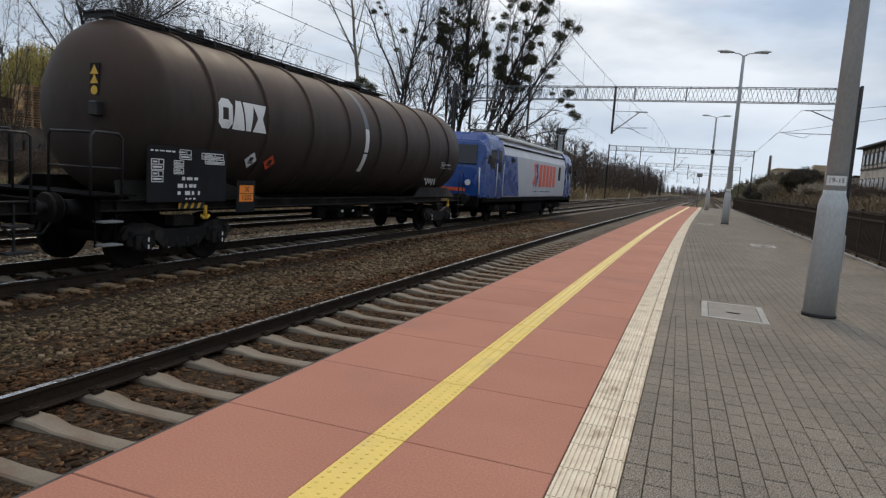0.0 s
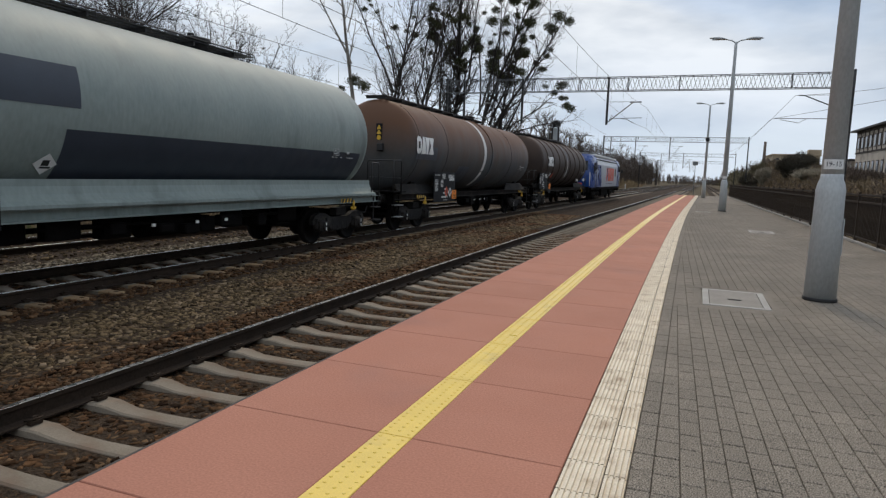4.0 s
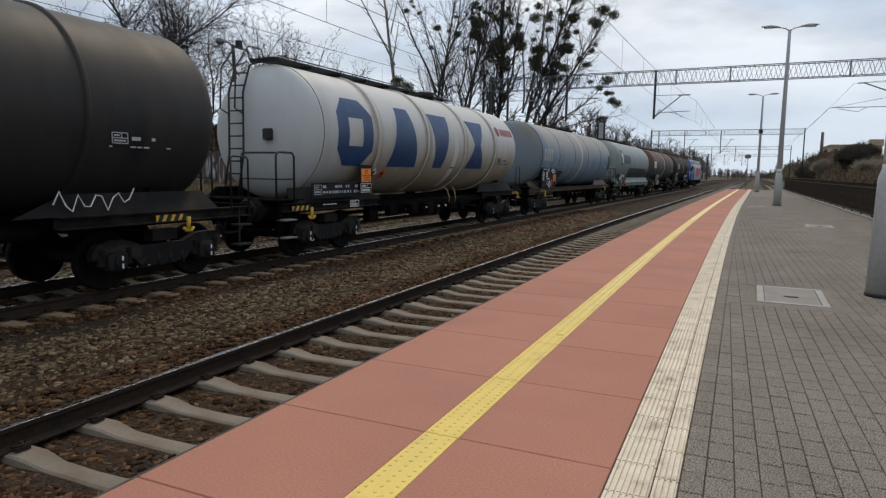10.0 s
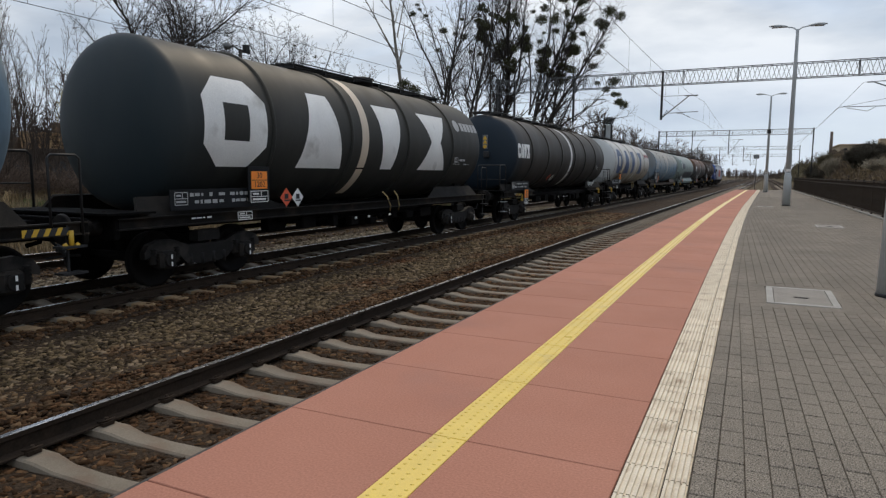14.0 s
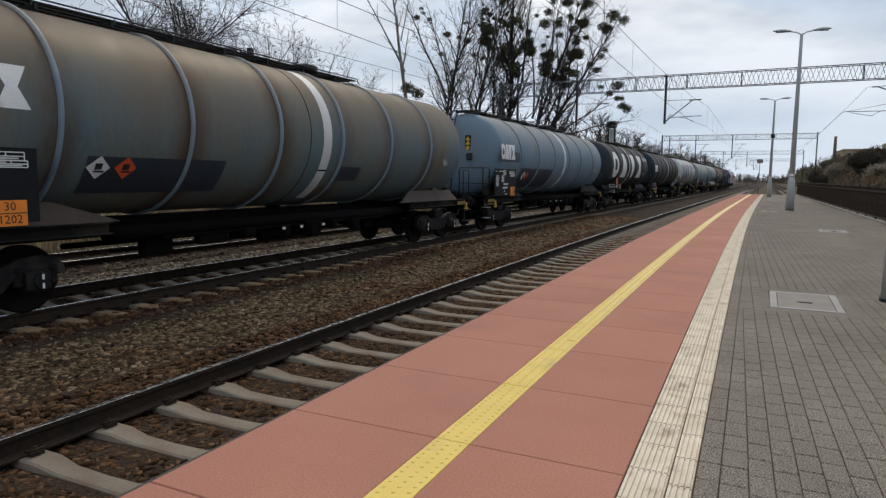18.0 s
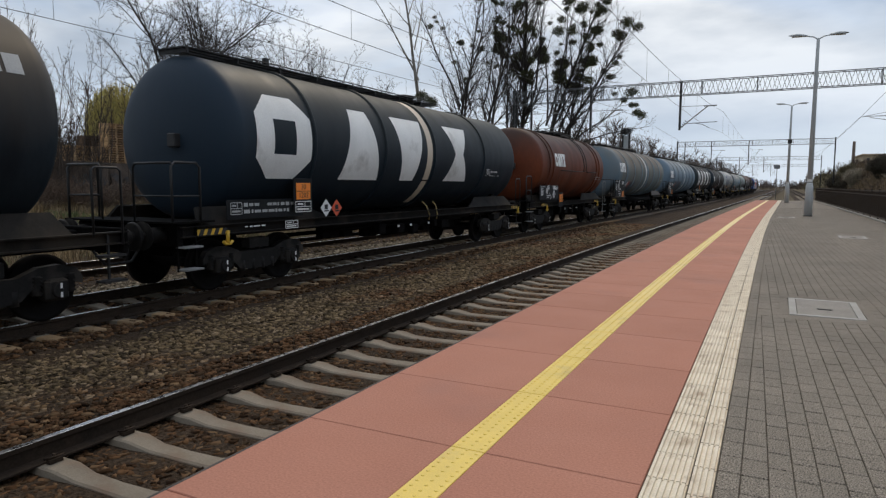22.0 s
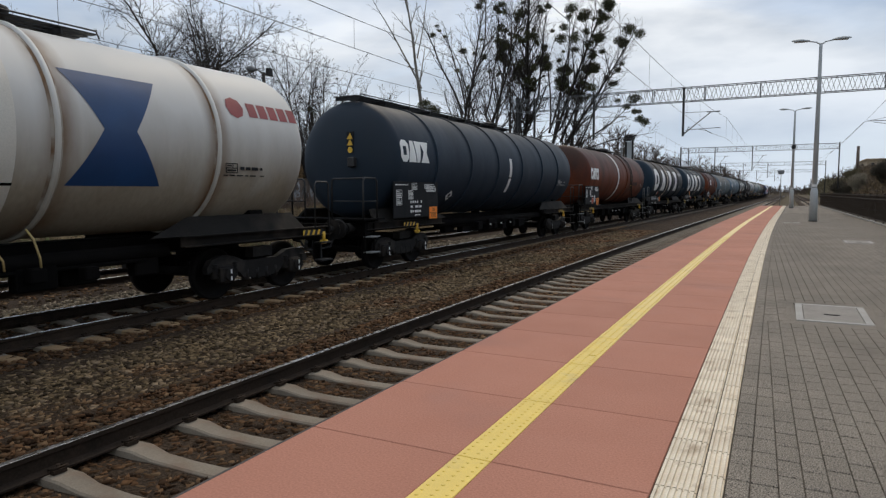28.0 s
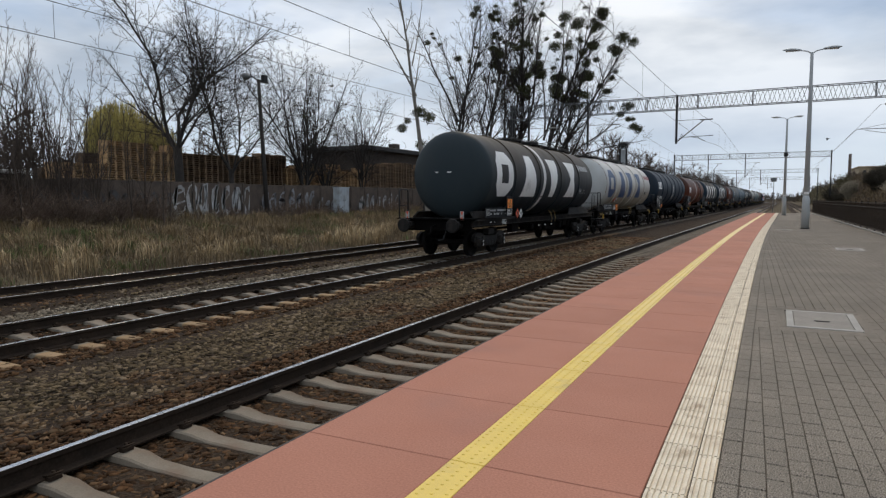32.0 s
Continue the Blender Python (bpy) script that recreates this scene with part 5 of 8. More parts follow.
    for (dy, dz, red) in diamonds:
        if dz < 0:                                     # laid on the shell
            hazard_diamond(tank, pose(0, dy, ZC, 0, -dz) @ pose(R + 0.012, 0, 0), red)
        else:
            hazard_diamond(wg, pose(1.383, dy, dz), red)
    if plate is not None and not panel:
        frame_marks(wg, 1.4, plate - (0.52 if seed in (12, 15) else 0.0), plate_z - (0.0 if seed in (12, 15) else 0.3), 0.46, 0.2)
    fy = hl + {3: -0.1, 5: -0.25, 6: -0.3, 7: -0.3, 9: 0.45, 11: -0.75, 12: -0.5, 13: 0.5, 15: -0.3, 16: -0.6}.get(seed, 0.0)
    dim = PANEL_BLACK if seed in (5, 15) else LETTER_DIM
    fx, fz = R * math.cos(radians(-16)) + 0.025, ZC + R * math.sin(radians(-16))
    frame_marks(tank, fx, fy - 1.9, fz, 0.26, 0.15, dim)
    if seed in (9, 13):
        text_bars(tank, fx - 0.01, fy - 1.9, fz + 0.2, 0.3, 0.1, 1, seed + 50, dim)
    else:
        text_bars(tank, fx, fy - 1.45, fz, 0.5, 0.11, 1, seed + 50, dim)
        text_bars(tank, R * math.cos(radians(-21)) + 0.025, fy - 1.5, ZC + R * math.sin(radians(-21)), 1.1, 0.045, 1, seed + 60, dim)
    return wg


TRAIN = []
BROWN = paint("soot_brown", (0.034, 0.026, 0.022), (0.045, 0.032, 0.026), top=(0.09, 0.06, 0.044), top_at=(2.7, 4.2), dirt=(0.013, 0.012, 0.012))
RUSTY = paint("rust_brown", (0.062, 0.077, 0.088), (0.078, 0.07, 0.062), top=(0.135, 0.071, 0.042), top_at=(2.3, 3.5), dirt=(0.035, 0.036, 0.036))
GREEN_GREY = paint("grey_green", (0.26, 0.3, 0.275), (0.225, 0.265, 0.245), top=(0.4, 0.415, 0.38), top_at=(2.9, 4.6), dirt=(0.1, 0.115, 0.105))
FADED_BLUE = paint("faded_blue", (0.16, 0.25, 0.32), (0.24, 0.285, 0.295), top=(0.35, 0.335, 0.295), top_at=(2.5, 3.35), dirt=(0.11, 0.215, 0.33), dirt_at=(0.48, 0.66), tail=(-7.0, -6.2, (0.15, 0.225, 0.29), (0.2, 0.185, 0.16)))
# sky light from above and the domed end's shade are put in by colour
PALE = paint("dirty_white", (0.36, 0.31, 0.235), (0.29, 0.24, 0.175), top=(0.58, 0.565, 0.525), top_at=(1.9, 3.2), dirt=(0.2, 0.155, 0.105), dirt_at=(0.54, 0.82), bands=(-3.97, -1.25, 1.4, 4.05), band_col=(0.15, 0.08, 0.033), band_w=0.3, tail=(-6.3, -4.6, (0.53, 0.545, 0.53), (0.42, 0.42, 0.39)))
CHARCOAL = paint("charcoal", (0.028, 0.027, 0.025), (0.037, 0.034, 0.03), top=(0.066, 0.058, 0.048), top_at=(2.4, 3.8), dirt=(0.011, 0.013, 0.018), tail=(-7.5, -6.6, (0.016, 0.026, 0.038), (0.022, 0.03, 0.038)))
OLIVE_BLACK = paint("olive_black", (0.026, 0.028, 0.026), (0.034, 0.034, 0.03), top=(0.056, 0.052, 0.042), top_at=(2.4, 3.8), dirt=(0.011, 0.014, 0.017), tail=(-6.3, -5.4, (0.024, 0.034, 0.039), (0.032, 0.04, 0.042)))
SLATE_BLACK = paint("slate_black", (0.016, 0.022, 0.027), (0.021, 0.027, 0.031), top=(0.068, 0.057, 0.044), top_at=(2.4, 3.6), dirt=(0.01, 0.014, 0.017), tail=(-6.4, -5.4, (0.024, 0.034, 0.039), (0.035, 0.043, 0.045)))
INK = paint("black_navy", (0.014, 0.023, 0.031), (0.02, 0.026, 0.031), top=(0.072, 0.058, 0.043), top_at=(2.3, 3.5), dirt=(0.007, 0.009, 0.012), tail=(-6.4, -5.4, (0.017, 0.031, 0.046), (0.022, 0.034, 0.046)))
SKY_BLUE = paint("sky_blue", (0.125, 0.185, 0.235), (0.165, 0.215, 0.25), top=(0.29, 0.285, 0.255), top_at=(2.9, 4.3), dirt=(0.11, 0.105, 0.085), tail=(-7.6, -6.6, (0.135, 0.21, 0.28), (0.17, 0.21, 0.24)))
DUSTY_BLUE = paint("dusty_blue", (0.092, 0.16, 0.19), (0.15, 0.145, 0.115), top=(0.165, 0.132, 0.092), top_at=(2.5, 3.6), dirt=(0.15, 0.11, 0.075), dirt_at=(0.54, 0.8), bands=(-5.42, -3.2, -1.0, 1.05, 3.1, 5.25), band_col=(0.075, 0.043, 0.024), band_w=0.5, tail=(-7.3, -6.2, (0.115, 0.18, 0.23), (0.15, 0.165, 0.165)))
# white rings carry the same sky light in their upper tone
RING_WHITE = paint("ring_dirty_white", (0.5, 0.47, 0.41), (0.4, 0.36, 0.29), top=(0.64, 0.63, 0.59), top_at=(2.0, 3.4), dirt=(0.2, 0.15, 0.1))
RING_BLUE = paint("ring_pale_blue", (0.2, 0.29, 0.36), (0.2, 0.25, 0.28), top=(0.3, 0.29, 0.26), top_at=(2.9, 4.2))
BRICK = paint("red_brown", (0.165, 0.043, 0.016), (0.105, 0.028, 0.013), top=(0.06, 0.034, 0.026), top_at=(2.8, 3.9), dirt=(0.045, 0.019, 0.014), dirt_at=(0.48, 0.72))
BRICK_LIGHT = paint("repainted_red", (0.165, 0.05, 0.03), (0.13, 0.04, 0.024), dirt=(0.09, 0.03, 0.02))
BRICK_DARK = paint("stained_red", (0.05, 0.018, 0.012), (0.035, 0.014, 0.01), dirt=(0.02, 0.012, 0.01))
DUST_BROWN = paint("dust_brown", (0.088, 0.063, 0.045), (0.06, 0.044, 0.032))
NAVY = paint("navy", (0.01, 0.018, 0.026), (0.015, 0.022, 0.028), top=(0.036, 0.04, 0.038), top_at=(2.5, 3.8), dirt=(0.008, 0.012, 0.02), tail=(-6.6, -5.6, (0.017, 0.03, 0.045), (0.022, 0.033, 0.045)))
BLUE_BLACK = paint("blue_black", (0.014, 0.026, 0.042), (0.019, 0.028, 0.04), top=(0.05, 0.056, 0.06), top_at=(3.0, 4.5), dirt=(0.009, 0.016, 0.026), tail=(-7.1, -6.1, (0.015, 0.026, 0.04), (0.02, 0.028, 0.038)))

tank_wagon("soot-brown ribbed tank wagon coupled behind the locomotive", 7.95, 22.7, BROWN, (-5.84, -4.3, -2.65, -0.98, 0.69, 2.4, 4.12, 5.84), stripe=-0.08, stripe_mat=WHITE_BAND,
           stripe_span=(-34, 11), small=(-5.05, 3, LETTER_WHITE), plate=-4.83, plate_z=1.3, panel=(-6.34, 1.62, 1.88, 0.94), diamonds=((-4.59, -30, False), (-3.97, -31, True),), ladder=False, seed=1)
tank_wagon("rust-brown smooth tank wagon with one pale band", -9.4, 5.6, RUSTY, (0.78,), seams=(-4.44, 3.8, -6.9), stripe=-0.15, stripe_mat=WHITE_BAND, small=(-6.43, 1.5, LETTER_WHITE),
           plate=-3.48, plate_z=1.11, panel=(-4.39, 1.38, 2.02, 1.03), diamonds=((-4.25, 1.22, True), (-3.9, 1.19, False),),
           patches=((-7.1, -5.4, -0.42, 0.02, PANEL_BLUE), (-3.0, -1.85, -1.3, -0.56, PANEL_BLUE),), ladder=False, seed=2)
tank_wagon("grey-green smooth gas tank wagon with slate fields and a small sign", -25.0, -11.8, GREEN_GREY, (), plate=-3.99, plate_z=1.31,
           panel=(-5.2, 1.5, 1.68, 0.68), diamonds=((-2.92, -37, False),), patches=((-4.88, -2.55, -0.1, 0.49, PANEL_BLUE), (-2.75, 5.85, -1.26, -0.4, PANEL_BLUE),), cradle=GREEN_GREY, ladder=False, seed=3)
tank_wagon("faded blue-grey tank wagon with a cream band and dusty top", -42.8, -27.7, FADED_BLUE, (), seams=(-7.1, -4.35, -1.49, 1.38, 4.44), stripe=-0.05, stripe_mat=CREAM_BAND,
           small=(-6.12, -1, LETTER_DIM), plate=-4.9, plate_z=1.64, panel=(-5.75, 1.67, 2.15, 0.9), diamonds=((-5.7, 1.35, False), (-5.36, 1.4, True),),
           patches=((-4.07, -3.08, -1.4, -0.74, PANEL_BLUE), (6.4, 7.15, -0.58, 0.28, PANEL_BLUE),), cradle=DUST_BROWN, rail_top="mid", ladder=False, seed=4)
tank_wagon("dirty white tank wagon with large blue painted shapes", -58.85, -45.4, PALE, (-3.95, -1.27, 1.38, 4.05), seams=(-6.24,), ring_mat=RING_WHITE, stripe=0.7, stripe_mat=PALE_BAND,
           big=((-5.72, -3.35, -1.04, 1.66), LETTER_BLUE, 1.6, (1.48, 1.55, 1.3, 1.48)), maker=(4.33, LETTER_RED), plate=-4.47, plate_z=1.76, diamonds=((-3.83, -37, False), (-3.38, -38, True),),
           lift_out=True, seed=5)
tank_wagon("charcoal ribbed tank wagon with a pale band", -76.65, -61.05, CHARCOAL, (-5.6, -3.42, -1.34, 0.88, 2.9, 5.09), stripe=0.29, stripe_mat=WHITE_BAND, small=(-6.6, 3, LETTER_WHITE),
           plate=-6.06, plate_z=1.11, diamonds=((-1.86, -41, False), (-2.34, -40, True),), ladder=False, seed=6)
tank_wagon("black tank wagon with large white painted shapes", -92.49, -79.4, OLIVE_BLACK, (-4.0, -1.37, 1.28, 4.0), stripe=-0.81, stripe_mat=CREAM_BAND,
           big=((-5.71, -3.18, -0.24, 2.04), LETTER_WHITE, 1.6, (1.53, 1.55, 1.2, 1.66)), maker=(4.29, LETTER_DIM), plate=-4.36, plate_z=1.74,
           diamonds=((-3.58, 1.4, True), (-3.23, 1.39, False),), rail_top="mid", ladder=False, lift=False, seed=7)
tank_wagon("light blue ribbed tank wagon with a cream band", -110.3, -94.3, SKY_BLUE, (-5.65, -3.47, -1.25, 1.0, 3.1, 5.5), stripe=0.35, stripe_mat=WHITE_BAND, small=(-6.97, 4, LETTER_WHITE),
           plate=-6.3, plate_z=1.38, panel=(-6.97, 1.71, 2.09, 0.96), diamonds=((-4.9, -30, False), (-4.5, -31, True),),
           patches=((-5.4, -1.25, -1.4, -0.46, PANEL_BLUE), (-7.8, -5.8, -0.25, 0.12, PANEL_BLUE),), lift_out=True, seed=8)
tank_wagon("dusty blue-brown ribbed tank wagon with a pale band", -128.2, -112.9, DUSTY_BLUE, (-5.37, -3.19, -1.04, 1.0, 3.09, 5.22), seams=(-0.12,), ring_mat=RING_BLUE,
           stripe=0.45, stripe_mat=WHITE_BAND, small=(-6.45, 8.5, LETTER_WHITE), plate=-6.03, plate_z=1.38, panel=(-6.75, 1.73, 2.2, 0.94), diamonds=((-4.74, -30, False), (-4.3, -30, True),),
           patches=((-4.93, -2.35, -1.25, -0.6, PANEL_BLUE), (1.11, 1.92, -1.0, -0.64, PANEL_BLUE),), cradle=DUST_BROWN, lift_out=True, seed=9)
tank_wagon("short red-brown smooth tank wagon with a top pipe", -141.41, -131.0, BRICK, (-3.93, -3.46, 3.25, 3.79), small=(-2.5, 9, LETTER_WHITE), plate=-2.17, plate_z=1.33,
           panel=(-3.64, 1.58, 2.32, 0.57), diamonds=((-3.08, 1.51, False),), rail_top="mid", ladder=False, seed=10)
tank_wagon("navy tank wagon with large white painted shapes", -157.4, -143.5, NAVY, (-4.5, -1.87, 0.58, 3.88), stripe=0.31, stripe_mat=CREAM_BAND,
           big=((-6.13, -3.55, -1.4, 1.36), LETTER_WHITE, 1.6, (1.53, 1.52, 1.45, 1.45)), plate=-4.81, plate_z=1.74, diamonds=((-4.07, 1.39, False), (-3.71, 1.38, True),),
           lift_out=True, ladder=False, seed=11)
tank_wagon("black tank wagon with large white painted shapes and railings", -173.43, -159.7, INK, (-4.25, -1.48, 1.14, 4.02), stripe=-1.03, stripe_mat=CREAM_BAND,
           big=((-5.98, -3.38, -0.39, 2.12), LETTER_WHITE, 1.6, (1.52, 1.54, 1.25, 1.5)), maker=(4.42, LETTER_DIM), plate=-3.94, plate_z=1.36,
           diamonds=((-3.82, -37, False), (-3.46, -38, True),), rail_top="mid", ladder=False, lift=False, seed=12)
tank_wagon("red-brown smooth tank wagon with a pale band and pipework", -189.3, -176.0, BRICK, (1.38,), stripe=-0.63, stripe_mat=WHITE_BAND, small=(-5.47, 2.5, LETTER_WHITE),
           plate=-4.68, plate_z=1.41, panel=(-5.6, 1.73, 2.42, 0.88), diamonds=((-5.23, 1.55, False), (-5.55, 1.45, True),), rail_top="mid", ladder=False, seed=13)
tank_wagon("blue-black ribbed tank wagon with a short white mark", -206.6, -191.6, BLUE_BLACK, (-5.17, -3.0, -0.95, 1.2, 3.32, 5.25), stripe=0.13, stripe_mat=WHITE_BAND, stripe_span=(-34, 12),
           small=(-6.31, 8, LETTER_WHITE), plate=-5.26, plate_z=1.34, panel=(-6.1, 1.7, 2.25, 0.9), diamonds=((-3.93, -38, False),), ladder=False, seed=14)
tank_wagon("white-ended dirty tank wagon with large blue painted shapes", -222.38, -209.3, PALE, (-3.99, -1.25, 1.36, 4.05), seams=(-6.21,), ring_mat=RING_WHITE,
           stripe=0.71, stripe_mat=PALE_BAND, big=((-5.73, -3.06, -0.92, 1.52), LETTER_BLUE, 1.6, (1.5, 1.45, 1.3, 1.48)), maker=(4.34, LETTER_RED), plate=-3.65, plate_z=1.4,
           diamonds=((-3.05, -36, False), (-3.48, -36, True),), lift_out=True, seed=15)
tank_wagon("black last tank wagon with large white painted shapes", -238.05, -224.5, SLATE_BLACK, (-4.22, -1.52, 1.17, 3.9), stripe=-0.98, stripe_mat=WHITE_BAND,
           big=((-5.92, -3.38, -0.4, 2.04), LETTER_WHITE, 1.6, (1.5, 1.54, 1.2, 1.5)), maker=(3.88, LETTER_DIM), plate=-4.6, plate_z=1.73, diamonds=((-3.8, 1.37, True), (-3.45, 1.36, False),),
           rail_top="mid", ladder=False, lift=False, seed=16)


def extra_pipes():
    # hatch pipe over the two red-brown tanks, sign on the grey-green one
    red_short, red_band, gas = TRAIN[9][0], TRAIN[12][0], TRAIN[2][0]
    def over_shell(y, a):
        return ((R + 0.09) * math.cos(radians(a)), y, ZC + (R + 0.09) * math.sin(radians(a)))

    bm = B()
    for y in (1.93, 2.3):
        pts = [over_shell(y, 86 - k * 12) for k in range(9)]
        bar(bm, pts + [(pts[-1][0], y, 1.3)], 0.022, 7)
    for k in range(9):
        rod(bm, over_shell(1.93, 62 - 11 * k), over_shell(2.3, 62 - 11 * k), 0.014, seg=5)
    part("side_ladder", bm, DARK_STEEL, red_band, "curved ladder on the tank's side")
    shell = next(c for c in red_band.children if c.name.startswith("tank"))
    part("paint_patch", wrap([(0, 0), (1.25, 0), (1.25, 0.85), (0, 0.85)], 2.97, -0.3, R + 0.004), BRICK_LIGHT, shell, "lighter repainted field")
    part("paint_patch", wrap([(0, 0), (1.25, 0), (1.25, 0.2), (0, 0.2)], 2.97, -0.3, R + 0.007), BRICK_DARK, shell, "dark stained band under the repainted field")
    for k in range(3):
        wp = part("warning_plate", wrap([(0, 0), (0.22, 0), (0.22, 0.21), (0, 0.21)], 2.57, -0.06 - 0.16 * k, R + 0.005), PANEL_BLACK, shell, "small black warning plate")
        mark = [(0.015, 0.02), (0.205, 0.02), (0.11, 0.19)] if k < 2 else [(0.11 + 0.085 * math.cos(q * 0.7854), 0.105 + 0.085 * math.sin(q * 0.7854)) for q in range(8)]
        part("warning_mark", wrap(mark, 2.57, -0.06 - 0.16 * k, R + 0.009), HOOK_YELLOW, wp, "yellow warning mark")
    for y0, y1, z in ((-2.43, 0.86, 2.5), (1.52, 3.15, 2.5)):
        bm = B()
        x = math.sqrt(R * R - (z - ZC) ** 2) + 0.07
        bar(bm, [(x - 0.08, y0, z), (x, y0 + 0.05, z), (x, y1 - 0.05, z), (x - 0.08, y1, z)], 0.018, 6)
        part("handrail", bm, DARK_STEEL, red_short, "dark rail along the shell")
    bm = B()
    for dy in (0.72, 1.08):
        bar(bm, [((R + 0.1) * math.cos(a), dy, ZC + (R + 0.1) * math.sin(a)) for a in (radians(88 - 9.5 * k) for k in range(11))], 0.02, 6)
    for k in range(11):
        a = radians(84 - 9 * k)
        rod(bm, ((R + 0.1) * math.cos(a), 0.72, ZC + (R + 0.1) * math.sin(a)), ((R + 0.1) * math.cos(a), 1.08, ZC + (R + 0.1) * math.sin(a)), 0.014, seg=5)
    part("side_ladder", bm, DARK_STEEL, red_short, "curved ladder on the tank's side")
    fx, fz = -0.28, ZC - 0.02
    fl = part("end_flange", lathe(B(), [(0.2, -5.1), (0.2, -5.29), (0.25, -5.3), (0.25, -5.34), (0.02, -5.36)], "y", 20, (fx, 0, fz)), BRICK, red_short, "bolted round cover on the tank's end")
    for k in range(10):
        a = k * math.pi / 5
        part("bolt", rod(B(), (fx + 0.22 * math.cos(a), -5.33, fz + 0.22 * math.sin(a)), (fx + 0.22 * math.cos(a), -5.36, fz + 0.22 * math.sin(a)), 0.014, seg=5), BRICK, fl)
    part("end_bracket", soft_box(B(), (0.28, -5.24, ZC - 0.02), (0.34, 0.06, 0.12), 0.02), BRICK, red_short, "short red-brown bracket on the tank's end")
    bm = wrap([(0, 0), (1.05, 0), (1.05, 1.1), (0, 1.1)], -5.99, -0.16)
    sg = part("sign_field", bm, SIGN_GREEN, gas, "green sign with a pale figure")
    part("sign_figure", wrap([(0.2, 0.1), (0.45, 0.05), (0.6, 0.3), (0.52, 0.5), (0.6, 0.7), (0.35, 0.85), (0.18, 0.6), (0.25, 0.4)], -5.83, -0.12, R + 0.01), LETTER_WHITE, sg)
    # apron of the gas wagon
    bm = B()
    prism(bm, [(1.28, 1.19), (1.37, 1.2), (1.37, 1.25), (1.27, 1.3), (1.2, 1.39), (1.16, 1.5), (1.16, 1.6), (1.08, 1.6)], -6.9, 6.9, "y")
    part("apron", bm, GREEN_GREY, gas, "grey-green sloping apron along the underframe")


def scribble(wg, y, z, x, w, seed):
    """A thin sprayed squiggle."""
    rnd = random.Random(seed)
    pts = [(x, y + w * k / 14, z + 0.16 * math.sin(k * 1.9 + rnd.uniform(-0.6, 0.6)) * rnd.uniform(0.5, 1.1)) for k in range(15)]
    part("sprayed_squiggle", bar(B(), pts, 0.012, 4), LETTER_WHITE, wg, "thin white sprayed squiggle")


scribble(TRAIN[5][0], 4.7, 1.4, 1.2, 1.3, 3)
scribble(TRAIN[0][0], 4.6, 1.72, 1.16, 0.9, 5)


SIGN_GREEN = surf("sign_green", (0.02, 0.12, 0.07), (0.018, 0.1, 0.06), 0.5, scale=3, grain=0.06, bump=0.02)
extra_pipes()


# ---- the locomotive ----
LOCO_BLUE = surf("loco_blue", (0.018, 0.062, 0.24), (0.015, 0.05, 0.19), 0.28, scale=0.8, fine=30, grain=0.05, bump=0.01)
LOCO_SILVER = surf("loco_silver", (0.5, 0.5, 0.52), (0.44, 0.45, 0.47), 0.35, scale=0.6, fine=30, grain=0.05, bump=0.01)
GLASS = surf("dark_glass", (0.012, 0.014, 0.016), (0.016, 0.018, 0.02), 0.06, scale=1, grain=0, bump=0)


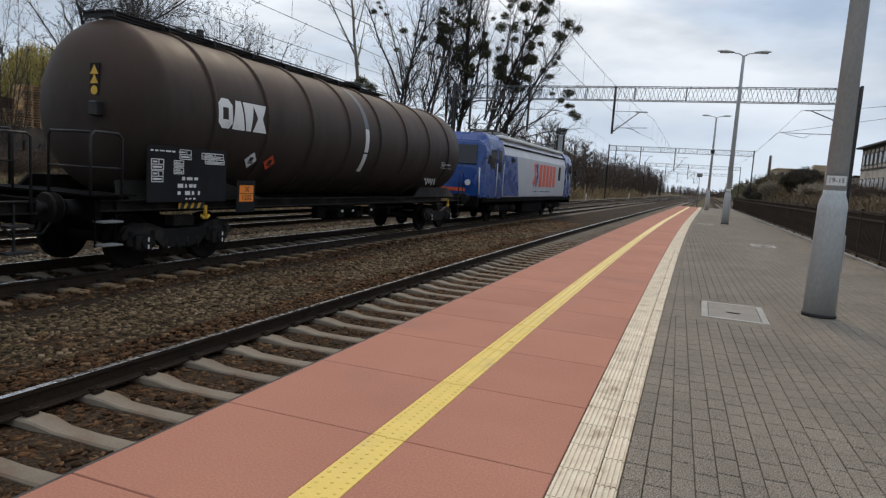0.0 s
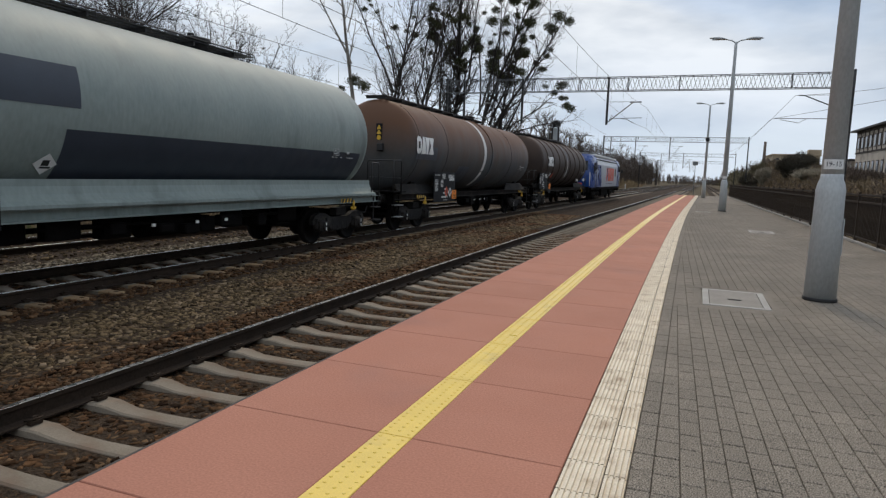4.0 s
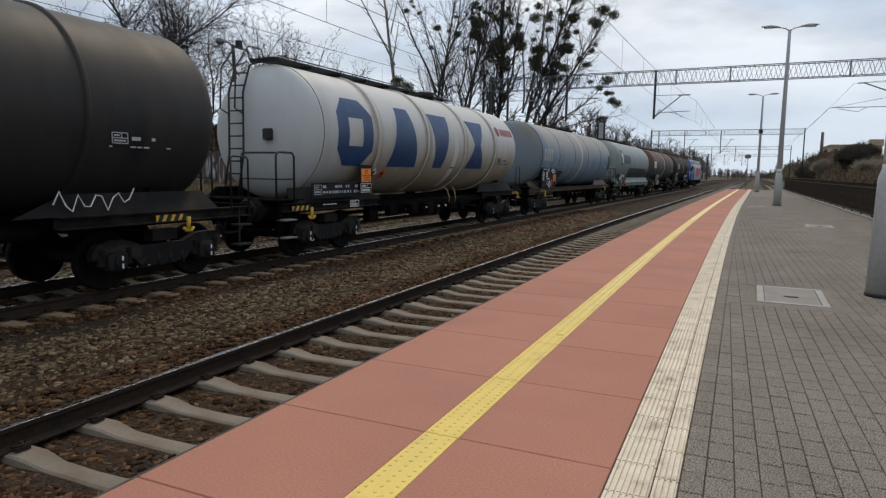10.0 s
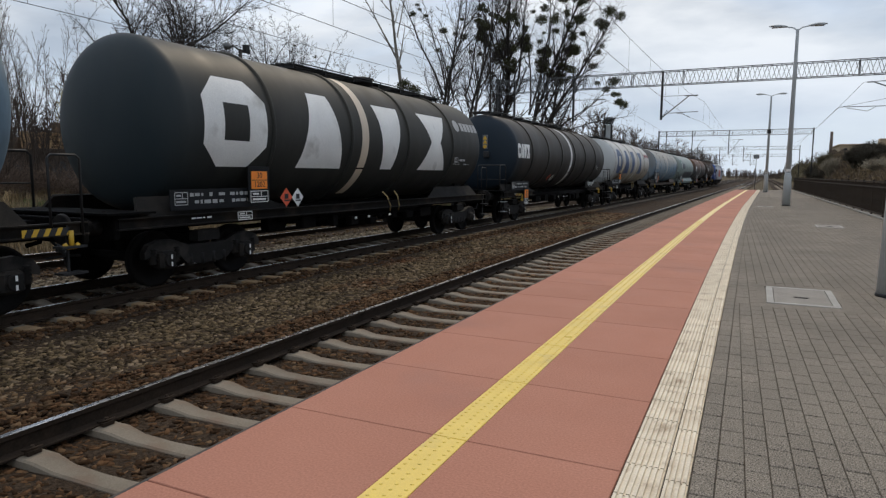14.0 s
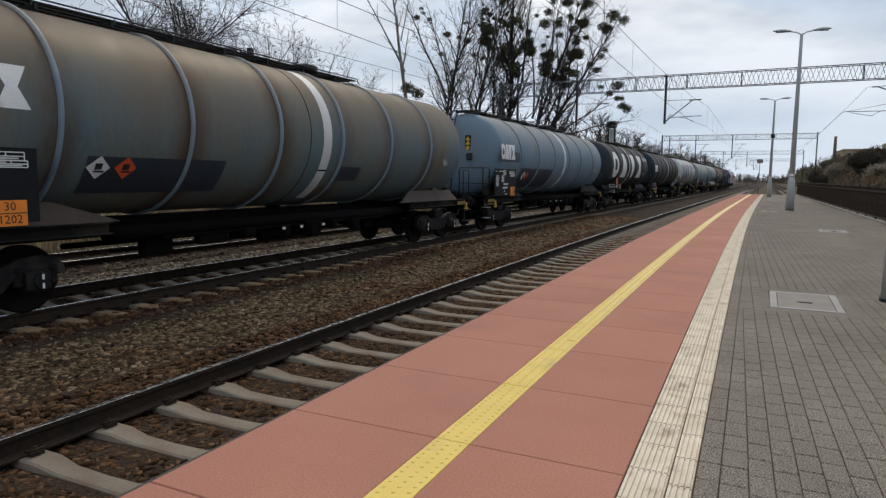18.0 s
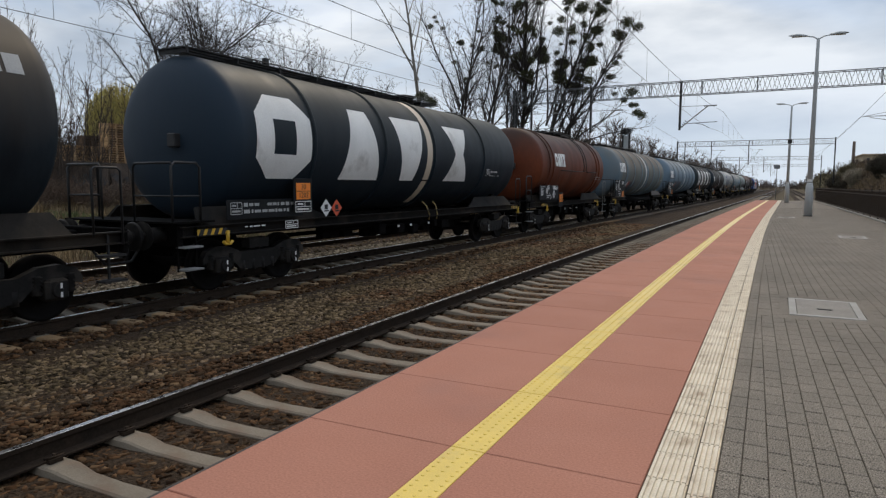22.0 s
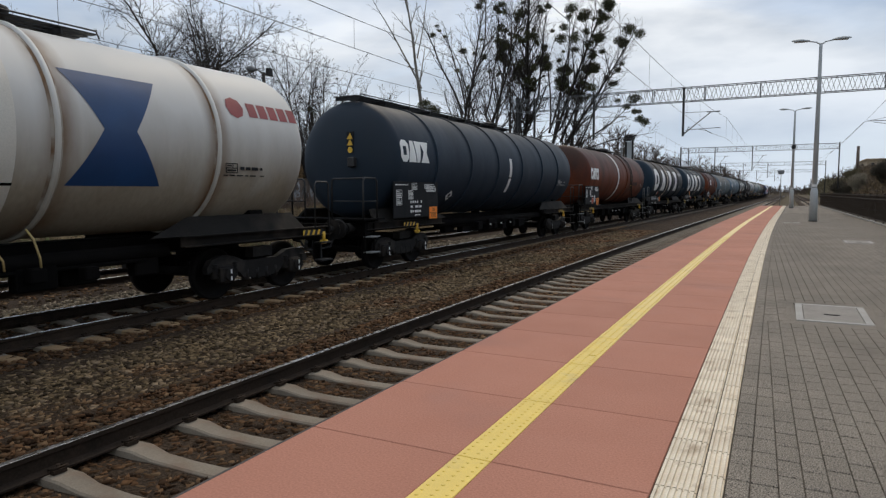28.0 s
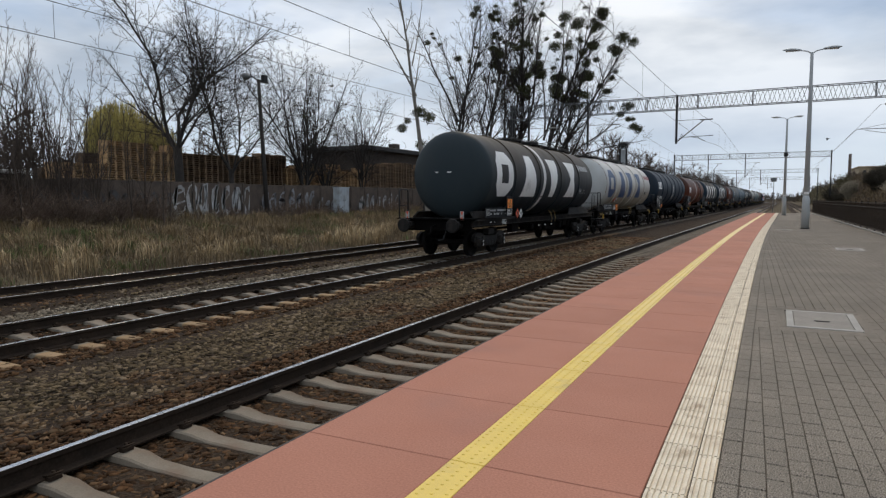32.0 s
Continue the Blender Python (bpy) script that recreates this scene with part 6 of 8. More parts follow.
def build_loco(rear, front):
    mid, hl = (rear + front) / 2, (front - rear) / 2
    lo = thing("locomotive", "blue and silver electric locomotive at the train's head", "locomotive")
    TRAIN.append((lo, mid))

    def section(w, top, low=1.15):
        return [(-w, low), (w, low), (w, 1.9), (w, 3.05), (w - 0.16, 3.55), (w - 0.5, top), (-w + 0.5, top), (-w + 0.16, 3.55), (-w, 3.05), (-w, 1.9)]

    def skin(cuts):
        bm = B()
        rows = [[bm.verts.new((x, y, z)) for x, z in sec] for y, sec in cuts]
        for a, b in zip(rows, rows[1:]):
            for i in range(len(a)):
                bm.faces.new((a[i], a[(i + 1) % len(a)], b[(i + 1) % len(a)], b[i]))
        bm.faces.new(rows[0][::-1])
        bm.faces.new(rows[-1])
        bmesh.ops.recalc_face_normals(bm, faces=bm.faces[:])
        bmesh.ops.bevel(bm, geom=[e for e in bm.edges if e.calc_face_angle(0) > 0.5], offset=0.05, segments=2, affect="EDGES")
        return bm
    part("body", skin([(-hl + 2.9, section(1.46, 3.82)), (hl - 2.9, section(1.46, 3.82))]), LOCO_SILVER, lo, "silver body side")
    for sy in (-1, 1):
        cuts = []
        for d, w, zt in ((2.905, 1.47, 3.84), (0.95, 1.46, 3.84), (0.5, 1.4, 3.45), (0.12, 1.3, 2.35), (0.0, 1.22, 1.75)):
            sec = [(-w, 1.1), (w, 1.1), (w, 1.5), (w, max(1.6, min(3.05, zt - 0.35))), (w - 0.12, max(1.65, min(3.55, zt - 0.12))), (w - 0.4, zt), (-w + 0.4, zt), (-w + 0.12, max(1.65, min(3.55, zt - 0.12))), (-w, max(1.6, min(3.05, zt - 0.35))), (-w, 1.5)]
            cuts.append((sy * (hl - d), sec))
        if sy > 0:
            cuts = cuts[::-1]
        cab = part("cab", skin(cuts), LOCO_BLUE, lo, "blue driver's cab")
        bm = B()
        pts = [(-1.05, 0.43, 3.28), (1.05, 0.43, 3.28), (1.12, 0.14, 2.5), (-1.12, 0.14, 2.5)]
        vs = [bm.verts.new((x, sy * (hl - d + 0.03), z)) for x, d, z in pts]
        bm.faces.new(vs)
        part("windscreen", bm, GLASS, cab, "dark sloping windscreen")
        for sx in (-1, 1):
            bm = B()
            rod(bm, (sx * 0.85, sy * (hl - 0.02), 1.72), (sx * 0.85, sy * (hl + 0.05), 1.72), 0.13, 0.12, 14)
            part("headlight", bm, WHITE, cab)
            bm = B()
            box(bm, (sx * 1.478, sy * (hl - 2.2), 2.3), (0.012, 0.72, 2.0))
            door = part("cab_door", bm, LOCO_BLUE, cab)
            part("door_window", box(B(), (sx * 1.487, sy * (hl - 2.2), 2.7), (0.01, 0.46, 0.95)), GLASS, door)
            part("side_window", box(B(), (sx * 1.476, sy * (hl - 1.35), 2.75), (0.012, 0.62, 0.8)), GLASS, cab)
            for dy in (-0.48, 0.48):
                part("handrail", rod(B(), (sx * 1.53, sy * (hl - 2.2) + dy, 1.2), (sx * 1.53, sy * (hl - 2.2) + dy, 2.6), 0.02, seg=6), WHITE, cab)
            part("buffer", shared("buffer", buffer_mesh), UNDER, lo, m=pose(sx * 0.875, sy * (hl - 0.05), 1.06, 0, 0, 0 if sy > 0 else 180))
            bm = B()
            bar(bm, [(sx * 1.38, sy * (hl - 0.5), 2.75), (sx * 1.62, sy * (hl - 0.42), 2.8)], 0.02, 5)
            soft_box(bm, (sx * 1.62, sy * (hl - 0.4), 2.7), (0.16, 0.08, 0.36), 0.02)
            part("mirror", bm, BLACK, cab)
        part("bumper_beam", soft_box(B(), (0, sy * (hl - 0.12), 0.95), (2.6, 0.3, 0.5), 0.04), UNDER, lo)
        part("number_band", box(B(), (0, sy * (hl + 0.012), 1.42), (1.5, 0.02, 0.14)), RED, cab, "red band on the front")
        bo = part("bogie", soft_box(B(), (0, sy * 5.2, 0.62), (2.3, 4.1, 0.34), 0.05), UNDER, lo, "dark locomotive bogie")
        for dy in (-1.3, 1.3):
            part("axlebox", shared("axlebox", axlebox_mesh), BOGIE, bo, m=pose(1.14, sy * 5.2 + dy, 0.6))
            w = part("wheelset", shared("wheelset", wheelset_mesh), WHEEL, bo, m=pose(0, sy * 5.2 + dy, 0.46))
            WHEELSETS.append((w, sy * 5.2 + dy))
    part("underframe", soft_box(B(), (0, 0, 1.05), (2.8, 2 * hl - 0.9, 0.26), 0.03), UNDER, lo)
    part("transformer_box", soft_box(B(), (0, 0, 0.62), (2.4, 4.2, 0.62), 0.06), UNDER, lo)
    # livery: blue wedge, red and blue mark, dark bar
    bm = B()
    prism(bm, [(-hl + 2.92, 1.2), (-hl + 5.6, 1.2), (-hl + 4.9, 3.02), (-hl + 2.92, 3.02)], 1.462, 1.466, "x")
    part("blue_field", bm, LOCO_BLUE, lo)
    for yy, mat in ((-1.0, RED), (-0.55, LOCO_BLUE)):
        bm = B()
        prism(bm, [(yy - 0.4, 1.85), (yy - 0.05, 1.6), (yy + 0.32, 2.2), (yy + 0.1, 2.95), (yy - 0.3, 2.8), (yy + 0.02, 2.3)], 1.464, 1.469, "x")
        part("emblem_mark", bm, mat, lo, "round red and blue painted mark")
    for k in range(5):
        part("emblem_block", box(B(), (1.467, 0.25 + k * 0.8, 2.28), (0.006, 0.6, 1.2)), RED, lo, "red painted block")
    text_bars(lo, 1.468, 0.6, 1.42, 4.0, 0.1, 1, 77, LOCO_BLUE)
    part("side_opening", box(B(), (1.47, -hl + 4.3, 2.85), (0.012, 0.5, 0.16)), UNDER, lo, "small dark opening")
    for sx in (-1, 1):
        part("cant_rail", soft_box(B(), (sx * 1.1, 0, 3.83), (0.34, 2 * hl - 5.9, 0.14), 0.03), WHITE, lo, "white roof edge")
        part("gutter", soft_box(B(), (sx * 1.37, 0, 3.46), (0.06, 2 * hl - 5.9, 0.07), 0.01), UNDER, lo, "dark gutter along the roof")
        part("nose_handrail", rod(B(), (sx * 1.33, -hl + 0.1, 1.25), (sx * 1.33, -hl - 0.02, 2.35), 0.03, seg=6), WHITE, lo, "white handrail")
    part("side_hatch", box(B(), (1.467, 4.9, 2.5), (0.008, 0.5, 0.8)), GLASS, lo)
    # roof gear
    for k in range(7):
        part("roof_box", soft_box(B(), (0.2 * (-1) ** k, -5 + k * 1.6, 3.95), (1.4, 1.0, 0.26), 0.04), GALV, lo)
    for sy in (-1, 1):
        bm = B()
        y = sy * 5.4
        for sx in (-0.55, 0.55):
            rod(bm, (sx, y - 0.4, 3.82), (sx, y - 0.4, 4.15), 0.05, seg=8)
            rod(bm, (sx, y + 0.4, 3.82), (sx, y + 0.4, 4.15), 0.05, seg=8)
        bar(bm, [(-0.55, y - 0.4, 4.15), (0.55, y - 0.4, 4.15), (0.55, y + 0.4, 4.15), (-0.55, y + 0.4, 4.15), (-0.55, y - 0.4, 4.15)], 0.03, 6)
        if sy < 0:
            bar(bm, [(0, y, 4.2), (0, y + 1.2, 4.85), (0, y + 0.1, 5.5)], 0.03, 6)
            bar(bm, [(-0.8, y + 0.1, 5.46), (-0.5, y + 0.1, 5.54), (0.5, y + 0.1, 5.54), (0.8, y + 0.1, 5.46)], 0.025, 6)
        else:
            bar(bm, [(0, y + 0.6, 4.2), (0, y - 0.9, 4.28), (0, y + 0.5, 4.34)], 0.03, 6)
            bar(bm, [(-0.8, y + 0.5, 4.32), (0.8, y + 0.5, 4.32)], 0.025, 6)
        part("pantograph", bm, DARK_STEEL, lo)


build_loco(25.0, 43.9)


# ---- plants ----
BARK = surf("bark", (0.04, 0.033, 0.027), (0.026, 0.022, 0.019), 0.95, scale=2, fine=30, grain=0.35, bump=0.6, bump_size=0.03)
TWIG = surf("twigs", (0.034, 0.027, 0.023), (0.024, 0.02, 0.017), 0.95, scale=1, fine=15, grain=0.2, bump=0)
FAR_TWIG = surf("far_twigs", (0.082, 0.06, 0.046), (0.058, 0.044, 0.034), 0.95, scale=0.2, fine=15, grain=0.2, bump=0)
BIRCH = surf("pale_bark", (0.24, 0.215, 0.18), (0.16, 0.145, 0.125), 0.9, scale=2, fine=30, grain=0.3, bump=0.3)
OLD_BIRCH = surf("grey_bark", (0.115, 0.1, 0.085), (0.075, 0.066, 0.056), 0.9, scale=2, fine=30, grain=0.3, bump=0.3)
MISTLE = surf("mistletoe_leaf", (0.062, 0.064, 0.022), (0.038, 0.04, 0.015), 0.9, scale=2, fine=8, grain=0.3, bump=0, island=0.35)
CATKIN = surf("willow_leaf", (0.44, 0.36, 0.11), (0.34, 0.28, 0.085), 0.85, scale=0.5, fine=6, grain=0.25, bump=0, island=0.3)
PALE_REED = surf("pale_reed", (0.5, 0.38, 0.22), (0.3, 0.22, 0.12), 0.9, scale=0.3, fine=3, grain=0.3, bump=0, island=0.5)
DRY = surf("dry_grass", (0.3, 0.212, 0.108), (0.155, 0.111, 0.056), 0.9, scale=0.3, fine=3, grain=0.3, bump=0, island=0.5)
GREEN = surf("green_grass", (0.075, 0.115, 0.026), (0.115, 0.118, 0.042), 0.9, scale=0.35, fine=3, grain=0.2, bump=0, island=0.35)
BROWN_GRASS = surf("brown_grass", (0.19, 0.136, 0.076), (0.127, 0.092, 0.052), 0.9, scale=0.35, fine=3, grain=0.2, bump=0, island=0.4)
OLIVE = surf("olive_twig", (0.13, 0.108, 0.055), (0.085, 0.072, 0.038), 0.9, scale=0.6, fine=5, grain=0.25, bump=0, island=0.3)
DARK_BUSH = surf("dark_bush_twig", (0.05, 0.041, 0.026), (0.033, 0.028, 0.018), 0.95, scale=0.6, fine=5, grain=0.25, bump=0, island=0.3)
PALE_BUSH = surf("pale_bush_twig", (0.3, 0.26, 0.19), (0.22, 0.185, 0.13), 0.95, scale=0.6, fine=5, grain=0.25, bump=0, island=0.3)
BRIAR = surf("briar_twig", (0.19, 0.135, 0.1), (0.115, 0.08, 0.058), 0.95, scale=0.6, fine=5, grain=0.25, bump=0, island=0.4)
BUSH = surf("bush_twig", (0.1, 0.07, 0.05), (0.066, 0.047, 0.034), 0.95, scale=0.6, fine=5, grain=0.25, bump=0, island=0.3)


class Sprig:
    """Collects tapering three- or five-sided shoots into one mesh."""

    def __init__(self):
        self.v, self.f = [], []

    def shoot(self, pts, radii, seg):
        rings = []
        for i, (p, r) in enumerate(zip(pts, radii)):
            d = (pts[min(i + 1, len(pts) - 1)] - pts[max(i - 1, 0)])
            if d.length < 1e-6:
                d = Vector((0, 0, 1))
            d.normalize()
            u = d.orthogonal().normalized()
            w = d.cross(u)
            rings.append(len(self.v))
            for k in range(seg):
                a = 2 * math.pi * k / seg
                self.v.append(p + (u * math.cos(a) + w * math.sin(a)) * r)
        for a, b in zip(rings, rings[1:]):
            for k in range(seg):
                self.f.append((a + k, a + (k + 1) % seg, b + (k + 1) % seg, b + k))

    def mesh(self, name):
        return raw(name, self.v, self.f, True)


class Habit:
    """How a kind of tree branches: for each level the gap between shoots, their share of the parent's length, their angle and where they begin."""

    def __init__(self, gaps, share, angle, begin, lift=0.35, wave=0.08, thin=0.008, squat=0.55):
        self.gaps, self.share, self.angle, self.begin, self.lift, self.wave, self.thin, self.squat = gaps, share, angle, begin, lift, wave, thin, squat


def branch(rnd, wood, twigs, p, d, length, r, level, hb, knots):
    """One shoot that tapers to its tip, and the shoots along it."""
    n = max(3, min(9, int(length / 0.7) + 2)) if level < 2 else 2 if level < 3 and level < len(hb.gaps) else 1
    pts, dirn = [p.copy()], d.normalized()
    for i in range(n):
        dirn = (dirn + Vector((rnd.gauss(0, hb.wave), rnd.gauss(0, hb.wave), rnd.gauss(0, hb.wave * 0.6) + hb.lift * 0.12 * (level > 0)))).normalized()
        pts.append(pts[-1] + dirn * (length / n))
    tip = 0.2 if level == 0 else 0.3
    radii = [max(hb.thin * 0.7, r * (1 - (1 - tip) * i / n)) for i in range(n + 1)]
    (wood if r > 0.045 else twigs).shoot(pts, radii, 7 if r > 0.1 else 5 if r > 0.03 else 3)
    knots.append((level, pts[n // 2], radii[n // 2]))
    knots.append((level, pts[-2 if n > 1 else -1], radii[-2]))
    if level >= len(hb.gaps):
        return
    u, turn = hb.begin[level], rnd.uniform(0, 6.283)
    while u < 0.985:
        k = min(int(u * n), n - 1)
        base = pts[k].lerp(pts[k + 1], u * n - k)
        dk = (pts[k + 1] - pts[k]).normalized()
        side = dk.orthogonal().normalized()
        turn += rnd.uniform(1.7, 2.9)
        side.rotate(Matrix.Rotation(turn, 3, dk))
        a = hb.angle[level] * rnd.uniform(0.7, 1.25) * (1.1 - 0.3 * u)
        low = (u - hb.begin[level]) / (1 - hb.begin[level])
        ln = length * hb.share[level] * (1 - hb.squat * low) * rnd.uniform(0.55, 1.2)
        if ln > 0.12:
            branch(rnd, wood, twigs, base, dk * math.cos(a) + side * math.sin(a), ln, max(hb.thin, radii[k] * rnd.uniform(0.42, 0.62)), level + 1, hb, knots)
        u += hb.gaps[level] / length * rnd.uniform(0.6, 1.4)


def leaf_ball(seed, n, r, size):
    """A loose, lobed clump of small leaves on short shoots."""
    rnd = random.Random(seed)
    vs, fs = [], []
    for i in range(n):
        d = Vector((rnd.gauss(0, 1), rnd.gauss(0, 1), rnd.gauss(0, 1))).normalized()
        d = d * r * rnd.random() ** 0.42 * (0.86 + 0.4 * noise.noise(d * 1.6 + Vector((seed * 9, 0, 0)))) * (1.25 if rnd.random() < 0.1 else 1.0)
        d.z *= 0.85
        a, b = Vector((rnd.gauss(0, 1), rnd.gauss(0, 1), rnd.gauss(0, 1))).normalized(), Vector((rnd.gauss(0, 1), rnd.gauss(0, 1), rnd.gauss(0, 1))).normalized()
        k = len(vs)
        vs += [d - a * size, d + b * size * 0.5, d + a * size, d - b * size * 0.5]
        fs.append((k, k + 1, k + 2, k + 3))
    return raw("leaf_clump", vs, fs)


BALLS = [leaf_ball(s, 720, 1.0, 0.125) for s in (1, 2, 3, 4, 5)]


def tree(label, x, s, stems, hb, seed, trunk=None, bark=None, twig=None, balls=0, ball_size=(0.25, 0.6), high=0.4, name="bare_tree", clumps=(), clump="mistletoe", clump_label="dark green mistletoe clump"):
    """A bare tree. stems: (lean x, lean y, length, radius, offset x, offset y); trunk: (height, radius) below the stems' fork."""
    rnd = random.Random(seed)
    tr = thing(name, label, "tree", Matrix.Translation(W(x, s, ground_height(x, s) - 0.1)))
    wood, twigs, knots = Sprig(), Sprig(), []
    z0 = 0.0
    if trunk:
        h, r = trunk
        lean = Vector((rnd.gauss(0, 0.06), rnd.gauss(0, 0.06), 1))
        wood.shoot([Vector((0, 0, 0)), lean * h * 0.12, lean * h * 0.55, lean * h], [r * 1.5, r * 1.1, r, r * 0.92], 10)
        z0 = h
    for lx, ly, ln, rr, ox, oy, *oz in stems:
        p = Vector((ox, oy, oz[0] if oz else 0)) if not trunk else lean * (z0 - rnd.uniform(0.05, 0.6))
        branch(rnd, wood, twigs, p, Vector((lx, ly, 1)), ln, rr, 0, hb, knots)
    part("trunk", wood.mesh("trunk"), bark or BARK, tr)
    if twigs.v:
        part("crown", twigs.mesh("crown"), twig or TWIG, tr, "fine bare twigs")
    top = max(q.z for l, q, r in knots)
    hosts = [q for l, q, r in knots if l in (1, 2) and q.z > top * high]
    spots = [rnd.choice(hosts) for k in range(balls)] + [Vector(c[:3]) for c in clumps]
    for k, p in enumerate(spots):
        sz = ball_size[0] + (ball_size[1] - ball_size[0]) * rnd.random() ** 1.7 if k < balls else clumps[k - balls][3]
        part(clump, BALLS[k % 5], MISTLE, tr, clump_label, m=Matrix.Translation(p - Vector((0, 0, 0.15))) @ Matrix.Rotation(rnd.uniform(0, 6), 4, "Z") @ Matrix.Diagonal((sz * rnd.uniform(0.8, 1.3), sz, sz * rnd.uniform(0.75, 1.05), 1)))
    return tr


# tall trees with mistletoe beyond the outer track: place, clumps, pale bark, stems (lean x, lean y, length, girth, start x, start y, start z)
TALL = Habit((0.55, 0.34, 0.26), (0.24, 0.45, 0.5), (0.62, 0.75, 0.78), (0.34, 0.15, 0.1), 0.6, 0.08, 0.0105, 0.3)
MISTLETOE_TREES = (
    (-24.9, 50.0, 6, False, ((0.04, 0.0, 17.0, 0.19, 0, 0, 0), (-0.62, 0.02, 10.5, 0.11, 0.3, 0, 8.2), (-0.25, 0.1, 8.5, 0.08, 0.35, 0, 9.5))),
    (-24.5, 51.2, 10, False, ((0.04, 0.0, 17.8, 0.15, 0, 0, 0), (-0.12, 0.1, 9.0, 0.07, 0.3, 0, 8.0))),
    (-25.2, 53.0, 12, False, ((0.15, 0.0, 17.5, 0.16, 0, 0, 0), (0.36, 0.05, 9.0, 0.08, 1.25, 0, 8.4))),
    (-24.3, 55.0, 4, True, ((0.07, 0.0, 18.6, 0.18, 0, 0, 0),)),
    (-23.8, 57.0, 9, False, ((0.04, 0.0, 19.0, 0.14, 0, 0, 0),)),
    (-23.4, 58.2, 10, False, ((0.06, 0.0, 18.6, 0.14, 0, 0, 0),)),
    (-22.7, 59.5, 30, False, ((0.06, 0.0, 19.6, 0.31, 0, 0, 0), (-0.22, 0.1, 11.0, 0.12, 0.5, 0, 8.4), (0.32, -0.1, 11.0, 0.12, 0.5, 0, 8.8))),
    (-22.1, 61.3, 32, False, ((0.16, 0.0, 19.8, 0.25, 0, 0, 0), (0.3, 0.1, 11.5, 0.11, 1.2, 0, 7.6), (-0.06, 0.1, 12.0, 0.1, 1.3, 0, 8.0))),
    (-22.3, 63.2, 32, False, ((0.27, 0.0, 18.5, 0.24, 0, 0, 0), (0.42, 0.0, 11.5, 0.12, 1.9, 0, 6.8), (0.08, 0.1, 11.5, 0.1, 2.4, 0, 9.0))),
    (-21.4, 66.0, 20, False, ((0.3, 0.0, 16.5, 0.22, 0, 0, 0), (0.6, 0.1, 11.5, 0.11, 1.9, 0, 6.2), (1.1, -0.1, 8.5, 0.09, 2.0, 0, 6.6), (2.3, -0.1, 7.8, 0.08, 1.9, 0, 6.0))),
)
for k, (x, s, nb, pale, stems) in enumerate(MISTLETOE_TREES):
    tree("tall bare tree full of mistletoe beside the tracks" if nb > 10 else "tall bare tree with little mistletoe beside the tracks", x, s, stems, TALL, 100 + k, balls=nb, high=0.52, ball_size=(0.26, 0.82) if nb > 11 else (0.22, 0.5), bark=OLD_BIRCH if pale else None,
         clumps=((8.2, -0.4, 9.2, 0.5), (8.7, -0.5, 8.9, 0.6), (7.6, 0.0, 10.0, 0.42), (6.9, -0.2, 10.5, 0.5), (5.9, 0.1, 11.2, 0.38)) if k == 9 else ())
SLIM = Habit((0.8, 0.5, 0.4), (0.2, 0.42, 0.5), (0.7, 0.7, 0.7), (0.5, 0.2, 0.2), 0.6, 0.035, 0.009)
tree("slender pale bare tree on the grass bank", -21.05, 38.6, [(-0.11, -0.02, 16.2, 0.2, 0, 0, 0), (-0.5, 0, 7.2, 0.08, -0.95, -0.1, 9.0), (0.22, 0, 4.5, 0.05, -1.2, -0.2, 11.0)], SLIM, 131, bark=BIRCH, twig=BIRCH,
     clumps=((-0.95, 0.3, 8.1, 0.62), (-0.1, 0.2, 7.7, 0.5), (-1.9, -0.4, 7.0, 0.42), (-1.6, -0.2, 7.5, 0.3)))
# broad trees behind the wall
BROAD = Habit((0.62, 0.4, 0.27, 0.22), (0.44, 0.5, 0.5, 0.5), (0.7, 0.78, 0.8, 0.75), (0.16, 0.16, 0.15, 0.2), 0.28, 0.17, 0.0095, 0.45)
BUSHY = Habit((0.62, 0.38, 0.27, 0.24), (0.4, 0.5, 0.5, 0.45), (0.55, 0.65, 0.72, 0.7), (0.16, 0.14, 0.12, 0.2), 0.4, 0.11, 0.0095, 0.45)


def crown_of(n, lean, length, r, seed):
    rn = random.Random(seed)
    out = []
    for k in range(n):
        a = 6.283 * (k + rn.uniform(-0.25, 0.25)) / n
        q = lean * rn.uniform(0.35, 1.15)
        out.append((math.cos(a) * q, math.sin(a) * q, length * rn.uniform(0.85, 1.1), r * rn.uniform(0.75, 1.1), 0, 0))
    return out


tree("broad bare tree in front of stacked pallets", -32.8, 28.2, [(-1.05, 0.1, 8.6, 0.1, 0, 0), (-0.62, 0.3, 9.8, 0.11, 0, 0), (-0.25, -0.3, 11.0, 0.12, 0, 0), (0.12, 0.25, 11.0, 0.11, 0, 0), (0.42, -0.1, 10.6, 0.11, 0, 0), (0.75, 0.2, 8.8, 0.09, 0, 0), (-0.7, -0.6, 8.0, 0.08, 0, 0)], BROAD, 214, trunk=(4.6, 0.27))
tree("bare tree with a slender crown in front of stacked pallets", -32.7, 32.2, crown_of(4, 0.3, 11.0, 0.1, 2), BROAD, 212, trunk=(3.4, 0.18))
tree("bare tree with dark seed clusters by the wall", -33.0, 39.8, crown_of(9, 0.5, 10.0, 0.1, 3), BUSHY, 217, trunk=(1.8, 0.17), balls=34, ball_size=(0.08, 0.15), high=0.3, clump="seed_cluster", clump_label="dark dry seed cluster")
tree("bare tree with dense fine twigs by the wall", -33.5, 48.5, crown_of(7, 0.34, 8.6, 0.08, 4), BUSHY, 223, trunk=(1.8, 0.14))
